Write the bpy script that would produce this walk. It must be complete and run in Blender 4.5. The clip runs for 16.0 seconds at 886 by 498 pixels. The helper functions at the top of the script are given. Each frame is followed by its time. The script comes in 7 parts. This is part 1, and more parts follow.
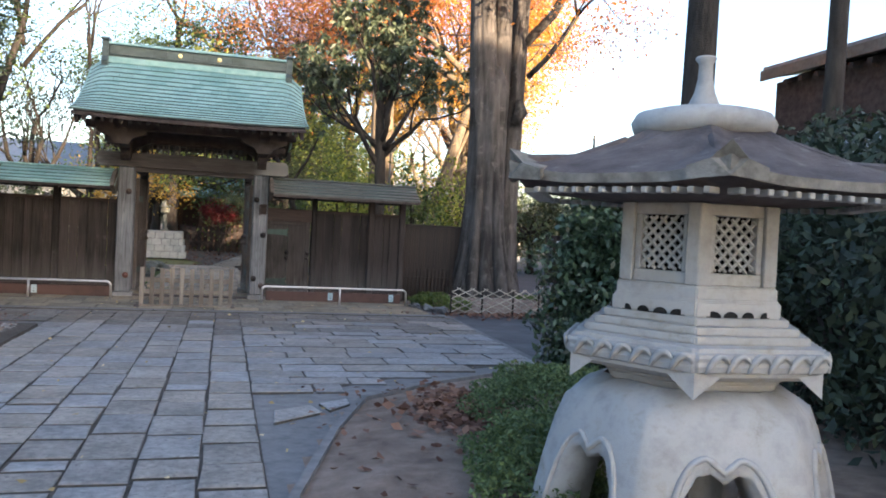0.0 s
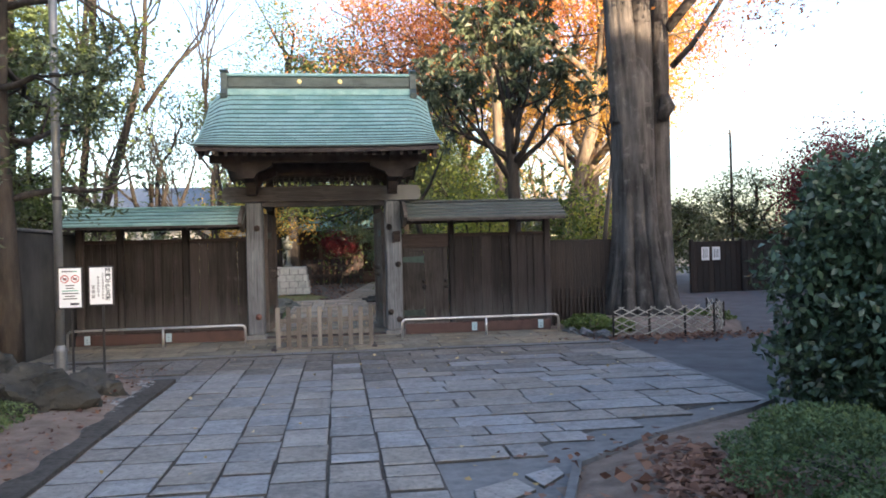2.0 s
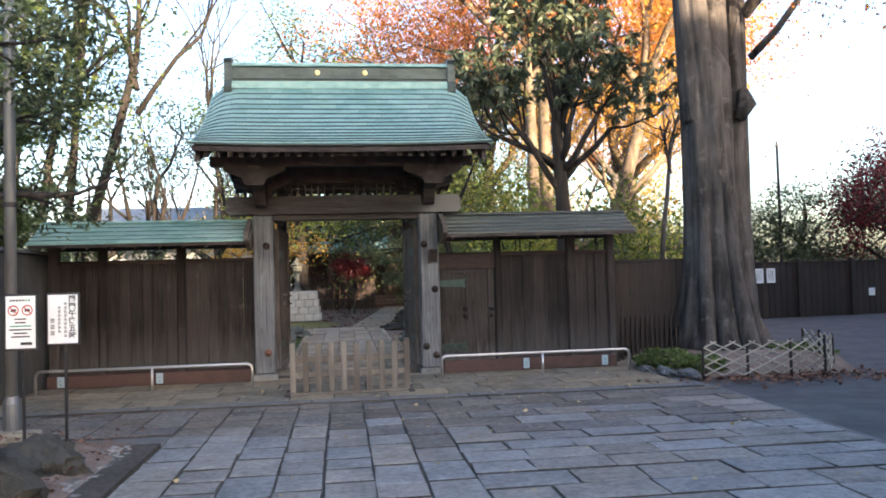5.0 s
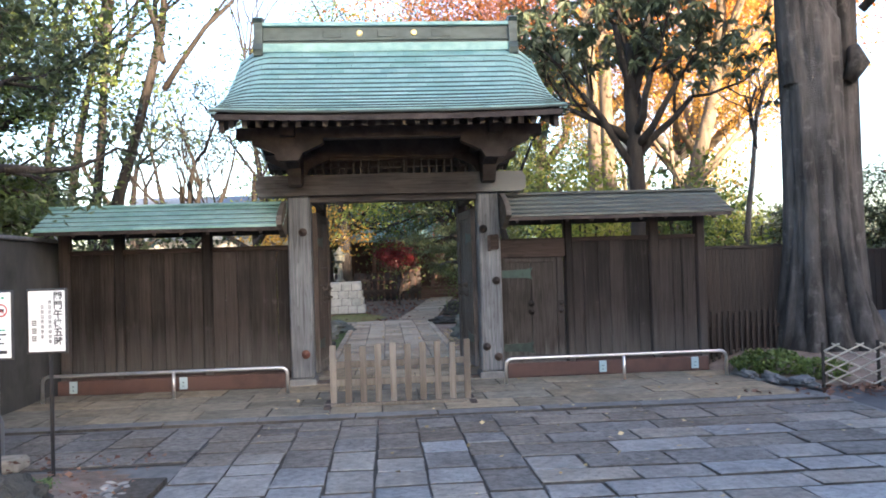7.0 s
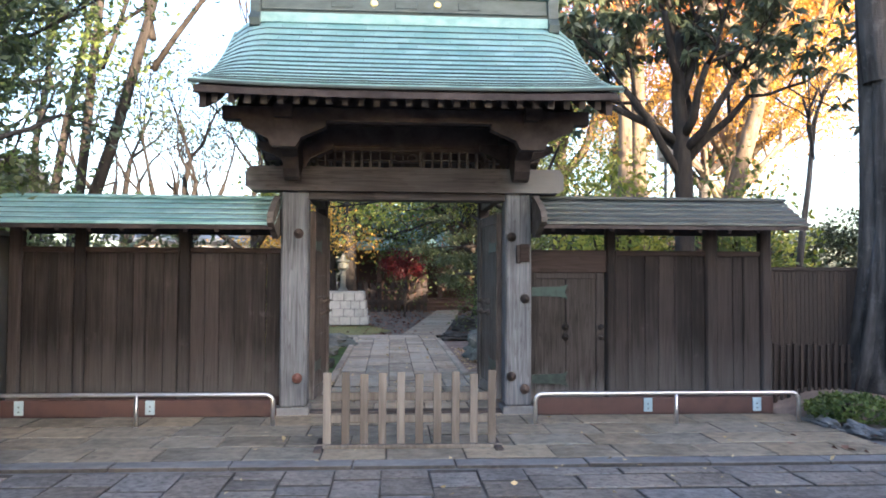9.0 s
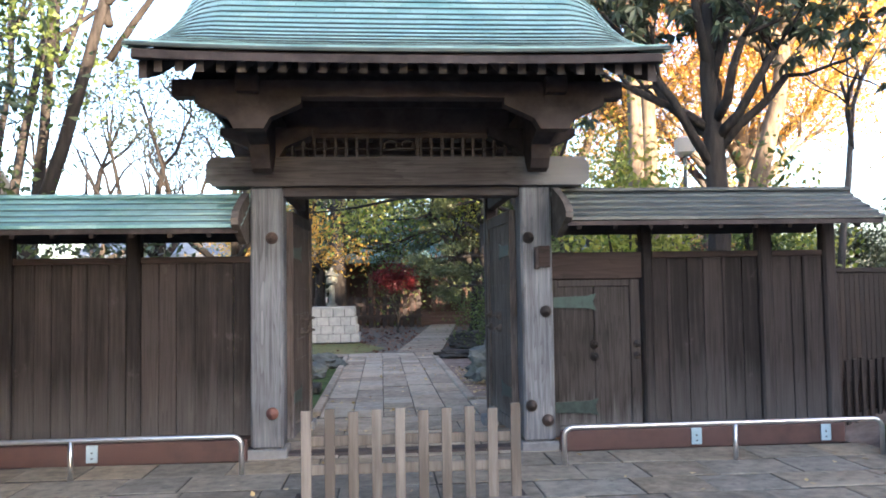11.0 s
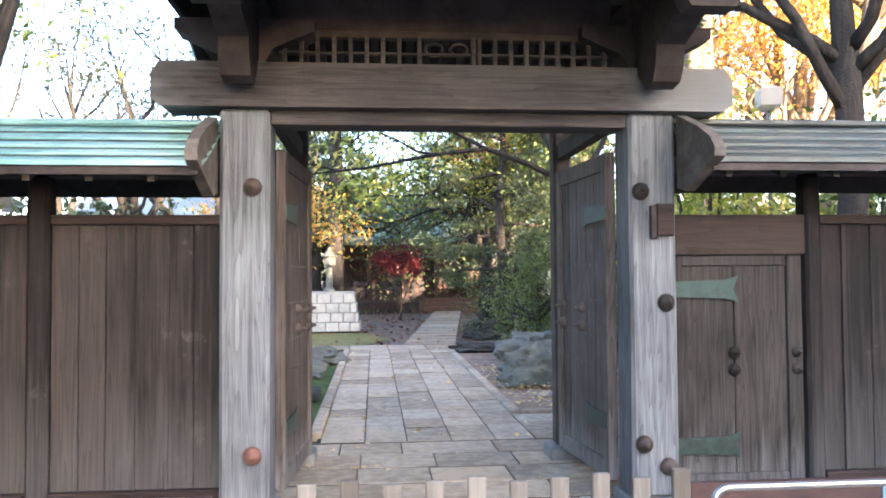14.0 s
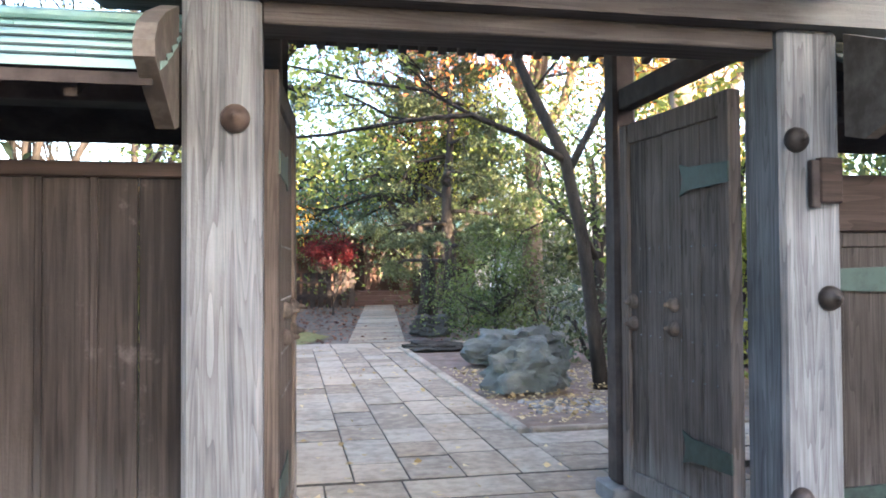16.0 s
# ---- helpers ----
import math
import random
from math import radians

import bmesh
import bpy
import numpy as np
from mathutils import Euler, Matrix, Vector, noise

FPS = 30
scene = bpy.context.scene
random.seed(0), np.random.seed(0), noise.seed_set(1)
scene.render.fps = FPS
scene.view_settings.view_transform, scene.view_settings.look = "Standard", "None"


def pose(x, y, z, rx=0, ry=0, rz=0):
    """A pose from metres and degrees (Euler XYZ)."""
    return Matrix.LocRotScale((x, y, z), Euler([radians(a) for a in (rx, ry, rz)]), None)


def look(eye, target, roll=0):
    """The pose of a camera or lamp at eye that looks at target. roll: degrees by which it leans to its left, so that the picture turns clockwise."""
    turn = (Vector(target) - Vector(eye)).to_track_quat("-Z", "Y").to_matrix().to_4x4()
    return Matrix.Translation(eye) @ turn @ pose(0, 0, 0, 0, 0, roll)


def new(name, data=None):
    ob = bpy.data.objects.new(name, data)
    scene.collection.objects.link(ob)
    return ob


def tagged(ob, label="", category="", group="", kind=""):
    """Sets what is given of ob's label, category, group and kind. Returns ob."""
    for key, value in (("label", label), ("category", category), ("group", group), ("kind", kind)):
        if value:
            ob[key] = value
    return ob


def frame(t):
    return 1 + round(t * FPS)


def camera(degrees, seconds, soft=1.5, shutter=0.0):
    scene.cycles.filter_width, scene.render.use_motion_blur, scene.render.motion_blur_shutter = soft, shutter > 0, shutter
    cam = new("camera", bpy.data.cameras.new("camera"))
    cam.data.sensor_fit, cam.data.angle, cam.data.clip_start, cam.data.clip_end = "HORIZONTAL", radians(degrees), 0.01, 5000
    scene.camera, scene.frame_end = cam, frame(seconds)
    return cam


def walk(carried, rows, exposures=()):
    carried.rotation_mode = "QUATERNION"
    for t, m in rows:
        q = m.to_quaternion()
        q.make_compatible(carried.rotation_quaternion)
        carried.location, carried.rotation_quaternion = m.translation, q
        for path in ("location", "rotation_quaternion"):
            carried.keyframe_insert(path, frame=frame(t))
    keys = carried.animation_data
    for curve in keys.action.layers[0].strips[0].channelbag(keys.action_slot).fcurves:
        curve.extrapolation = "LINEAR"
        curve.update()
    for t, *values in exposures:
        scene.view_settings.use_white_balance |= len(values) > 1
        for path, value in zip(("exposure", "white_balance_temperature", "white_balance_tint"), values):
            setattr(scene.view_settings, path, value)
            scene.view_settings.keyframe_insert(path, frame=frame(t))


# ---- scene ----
cam = camera(58.5, 16.0, soft=1.8)
METRES, EYE, TILT, LEAN, TURN = 13.4, 1.5, 0.0, 0.0, -15.5
ROWS = [
    (0.0, 0.0, 0.0, 0.0, 0.05, -1.06, -2.9),
    (0.5, -0.01, 0.0285, -0.0016, 3.3, -0.54, -2.3),
    (1.0, -0.025, 0.0548, -0.0017, 4.58, -0.37, -1.69),
    (1.5, -0.0453, 0.0772, 0.0006, 2.48, -0.3, 1.06),
    (2.0, -0.0576, 0.1086, -0.0003, 7.92, 0.26, 1.46),
    (2.5, -0.0711, 0.1349, -0.0012, 8.95, 1.72, 2.04),
    (3.0, -0.0867, 0.1625, -0.0001, 4.78, 1.48, 2.55),
    (3.5, -0.096, 0.1915, -0.0016, 8.48, 2.1, 0.94),
    (6.0, -0.1505, 0.3402, 0.0007, 8.21, 1.87, 1.97),
    (6.5, -0.1578, 0.3707, 0.0004, 11.31, 2.19, 1.28),
    (7.0, -0.1664, 0.3977, 0.0007, 11.34, 1.28, 1.77),
    (7.5, -0.1788, 0.4275, 0.0024, 9.39, 3.07, 1.44),
    (8.0, -0.1848, 0.4593, 0.0008, 11.47, 3.33, 0.28),
    (8.5, -0.1948, 0.4865, 0.0026, 11.74, 1.97, -0.39),
    (11.0, -0.2345, 0.623, 0.0003, 11.03, 3.06, 0.87),
    (11.5, -0.2448, 0.6469, -0.0002, 12.61, 1.21, 0.67),
    (12.0, -0.26, 0.6725, 0.0012, 7.49, 3.41, 0.06),
    (12.5, -0.2695, 0.7028, -0.0007, 8.18, 3.38, 0.11),
    (13.0, -0.2809, 0.7335, -0.0022, 8.89, 1.29, 0.48),
    (13.5, -0.2952, 0.7666, -0.0017, 7.01, 0.86, 1.43),
    (14.0, -0.3055, 0.8025, -0.0021, 10.54, 2.0, 0.39),
    (14.5, -0.323, 0.8323, -0.0037, 9.42, 1.79, -0.71),
    (15.0, -0.3409, 0.8615, -0.0034, 7.5, 1.56, 0.36),
    (15.5, -0.3578, 0.8899, -0.0034, 9.89, 1.55, 0.73),
    (16.0, -0.3782, 0.9158, -0.0045, 4.38, 1.44, 0.34),
]
walk(cam, [(t, pose(0, 0, EYE, TILT, LEAN, TURN) @ pose(METRES * x, METRES * y, METRES * z, 90 + pitch, roll, yaw)) for t, x, y, z, yaw, pitch, roll in ROWS],
     exposures=[(0.0, 2.3, 5950, 14), (3.5, 2.15, 5950, 15), (7.0, 2.65, 5800, 15), (11.0, 2.9, 5600, 16), (12.5, 3.2, 5600, 16), (14.5, 3.8, 5700, 16), (16.0, 3.82, 5750, 15)])

# ---------- world, sun ----------
SUN_AZ, SUN_EL = 150.0, 12.0      # clockwise from +y, degrees
world = bpy.data.worlds.new("sky")
scene.world = world
world.use_nodes = True
wn = world.node_tree.nodes
sky = wn.new("ShaderNodeTexSky")
sky.sky_type = "NISHITA"
sky.sun_disc = False
sky.sun_elevation, sky.sun_rotation = radians(SUN_EL), radians(SUN_AZ)
sky.air_density, sky.dust_density, sky.ozone_density = 1.0, 2.5, 1.0
wn["Background"].inputs["Strength"].default_value = 0.15
world.node_tree.links.new(sky.outputs[0], wn["Background"].inputs["Color"])
sun = new("sun", bpy.data.lights.new("sun", "SUN"))
sun.data.energy, sun.data.angle, sun.data.color = 5.0, radians(0.6), (1.0, 0.72, 0.42)
sdir = Vector((math.sin(radians(SUN_AZ)) * math.cos(radians(SUN_EL)), math.cos(radians(SUN_AZ)) * math.cos(radians(SUN_EL)), math.sin(radians(SUN_EL))))
sun.matrix_world = look(sdir * 60, (0, 0, 0))


# ---------- materials ----------
def material(name, dark, light, scale=(8, 8, 8), rough=0.8, metal=0.0, bump=0.3, detail=6.0, big=1.2, rand="object", spread=0.25, spots=None, fine=60.0, translucent=0.0, dist=0.02, tex="Object"):
    """Two-scale noise between two colours, a per-piece shift, optional spots, relief from the grain."""
    m = bpy.data.materials.new(name)
    m.use_nodes = True
    n, l = m.node_tree.nodes, m.node_tree.links
    bsdf = n["Principled BSDF"]
    co = n.new("ShaderNodeTexCoord")
    mp = n.new("ShaderNodeMapping")
    mp.inputs["Scale"].default_value = scale
    l.new(co.outputs[tex], mp.inputs["Vector"])
    grain = n.new("ShaderNodeTexNoise")
    grain.inputs["Scale"].default_value, grain.inputs["Detail"].default_value, grain.inputs["Roughness"].default_value = 1.0, detail, 0.65
    l.new(mp.outputs[0], grain.inputs["Vector"])
    wide = n.new("ShaderNodeTexNoise")
    wide.inputs["Scale"].default_value, wide.inputs["Detail"].default_value = big, 3.0
    l.new(co.outputs[tex], wide.inputs["Vector"])
    add = n.new("ShaderNodeMath"); add.operation = "MULTIPLY_ADD"
    l.new(wide.outputs["Fac"], add.inputs[0]); add.inputs[1].default_value = 0.6
    l.new(grain.outputs["Fac"], add.inputs[2])
    sub = n.new("ShaderNodeMath"); sub.operation = "SUBTRACT"
    l.new(add.outputs[0], sub.inputs[0]); sub.inputs[1].default_value = 0.3
    last = sub.outputs[0]
    if rand:
        src = n.new("ShaderNodeObjectInfo" if rand == "object" else "ShaderNodeNewGeometry")
        sh = n.new("ShaderNodeMath"); sh.operation = "MULTIPLY_ADD"
        l.new(src.outputs["Random" if rand == "object" else "Random Per Island"], sh.inputs[0])
        sh.inputs[1].default_value = spread * 2
        l.new(last, sh.inputs[2])
        s2 = n.new("ShaderNodeMath"); s2.operation = "SUBTRACT"
        l.new(sh.outputs[0], s2.inputs[0]); s2.inputs[1].default_value = spread
        last = s2.outputs[0]
    ramp = n.new("ShaderNodeValToRGB")
    ramp.color_ramp.elements[0].position, ramp.color_ramp.elements[1].position = 0.28, 0.72
    ramp.color_ramp.elements[0].color, ramp.color_ramp.elements[1].color = (*dark, 1), (*light, 1)
    l.new(last, ramp.inputs[0])
    out = ramp.outputs[0]
    if spots:
        colour, sscale, lo, hi = spots
        sn = n.new("ShaderNodeTexNoise"); sn.inputs["Scale"].default_value, sn.inputs["Detail"].default_value = sscale, 8.0
        sn.inputs["Roughness"].default_value = 0.7
        l.new(co.outputs[tex], sn.inputs["Vector"])
        sr = n.new("ShaderNodeValToRGB")
        sr.color_ramp.elements[0].position, sr.color_ramp.elements[1].position = lo, hi
        l.new(sn.outputs["Fac"], sr.inputs[0])
        mx = n.new("ShaderNodeMixRGB")
        l.new(sr.outputs[0], mx.inputs[0]); l.new(out, mx.inputs[1]); mx.inputs[2].default_value = (*colour, 1)
        out = mx.outputs[0]
    l.new(out, bsdf.inputs["Base Color"])
    bsdf.inputs["Roughness"].default_value, bsdf.inputs["Metallic"].default_value = rough, metal
    if rough >= 0.72:
        bsdf.inputs["Specular IOR Level"].default_value = 0.18
    if bump:
        fn = n.new("ShaderNodeTexNoise"); fn.inputs["Scale"].default_value, fn.inputs["Detail"].default_value = fine, 4.0
        l.new(co.outputs[tex], fn.inputs["Vector"])
        mixh = n.new("ShaderNodeMath"); mixh.operation = "MULTIPLY_ADD"
        l.new(fn.outputs["Fac"], mixh.inputs[0]); mixh.inputs[1].default_value = 0.4
        l.new(grain.outputs["Fac"], mixh.inputs[2])
        bp = n.new("ShaderNodeBump")
        bp.inputs["Strength"].default_value, bp.inputs["Distance"].default_value = bump, dist
        l.new(mixh.outputs[0], bp.inputs["Height"])
        l.new(bp.outputs[0], bsdf.inputs["Normal"])
    if translucent:
        tr = n.new("ShaderNodeBsdfTranslucent")
        l.new(out, tr.inputs["Color"])
        ms = n.new("ShaderNodeMixShader"); ms.inputs[0].default_value = translucent
        l.new(bsdf.outputs[0], ms.inputs[1]); l.new(tr.outputs[0], ms.inputs[2])
        l.new(ms.outputs[0], n["Material Output"].inputs["Surface"])
    return m


def leaf_material(name, dark, light, rough=0.5, translucent=0.35):
    return material(name, dark, light, scale=(1.5, 1.5, 1.5), rough=rough, bump=0, detail=2, big=0.5, rand="island", spread=0.3, translucent=translucent)


M_PLANK = material("weathered_planks", (0.011, 0.00901, 0.00867), (0.0425, 0.0344, 0.0319), (45, 45, 1.6), 0.75, bump=0.5, dist=0.008, spread=0.2, big=1.5, spots=((0.13, 0.12, 0.115), 3.0, 0.62, 0.88))
M_BOARD_X = material("brown_boards", (0.0217, 0.0152, 0.0137), (0.052, 0.0368, 0.0318), (1.6, 45, 45), 0.75, bump=0.4, dist=0.006, spread=0.1)
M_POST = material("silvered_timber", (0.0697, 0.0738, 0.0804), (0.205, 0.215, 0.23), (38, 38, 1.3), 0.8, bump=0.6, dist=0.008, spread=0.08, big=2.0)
M_END = material("end_grain_timber", (0.09, 0.078, 0.068), (0.21, 0.185, 0.165), (9, 9, 9), 0.8, bump=0.4, dist=0.006)
M_BEAM = material("beam_timber", (0.039, 0.0343, 0.0335), (0.101, 0.092, 0.0897), (1.3, 36, 36), 0.8, bump=0.6, dist=0.008, spread=0.08, big=2.0)
M_RAFTER = material("rafter_timber", (0.035, 0.03, 0.028), (0.1, 0.088, 0.083), (6, 6, 6), 0.8, bump=0.4, dist=0.006, spread=0.12)
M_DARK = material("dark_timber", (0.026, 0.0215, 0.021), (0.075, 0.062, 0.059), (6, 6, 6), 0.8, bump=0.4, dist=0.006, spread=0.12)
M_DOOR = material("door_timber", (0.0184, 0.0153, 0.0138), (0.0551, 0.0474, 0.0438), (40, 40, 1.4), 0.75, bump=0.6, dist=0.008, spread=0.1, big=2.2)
# same wood as M_DOOR, lightened to make up for the shade behind the posts
M_LEAF = material("shade_lifted_door_timber", (0.042, 0.034, 0.03), (0.13, 0.11, 0.1), (40, 40, 1.4), 0.75, bump=0.6, dist=0.008, spread=0.1, big=2.2)
M_FENCE = material("pale_cedar", (0.111, 0.0935, 0.0765), (0.238, 0.211, 0.178), (30, 30, 2), 0.8, bump=0.3, dist=0.004, spread=0.2)
M_COPPER = material("verdigris_copper", (0.145, 0.285, 0.272), (0.281, 0.442, 0.425), (5, 9, 9), 0.5, metal=0.1, bump=0.15, dist=0.004, spread=0.13, big=1.6, spots=((0.08, 0.16, 0.15), 5.0, 0.66, 0.9))
M_COPPER_GREY = material("tarnished_copper", (0.0472, 0.0551, 0.0525), (0.1, 0.116, 0.109), (5, 9, 9), 0.5, metal=0.1, bump=0.15, dist=0.004, spread=0.14, spots=((0.08, 0.09, 0.085), 4.0, 0.5, 0.8))
M_RIDGE = material("ridge_copper", (0.032, 0.046, 0.044), (0.08, 0.105, 0.1), (4, 10, 10), 0.5, metal=0.2, bump=0.15, dist=0.004, spread=0.1)
M_HINGE = material("verdigris_hinge", (0.012, 0.0225, 0.0203), (0.03, 0.0562, 0.0495), (20, 20, 20), 0.6, metal=0.3, bump=0.3, dist=0.004)
M_STUD = material("rusty_cap", (0.035, 0.0294, 0.0266), (0.091, 0.0665, 0.056), (25, 25, 25), 0.55, metal=0.5, bump=0.3, dist=0.004, spread=0.3)
M_STUD_RED = material("red_rusty_cap", (0.12, 0.055, 0.045), (0.25, 0.12, 0.09), (25, 25, 25), 0.6, metal=0.3, bump=0.3, dist=0.004)
M_PAVE = material("granite_paving", (0.144, 0.144, 0.145), (0.334, 0.331, 0.324), (14, 14, 14), 0.7, bump=0.65, dist=0.014, spread=0.09, big=3.0, spots=((0.11, 0.11, 0.115), 26.0, 0.54, 0.66), fine=140)
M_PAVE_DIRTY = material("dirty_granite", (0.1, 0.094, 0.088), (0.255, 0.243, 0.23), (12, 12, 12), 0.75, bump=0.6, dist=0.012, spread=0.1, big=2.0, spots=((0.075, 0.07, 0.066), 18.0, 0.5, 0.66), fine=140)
M_SLAB = material("worn_slabs", (0.211, 0.187, 0.149), (0.412, 0.371, 0.303), (10, 10, 10), 0.75, bump=0.4, dist=0.008, spread=0.2, big=2.5, spots=((0.18, 0.17, 0.15), 14.0, 0.6, 0.8))
M_JOINT = material("joint_sand", (0.04, 0.037, 0.033), (0.11, 0.1, 0.088), (20, 20, 20), 0.95, bump=0.5, dist=0.01, rand="")
M_LANDING = material("landing_slabs", (0.152, 0.135, 0.106), (0.333, 0.298, 0.239), (8, 8, 8), 0.8, bump=0.5, dist=0.01, spread=0.12, big=2.5, spots=((0.1, 0.1, 0.085), 9.0, 0.54, 0.72), fine=120)
M_CONC = material("rough_concrete", (0.12, 0.122, 0.124), (0.216, 0.216, 0.216), (9, 9, 9), 0.85, bump=0.3, dist=0.006, spread=0.05, fine=160)
M_WALL = material("grey_plaster_wall", (0.054, 0.054, 0.0529), (0.103, 0.103, 0.0999), (2.5, 2.5, 1.0), 0.9, bump=0.25, dist=0.01, spread=0.05, spots=((0.1, 0.105, 0.09), 1.6, 0.52, 0.8))
M_ASPHALT = material("asphalt", (0.068, 0.0704, 0.076), (0.12, 0.124, 0.132), (3, 3, 3), 0.85, bump=0.5, dist=0.006, rand="", fine=220)
M_SOIL = material("bare_soil", (0.134, 0.101, 0.0807), (0.282, 0.222, 0.182), (5, 5, 5), 0.95, bump=0.8, dist=0.03, rand="", fine=90, spots=((0.27, 0.23, 0.2), 40.0, 0.62, 0.75))
M_GROUND = material("earth", (0.09, 0.08, 0.07), (0.17, 0.15, 0.13), (2, 2, 2), 0.95, bump=0.5, dist=0.03, rand="")
M_MOSS = material("moss", (0.03, 0.055, 0.018), (0.09, 0.13, 0.04), (9, 9, 9), 0.95, bump=0.9, dist=0.03, rand="", fine=120)
M_GRASS = material("short_grass", (0.106, 0.112, 0.04), (0.211, 0.208, 0.088), (9, 9, 9), 0.95, bump=0.6, dist=0.03, rand="")
M_LANTERN = material("lantern_stone", (0.258, 0.264, 0.266), (0.467, 0.473, 0.476), (6, 6, 6), 0.85, bump=0.7, dist=0.012, spread=0.04, fine=180, spots=((0.22, 0.21, 0.17), 6.0, 0.5, 0.75))
M_LANTERN_CAP = material("weathered_cap_stone", (0.0554, 0.0473, 0.0484), (0.141, 0.123, 0.121), (5, 5, 5), 0.9, bump=0.9, dist=0.02, spread=0.04, spots=((0.3, 0.28, 0.26), 9.0, 0.6, 0.8))
M_LANTERN_RIM = material("lichened_rim_stone", (0.1, 0.1, 0.092), (0.27, 0.265, 0.25), (9, 9, 9), 0.9, bump=0.8, dist=0.012, spread=0.04, fine=160, spots=((0.07, 0.07, 0.06), 7.0, 0.5, 0.72))
# near black that stands for the shade inside hollows
M_VOID = material("hollow_shade_black", (0.008, 0.008, 0.008), (0.02, 0.02, 0.02), (5, 5, 5), 0.95, bump=0)
M_ROCK = material("garden_rock", (0.0643, 0.0727, 0.0662), (0.189, 0.199, 0.18), (3, 3, 5), 0.85, bump=0.9, dist=0.05, spread=0.15, spots=((0.08, 0.11, 0.07), 5.0, 0.55, 0.75))
M_ROCK_DARK = material("dark_rock", (0.022, 0.023, 0.02), (0.075, 0.073, 0.066), (3, 3, 5), 0.9, bump=0.9, dist=0.05, spread=0.12)
M_PEBBLE = material("pale_pebbles", (0.12, 0.115, 0.11), (0.32, 0.305, 0.285), (10, 10, 10), 0.85, bump=0.2, rand="island", spread=0.35)
M_BLOCK = material("pale_block", (0.357, 0.365, 0.357), (0.561, 0.561, 0.535), (8, 8, 8), 0.85, bump=0.3, dist=0.006, spread=0.15)
M_STEEL = material("steel_tube", (0.5, 0.5, 0.5), (0.66, 0.66, 0.66), (20, 20, 20), 0.3, metal=0.9, bump=0.05, spread=0.02)
M_POLE = material("galvanised_pole", (0.13, 0.137, 0.14), (0.21, 0.217, 0.225), (6, 6, 2), 0.5, metal=0.5, bump=0.05)
M_BLACK = material("black_metal", (0.02, 0.02, 0.022), (0.045, 0.045, 0.05), (8, 8, 8), 0.45, metal=0.4, bump=0.05)
M_WHITE = material("white_panel", (0.74, 0.76, 0.78), (0.84, 0.85, 0.86), (3, 3, 3), 0.4, bump=0)
M_TAG = material("pale_blue_tag", (0.28, 0.4, 0.46), (0.38, 0.5, 0.56), (8, 8, 8), 0.5, bump=0)
M_INK = material("black_ink", (0.02, 0.02, 0.025), (0.04, 0.04, 0.045), (8, 8, 8), 0.6, bump=0)
M_REDINK = material("red_ink", (0.45, 0.06, 0.06), (0.58, 0.1, 0.09), (8, 8, 8), 0.6, bump=0)
M_GREENINK = material("green_ink", (0.06, 0.3, 0.2), (0.1, 0.42, 0.28), (8, 8, 8), 0.6, bump=0)
M_GOLD = material("gold_crest", (0.6, 0.45, 0.16), (0.8, 0.64, 0.3), (9, 9, 9), 0.35, metal=0.8, bump=0)
M_BAMBOO = material("split_bamboo", (0.24, 0.21, 0.165), (0.47, 0.43, 0.35), (20, 20, 6), 0.6, bump=0.2, dist=0.003, spread=0.2)
M_BARK = material("grey_bark", (0.035, 0.032, 0.03), (0.16, 0.145, 0.135), (6, 6, 0.9), 0.95, bump=1.0, dist=0.05, spread=0.1, big=1.0, spots=((0.19, 0.175, 0.16), 5.0, 0.56, 0.75))
M_BARK_DARK = material("dark_bark", (0.022, 0.02, 0.019), (0.07, 0.06, 0.052), (9, 9, 2), 0.95, bump=0.9, dist=0.04, spread=0.1)
M_BARK_PALE = material("pale_bark", (0.102, 0.0808, 0.0595), (0.255, 0.204, 0.149), (9, 9, 2), 0.95, bump=0.6, dist=0.03, spread=0.1)
M_TILE = material("grey_roof_tile", (0.10, 0.115, 0.13), (0.2, 0.22, 0.245), (8, 8, 8), 0.55, bump=0.2)
M_PLASTER = material("pale_house_wall", (0.5, 0.48, 0.44), (0.66, 0.64, 0.6), (2, 2, 2), 0.9, bump=0.1)
M_FARFENCE = material("dark_brown_fence", (0.0108, 0.0072, 0.006), (0.027, 0.0168, 0.0126), (30, 30, 2), 0.7, bump=0.2, dist=0.005, spread=0.2)
M_REDWOOD = material("red_brown_timber", (0.0315, 0.0161, 0.014), (0.07, 0.035, 0.0294), (8, 8, 8), 0.7, bump=0.1)
M_GLASSY = material("lamp_globe", (0.36, 0.35, 0.33), (0.46, 0.45, 0.43), (3, 3, 3), 0.35, bump=0)
M_HALL = material("hall_timber", (0.0795, 0.0475, 0.0396), (0.146, 0.095, 0.0752), (2, 30, 30), 0.75, bump=0.2, dist=0.005, spread=0.15)
L_ORANGE = leaf_material("orange_leaves", (0.45, 0.13, 0.03), (0.8, 0.34, 0.08), translucent=0.45)
L_RUST = leaf_material("rust_leaves", (0.34, 0.12, 0.06), (0.6, 0.28, 0.15), translucent=0.45)
L_YELLOW = leaf_material("yellow_leaves", (0.5, 0.29, 0.04), (0.8, 0.5, 0.1), translucent=0.5)
L_LIME = leaf_material("yellow_green_leaves", (0.16, 0.22, 0.03), (0.5, 0.5, 0.1), translucent=0.5)
L_GREEN = leaf_material("green_leaves", (0.0545, 0.0935, 0.022), (0.169, 0.22, 0.055), translucent=0.35)
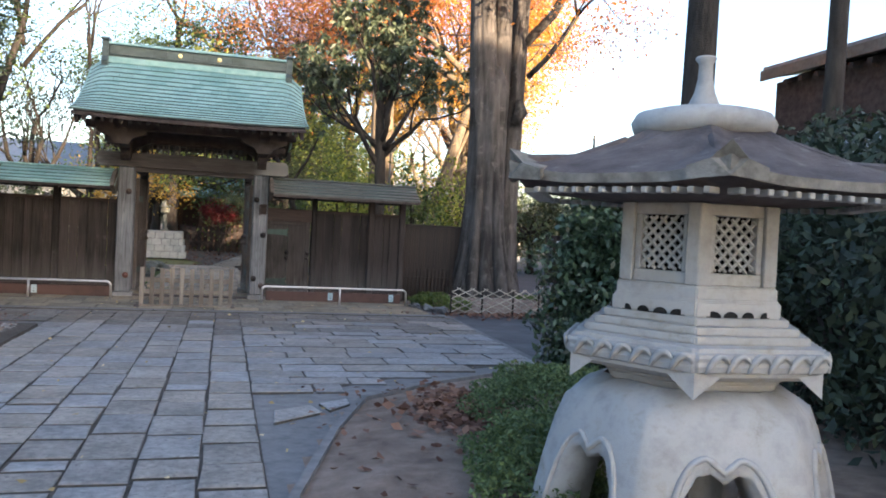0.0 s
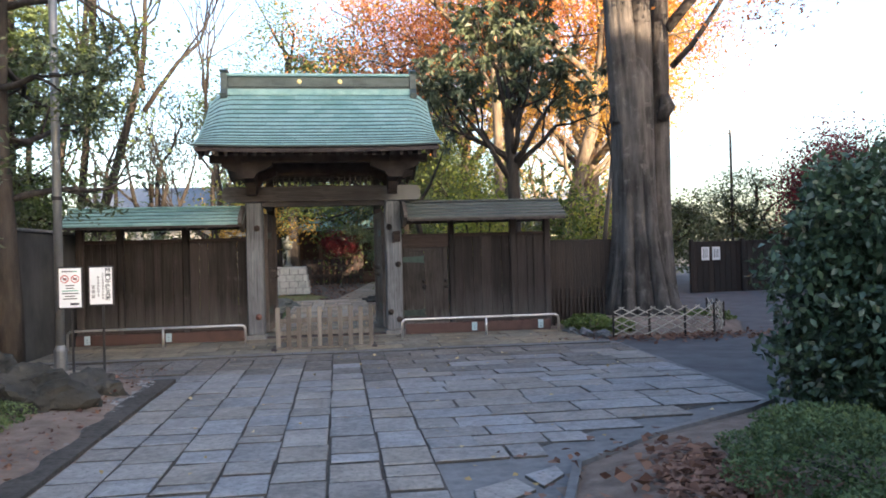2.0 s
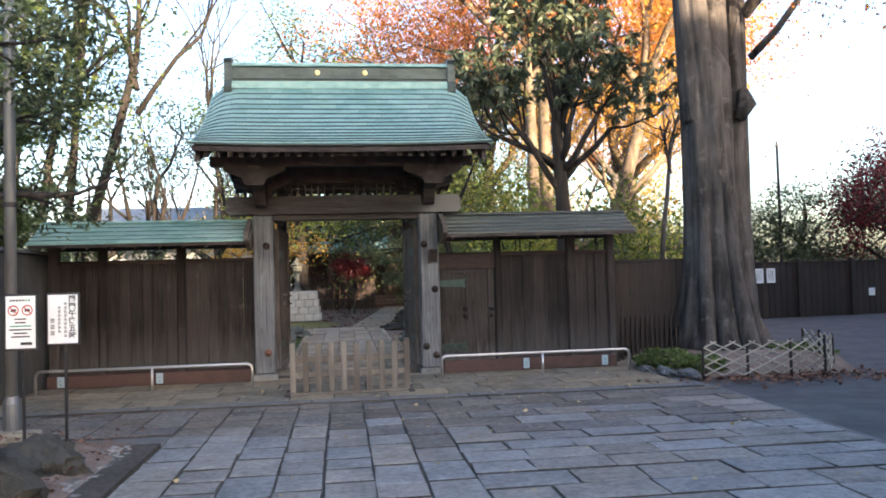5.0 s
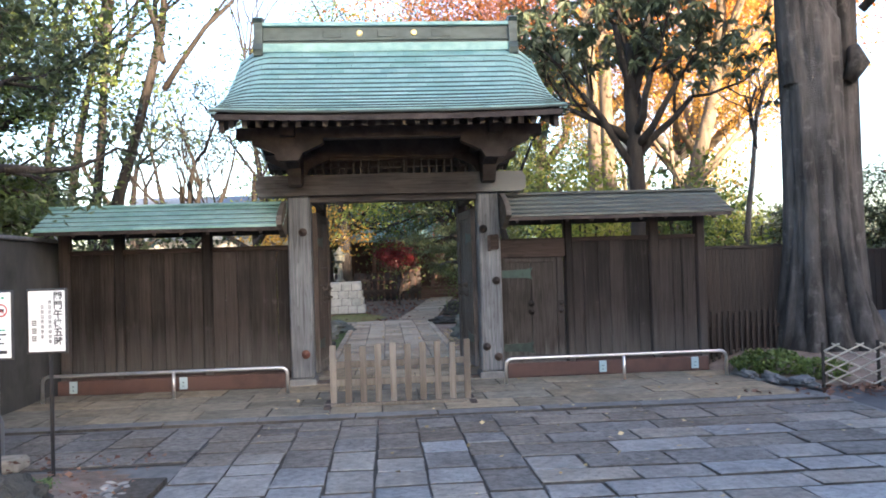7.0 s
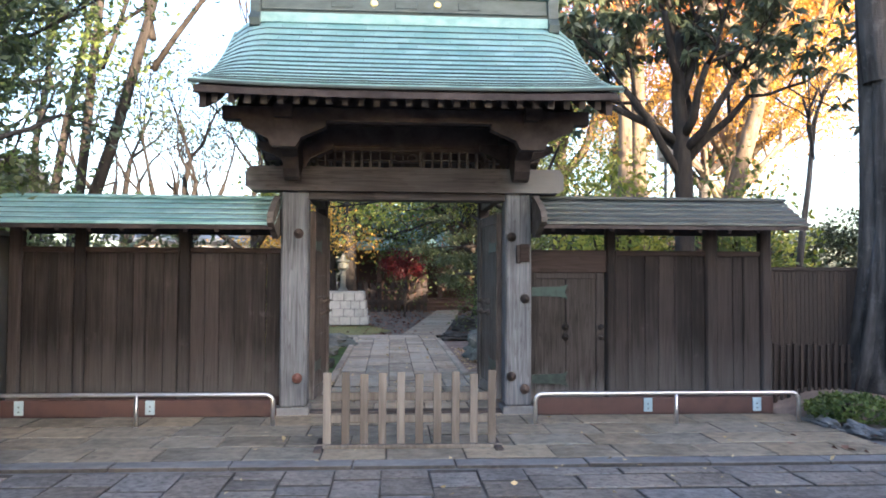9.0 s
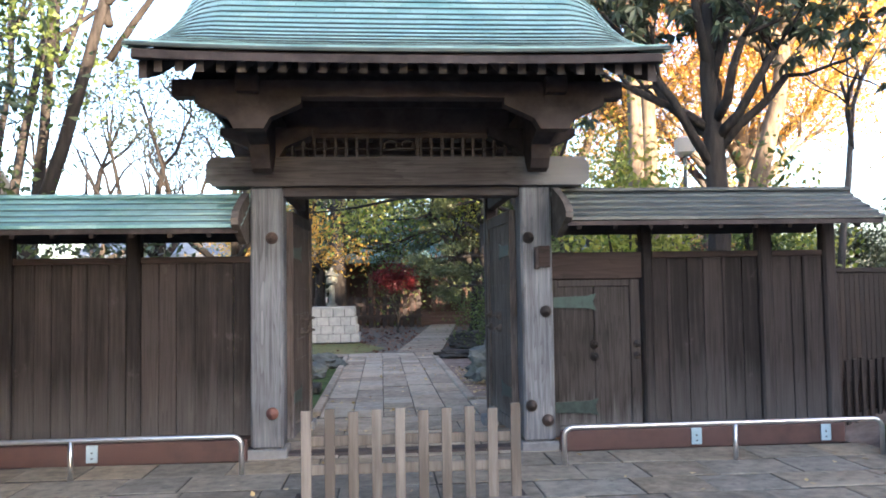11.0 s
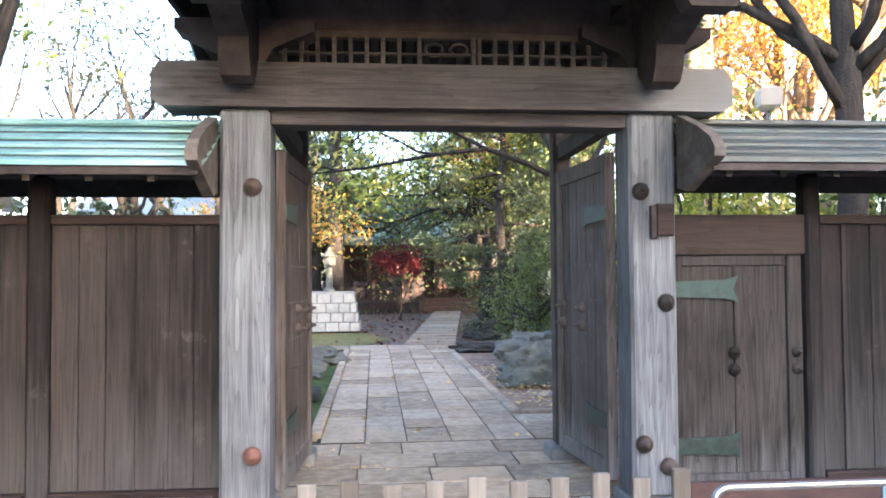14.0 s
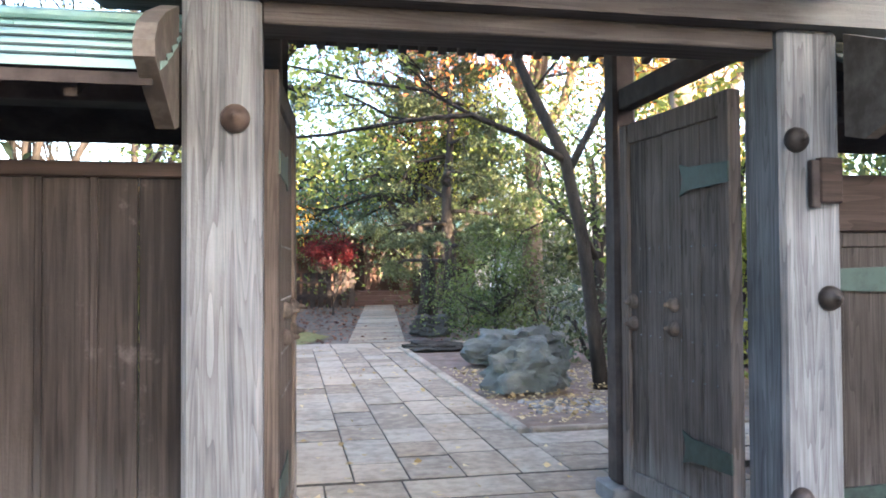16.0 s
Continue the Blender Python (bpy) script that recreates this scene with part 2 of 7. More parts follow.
L_DARK = leaf_material("dark_evergreen_leaves", (0.0425, 0.066, 0.0297), (0.137, 0.165, 0.0693), rough=0.42, translucent=0.2)
L_BROAD = leaf_material("leathery_leaves", (0.05, 0.07, 0.042), (0.14, 0.175, 0.1), rough=0.45, translucent=0.3)
L_HEDGE = leaf_material("glossy_hedge_leaves", (0.026, 0.05, 0.028), (0.085, 0.13, 0.07), rough=0.35, translucent=0.12)
# hedge leaves in a darker colour that carries the deep shade behind the lantern
L_HEDGE_SHADED = leaf_material("shaded_hedge_leaves", (0.011, 0.021, 0.013), (0.042, 0.065, 0.038), rough=0.7, translucent=0.08)
L_AZALEA = leaf_material("azalea_leaves", (0.06, 0.1, 0.035), (0.17, 0.23, 0.085), rough=0.6, translucent=0.25)
L_GREY = leaf_material("grey_green_leaves", (0.0372, 0.0496, 0.0279), (0.105, 0.118, 0.0713), translucent=0.35)
L_RED = leaf_material("crimson_leaves", (0.07, 0.01, 0.014), (0.2, 0.024, 0.03), translucent=0.4)
L_DRY = leaf_material("fallen_leaves", (0.09, 0.045, 0.032), (0.26, 0.15, 0.105), rough=0.8, translucent=0.1)
L_FALLYEL = leaf_material("fallen_pale_leaves", (0.3, 0.22, 0.1), (0.6, 0.48, 0.28), rough=0.8, translucent=0.1)


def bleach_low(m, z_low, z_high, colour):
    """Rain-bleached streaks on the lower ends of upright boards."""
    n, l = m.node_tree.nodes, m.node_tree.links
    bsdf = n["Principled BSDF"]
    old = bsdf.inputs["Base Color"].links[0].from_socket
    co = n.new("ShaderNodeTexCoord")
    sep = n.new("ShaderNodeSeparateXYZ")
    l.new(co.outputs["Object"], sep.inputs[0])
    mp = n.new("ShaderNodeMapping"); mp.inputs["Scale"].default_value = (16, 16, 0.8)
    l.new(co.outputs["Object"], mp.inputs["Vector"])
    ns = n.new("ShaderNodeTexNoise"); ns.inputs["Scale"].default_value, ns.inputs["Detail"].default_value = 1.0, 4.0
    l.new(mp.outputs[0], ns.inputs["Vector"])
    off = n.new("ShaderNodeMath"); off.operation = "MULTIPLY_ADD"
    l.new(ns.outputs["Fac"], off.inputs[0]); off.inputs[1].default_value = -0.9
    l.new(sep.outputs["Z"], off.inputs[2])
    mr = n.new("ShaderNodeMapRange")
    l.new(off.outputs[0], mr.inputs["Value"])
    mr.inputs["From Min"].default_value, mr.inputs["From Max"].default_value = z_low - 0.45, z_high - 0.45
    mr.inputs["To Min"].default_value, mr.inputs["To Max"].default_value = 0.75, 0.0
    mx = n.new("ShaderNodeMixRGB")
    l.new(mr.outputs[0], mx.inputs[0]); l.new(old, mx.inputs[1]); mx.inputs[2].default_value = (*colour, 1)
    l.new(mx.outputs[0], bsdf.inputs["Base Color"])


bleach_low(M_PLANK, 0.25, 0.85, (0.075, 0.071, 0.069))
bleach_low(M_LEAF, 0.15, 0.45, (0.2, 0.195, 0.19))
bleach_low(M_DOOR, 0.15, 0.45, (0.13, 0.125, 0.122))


def growth_rings(m, scale, count, amount):
    """Flame-shaped lines of the growth rings, as contours of a stretched noise, darker and in relief."""
    n, l = m.node_tree.nodes, m.node_tree.links
    bsdf = n["Principled BSDF"]
    old = bsdf.inputs["Base Color"].links[0].from_socket
    co = n.new("ShaderNodeTexCoord")
    info = n.new("ShaderNodeObjectInfo")
    shift = n.new("ShaderNodeVectorMath"); shift.operation = "MULTIPLY_ADD"
    l.new(info.outputs["Random"], shift.inputs[0]); shift.inputs[1].default_value = (3.1, 5.3, 37.0)
    l.new(co.outputs["Object"], shift.inputs[2])
    mp = n.new("ShaderNodeMapping"); mp.inputs["Scale"].default_value = scale
    l.new(shift.outputs[0], mp.inputs["Vector"])
    ns = n.new("ShaderNodeTexNoise"); ns.inputs["Scale"].default_value, ns.inputs["Detail"].default_value = 1.0, 1.2
    l.new(mp.outputs[0], ns.inputs["Vector"])
    mu = n.new("ShaderNodeMath"); mu.operation = "MULTIPLY"
    l.new(ns.outputs["Fac"], mu.inputs[0]); mu.inputs[1].default_value = count
    fr = n.new("ShaderNodeMath"); fr.operation = "FRACT"
    l.new(mu.outputs[0], fr.inputs[0])
    pw = n.new("ShaderNodeMath"); pw.operation = "POWER"
    l.new(fr.outputs[0], pw.inputs[0]); pw.inputs[1].default_value = 3.0
    am = n.new("ShaderNodeMath"); am.operation = "MULTIPLY"
    l.new(pw.outputs[0], am.inputs[0]); am.inputs[1].default_value = amount
    mx = n.new("ShaderNodeMixRGB"); mx.blend_type = "MULTIPLY"
    l.new(am.outputs[0], mx.inputs[0]); l.new(old, mx.inputs[1]); mx.inputs[2].default_value = (0.32, 0.3, 0.3, 1)
    l.new(mx.outputs[0], bsdf.inputs["Base Color"])


growth_rings(M_POST, (13, 13, 0.55), 15, 0.5)
growth_rings(M_DOOR, (12, 12, 0.7), 13, 0.6)
growth_rings(M_LEAF, (12, 12, 0.7), 13, 0.6)
growth_rings(M_PLANK, (18, 18, 0.5), 7, 0.5)
growth_rings(M_BEAM, (0.55, 11, 11), 13, 0.5)
growth_rings(M_BOARD_X, (0.8, 9, 9), 9, 0.5)


def bleached_ends(m, centre, start, full, colour):
    """Pale rain-washed ends of a beam that lies along x."""
    n, l = m.node_tree.nodes, m.node_tree.links
    bsdf = n["Principled BSDF"]
    old = bsdf.inputs["Base Color"].links[0].from_socket
    co = n.new("ShaderNodeTexCoord")
    sep = n.new("ShaderNodeSeparateXYZ")
    l.new(co.outputs["Object"], sep.inputs[0])
    d = n.new("ShaderNodeMath"); d.operation = "SUBTRACT"
    l.new(sep.outputs["X"], d.inputs[0]); d.inputs[1].default_value = centre
    ab = n.new("ShaderNodeMath"); ab.operation = "ABSOLUTE"
    l.new(d.outputs[0], ab.inputs[0])
    mp = n.new("ShaderNodeMapping"); mp.inputs["Scale"].default_value = (2.5, 10, 10)
    l.new(co.outputs["Object"], mp.inputs["Vector"])
    ns = n.new("ShaderNodeTexNoise"); ns.inputs["Scale"].default_value, ns.inputs["Detail"].default_value = 1.0, 5.0
    l.new(mp.outputs[0], ns.inputs["Vector"])
    off = n.new("ShaderNodeMath"); off.operation = "MULTIPLY_ADD"
    l.new(ns.outputs["Fac"], off.inputs[0]); off.inputs[1].default_value = 0.9
    l.new(ab.outputs[0], off.inputs[2])
    mr = n.new("ShaderNodeMapRange")
    l.new(off.outputs[0], mr.inputs["Value"])
    mr.inputs["From Min"].default_value, mr.inputs["From Max"].default_value = start + 0.45, full + 0.45
    mr.inputs["To Min"].default_value, mr.inputs["To Max"].default_value = 0.0, 0.7
    mx = n.new("ShaderNodeMixRGB")
    l.new(mr.outputs[0], mx.inputs[0]); l.new(old, mx.inputs[1]); mx.inputs[2].default_value = (*colour, 1)
    l.new(mx.outputs[0], bsdf.inputs["Base Color"])


bleached_ends(M_BEAM, -0.85, 1.25, 1.65, (0.2, 0.207, 0.205))


def piece_tint(m, warm, cool):
    """Each stone leans to a warm or a cool tone."""
    n, l = m.node_tree.nodes, m.node_tree.links
    bsdf = n["Principled BSDF"]
    old = bsdf.inputs["Base Color"].links[0].from_socket
    info = n.new("ShaderNodeObjectInfo")
    mu = n.new("ShaderNodeMath"); mu.operation = "MULTIPLY"
    l.new(info.outputs["Random"], mu.inputs[0]); mu.inputs[1].default_value = 7.31
    fr = n.new("ShaderNodeMath"); fr.operation = "FRACT"
    l.new(mu.outputs[0], fr.inputs[0])
    rp = n.new("ShaderNodeValToRGB")
    rp.color_ramp.elements[0].color, rp.color_ramp.elements[1].color = (*warm, 1), (*cool, 1)
    l.new(fr.outputs[0], rp.inputs[0])
    mx = n.new("ShaderNodeMixRGB"); mx.blend_type = "MULTIPLY"; mx.inputs[0].default_value = 1.0
    l.new(old, mx.inputs[1]); l.new(rp.outputs[0], mx.inputs[2])
    l.new(mx.outputs[0], bsdf.inputs["Base Color"])


piece_tint(M_PAVE, (0.98, 0.9, 0.8), (0.95, 0.98, 1.03))
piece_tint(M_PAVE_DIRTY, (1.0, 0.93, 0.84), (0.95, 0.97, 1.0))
piece_tint(M_SLAB, (1.0, 0.93, 0.86), (0.92, 0.93, 0.94))
piece_tint(M_LANDING, (1.05, 0.96, 0.84), (0.8, 0.82, 0.84))

# ---------- building helpers ----------
def obj(name, verts, faces, mat, parent=None, label="", smooth=False):
    me = bpy.data.meshes.new(name)
    me.from_pydata([tuple(v) for v in verts], [], faces)
    me.materials.append(mat)
    if smooth:
        me.polygons.foreach_set("use_smooth", [True] * len(me.polygons))
    ob = new(name, me)
    if parent:
        ob.parent = parent
    if label:
        ob["label"] = label
    return ob


def part(name, bm, mat, parent=None, label="", smooth=False):
    me = bpy.data.meshes.new(name)
    bm.to_mesh(me)
    bm.free()
    me.materials.append(mat)
    if smooth:
        me.polygons.foreach_set("use_smooth", [True] * len(me.polygons))
    ob = new(name, me)
    if parent:
        ob.parent = parent
    if label:
        ob["label"] = label
    return ob


def thing(name, label, category, group="", kind=""):
    return tagged(new(name), label, category, group, kind)


BOXF = [(0, 3, 2, 1), (4, 5, 6, 7), (0, 1, 5, 4), (1, 2, 6, 5), (2, 3, 7, 6), (3, 0, 4, 7)]


def box_bm(x0, x1, y0, y1, z0, z1, bevel=0.006, bm=None):
    """A box with chamfered edges, added to bm."""
    own = bmesh.new()
    vs = [own.verts.new(p) for p in ((x0, y0, z0), (x1, y0, z0), (x1, y1, z0), (x0, y1, z0), (x0, y0, z1), (x1, y0, z1), (x1, y1, z1), (x0, y1, z1))]
    for f in BOXF:
        own.faces.new([vs[i] for i in f])
    if bevel:
        bmesh.ops.bevel(own, geom=own.edges[:], offset=min(bevel, 0.45 * min(x1 - x0, y1 - y0, z1 - z0)), segments=1, affect="EDGES")
    if bm is None:
        return own
    me = bpy.data.meshes.new("tmp")
    own.to_mesh(me)
    own.free()
    bm.from_mesh(me)
    bpy.data.meshes.remove(me)
    return bm


def box(name, x0, x1, y0, y1, z0, z1, mat, parent=None, label="", bevel=0.006):
    return part(name, box_bm(x0, x1, y0, y1, z0, z1, bevel), mat, parent, label)


def lathe(profile, sides=16, turn=0.0, bm=None, centre=(0, 0, 0)):
    """Revolves (radius, z) pairs."""
    bm = bm or bmesh.new()
    rings = []
    for r, z in profile:
        rings.append([bm.verts.new((centre[0] + r * math.cos(turn + 2 * math.pi * k / sides), centre[1] + r * math.sin(turn + 2 * math.pi * k / sides), centre[2] + z)) for k in range(sides)])
    for a, b in zip(rings, rings[1:]):
        for k in range(sides):
            bm.faces.new((a[k], a[(k + 1) % sides], b[(k + 1) % sides], b[k]))
    bm.faces.new(rings[0][::-1])
    bm.faces.new(rings[-1])
    return bm


def extrude_profile(points, axis, a, b):
    """A prism of a 2D outline, along x (points are y, z), y (x, z) or z (x, y)."""
    bm = bmesh.new()
    def at(p, s):
        return {"x": (s, p[0], p[1]), "y": (p[0], s, p[1]), "z": (p[0], p[1], s)}[axis]
    lo = [bm.verts.new(at(p, a)) for p in points]
    hi = [bm.verts.new(at(p, b)) for p in points]
    n = len(points)
    for i in range(n):
        bm.faces.new((lo[i], lo[(i + 1) % n], hi[(i + 1) % n], hi[i]))
    bm.faces.new(lo[::-1])
    bm.faces.new(hi)
    bmesh.ops.recalc_face_normals(bm, faces=bm.faces[:])
    return bm


def tube(bm, points, radii, sides=7):
    """A tapered tube through points, added to bm."""
    prev, ref = None, Vector((0.31, 0.87, 0.2)).normalized()
    n = len(points)
    for i, p in enumerate(points):
        p = Vector(p)
        d = (Vector(points[min(i + 1, n - 1)]) - Vector(points[max(i - 1, 0)])).normalized()
        u = d.cross(ref)
        if u.length < 0.05:
            u = d.cross(Vector((1, 0, 0)))
        u.normalize()
        v = d.cross(u)
        ring = [bm.verts.new(p + radii[i] * (math.cos(2 * math.pi * k / sides) * u + math.sin(2 * math.pi * k / sides) * v)) for k in range(sides)]
        if prev:
            for k in range(sides):
                bm.faces.new((prev[k], prev[(k + 1) % sides], ring[(k + 1) % sides], ring[k]))
        else:
            bm.faces.new(ring[::-1])
        prev = ring
    bm.faces.new(prev)
    return bm


def quads_obj(name, v, mat, parent=None, label=""):
    """v: (n, 4, 3) corners: n loose quads in one mesh."""
    n = len(v)
    me = bpy.data.meshes.new(name)
    me.vertices.add(n * 4)
    me.vertices.foreach_set("co", np.ascontiguousarray(v, dtype=np.float32).ravel())
    me.loops.add(n * 4)
    me.loops.foreach_set("vertex_index", np.arange(n * 4, dtype=np.int32))
    me.polygons.add(n)
    me.polygons.foreach_set("loop_start", np.arange(0, n * 4, 4, dtype=np.int32))
    me.update(calc_edges=True)
    me.materials.append(mat)
    ob = new(name, me)
    if parent:
        ob.parent = parent
    if label:
        ob["label"] = label
    return ob


def leaves(rng, centres, size, aspect=0.5, flat=0.0, droop=0.0):
    """Leaf quads (kite shaped) about centres, turned at random."""
    n = len(centres)
    a = rng.normal(size=(n, 3))
    a[:, 2] = a[:, 2] * (1 - flat) - droop
    a /= np.linalg.norm(a, axis=1)[:, None] + 1e-6
    b = rng.normal(size=(n, 3))
    b[:, 2] *= (1 - flat)
    b -= a * np.sum(a * b, axis=1)[:, None]
    b /= np.linalg.norm(b, axis=1)[:, None] + 1e-6
    s = size * rng.uniform(0.6, 1.35, n)[:, None]
    tip, side = a * s * 0.5, b * s * 0.5 * aspect
    bend = np.cross(a, b) * s * 0.12
    return np.stack([centres - tip, centres + side + bend, centres + tip, centres - side + bend], axis=1)


def grow(rng, bm, tips, p, d, length, radius, depth, spread=0.6, up=0.15, bend=0.18, split=(2, 3), shrink=0.72, sides=6):
    """A limb with its branches; the ends of the twigs are gathered in tips."""
    pts, rad = [Vector(p)], [radius]
    d = Vector(d).normalized()
    steps = 3
    for k in range(steps):
        d = (d + Vector(rng.normal(size=3)) * bend + Vector((0, 0, up * 0.5))).normalized()
        pts.append(pts[-1] + d * length / steps)
        rad.append(radius * (1 - 0.38 * (k + 1) / steps))
    tube(bm, pts, rad, max(3, sides))
    if depth <= 1:
        tips.append(tuple(pts[-2]))
        tips.append(tuple(pts[-1]))
    if depth == 0:
        return
    for _ in range(rng.integers(split[0], split[1] + 1)):
        nd = (d + Vector(rng.normal(size=3)) * spread + Vector((0, 0, up))).normalized()
        grow(rng, bm, tips, pts[-1 if rng.random() < 0.6 else -2], nd, length * shrink * rng.uniform(0.75, 1.15), rad[-1] * 0.72, depth - 1, spread, up, bend, split, shrink, sides - 1)


def tree(name, label, base, height, radius, bark, leafmat, seed, trunk=0.45, depth=4, leaf=0.12, count=6000, clump=0.45, lean=(0, 0), spread=0.65, up=0.12, limbs=4, limb_len=None, aspect=0.5, flat=0.0, droop=0.0, group="", split=(2, 3), shrink=0.72, z0=0.0, squash=0.7):
    """A tree: tapered trunk with limbs, and a crown of loose leaves in clumps at the twig ends."""
    rng = np.random.default_rng(seed)
    root = thing(name, label, "tree", group)
    root.location = (base[0], base[1], z0)
    bm, tips = bmesh.new(), []
    top = height * trunk
    pts = [Vector((lean[0] * k / 5 * 1.0 + rng.normal() * 0.03 * k / 5 * height * 0.15, lean[1] * k / 5 + rng.normal() * 0.03, top * k / 5)) for k in range(6)]
    tube(bm, pts, [radius * (1.35 if k == 0 else 1.0 - 0.09 * k) for k in range(6)], 10)
    ll = limb_len or (height - top) * 0.42
    for k in range(limbs):
        a = 2 * math.pi * (k + rng.random() * 0.7) / limbs
        d = Vector((math.cos(a) * spread, math.sin(a) * spread, rng.uniform(0.5, 1.1)))
        grow(rng, bm, tips, pts[5] - Vector((0, 0, rng.random() * top * 0.25)), d, ll, radius * 0.5, depth - 1, spread, up, 0.18, split, shrink, 6)
    grow(rng, bm, tips, pts[5], Vector((lean[0] * 0.1, lean[1] * 0.1, 1)), ll, radius * 0.55, depth - 1, spread, up, 0.15, split, shrink, 6)
    part("trunk", bm, bark, root, smooth=True)
    if count:
        t = np.array(tips)
        c = t[rng.integers(0, len(t), count)] + rng.normal(size=(count, 3)) * clump * np.array([1, 1, squash])
        quads_obj("crown", leaves(rng, c, leaf, aspect, flat, droop), leafmat, root)
    return root


def cloud(rng, centre, size, n, shell=0.35):
    """Points in the outer part of an uneven ellipsoid."""
    d = rng.normal(size=(n, 3))
    d /= np.linalg.norm(d, axis=1)[:, None]
    lump = 1 + 0.16 * np.sin(d[:, 0] * 5 + centre[0] * 3) * np.cos(d[:, 1] * 6 + centre[1]) + 0.1 * np.sin(d[:, 2] * 9 + centre[0])
    r = (1 - shell * rng.random(n) ** 1.5) * lump
    return np.array(centre) + d * r[:, None] * np.array(size)


def rock(name, label, centre, size, mat, seed, category="rock", group=""):
    rng = np.random.default_rng(seed)
    bm = bmesh.new()
    bmesh.ops.create_icosphere(bm, subdivisions=4, radius=1)
    off = Vector(rng.uniform(0, 50, 3))
    for v in bm.verts:
        k = 1 + 0.45 * noise.noise(v.co * 1.1 + off) + 0.28 * noise.noise(v.co * 2.7 + off) + 0.16 * noise.noise(v.co * 6 + off) - 0.1 * abs(noise.noise(v.co * 3.3 - off)) + 0.025 * noise.noise(v.co * 13 + off)
        q = v.co * k
        v.co = Vector((q.x * size[0] + centre[0], q.y * size[1] + centre[1], max(q.z, -0.35) * size[2] + centre[2]))
    ob = part(name, bm, mat)
    return tagged(ob, label, category, group)


# ---------- ground and beds ----------
def sheet(name, pts, z, mat, label, kind="structure", category="ground"):
    ob = obj(name, [(x, y, z) for x, y in pts], [tuple(range(len(pts)))], mat)
    return tagged(ob, label, category, "", kind)


sheet("ground", [(-900, -900), (900, -900), (900, 900), (-900, 900)], -0.06, M_GROUND, "brown trodden earth reaching out to the horizon")
sheet("road", [(3.2, -40), (40, -40), (40, 60), (4.9, 60), (4.9, 17.4), (3.9, 15.2), (4.05, 13.6), (3.75, 8.6)], -0.03, M_ASPHALT, "smooth grey asphalt drive beside the stone paving", category="road")
sheet("pavement_bed", [(-2.75, -12), (0.9, -12), (0.62, 4.4), (0.95, 5.9), (1.35, 6.97), (2.1, 7.62), (3.85, 8.62), (4.12, 13.9), (3.95, 16.1), (-5.1, 16.1), (-5.1, 11.85), (-2.75, 11.85)], -0.022, M_CONC, "grey concrete bed under the stone paving", category="pavement")


def lumpy(name, outline, z, height, mat, label, res=0.14, seed=1, kind="structure", category="ground"):
    """A low mound of earth over an outline."""
    xs, ys = [p[0] for p in outline], [p[1] for p in outline]
    bm = bmesh.new()
    nx, ny = max(3, int((max(xs) - min(xs)) / res)), max(3, int((max(ys) - min(ys)) / res))
    grid = {}
    def edge_dist(x, y):
        inside, best = False, 9.0
        for (ax, ay), (bx, by) in zip(outline, outline[1:] + outline[:1]):
            if (ay > y) != (by > y) and x < (bx - ax) * (y - ay) / (by - ay) + ax:
                inside = not inside
            t = max(0, min(1, ((x - ax) * (bx - ax) + (y - ay) * (by - ay)) / ((bx - ax) ** 2 + (by - ay) ** 2)))
            best = min(best, math.hypot(x - ax - t * (bx - ax), y - ay - t * (by - ay)))
        return best if inside else -best
    for i in range(nx + 1):
        for j in range(ny + 1):
            x, y = min(xs) + (max(xs) - min(xs)) * i / nx, min(ys) + (max(ys) - min(ys)) * j / ny
            e = edge_dist(x, y)
            if e > -res * 0.75:
                h = z + height * min(1, max(0, e) / 0.5) + 0.035 * noise.noise(Vector((x * 2.3, y * 2.3, seed))) * min(1, max(0, e) * 4)
                grid[i, j] = bm.verts.new((x, y, h))
    for i in range(nx):
        for j in range(ny):
            q = [(i, j), (i + 1, j), (i + 1, j + 1), (i, j + 1)]
            if all(k in grid for k in q):
                bm.faces.new([grid[k] for k in q])
    ob = part(name, bm, mat, smooth=True)
    return tagged(ob, label, category, "", kind)


KERB = [(0.30, 3.2), (0.42, 4.4), (0.85, 5.9), (1.25, 6.97), (2.06, 7.66), (3.32, 8.42), (3.74, 8.76)]
lumpy("soil_bed", [(0.5, -6), (0.42, 4.4), (0.85, 5.9), (1.25, 6.97), (2.06, 7.66), (3.4, 8.46), (6.5, 9.2), (6.5, -6)], -0.02, 0.07, M_SOIL, "bare brown soil bed under the stone lantern", seed=3)
lumpy("soil_bed", [(-5.05, -6), (-2.55, -6), (-2.3, 8.6), (-2.5, 11.7), (-3.0, 12.2), (-5.05, 12.2)], -0.02, 0.09, M_SOIL, "leaf-strewn soil bed along the grey wall", seed=5)
lumpy("planting_bed", [(3.72, 15.75), (4.2, 14.75), (6.6, 14.5), (7.6, 16.5), (6.8, 19.5), (3.9, 17.6)], -0.02, 0.2, M_SOIL, "raised earth bed round the foot of the old tree", seed=7)

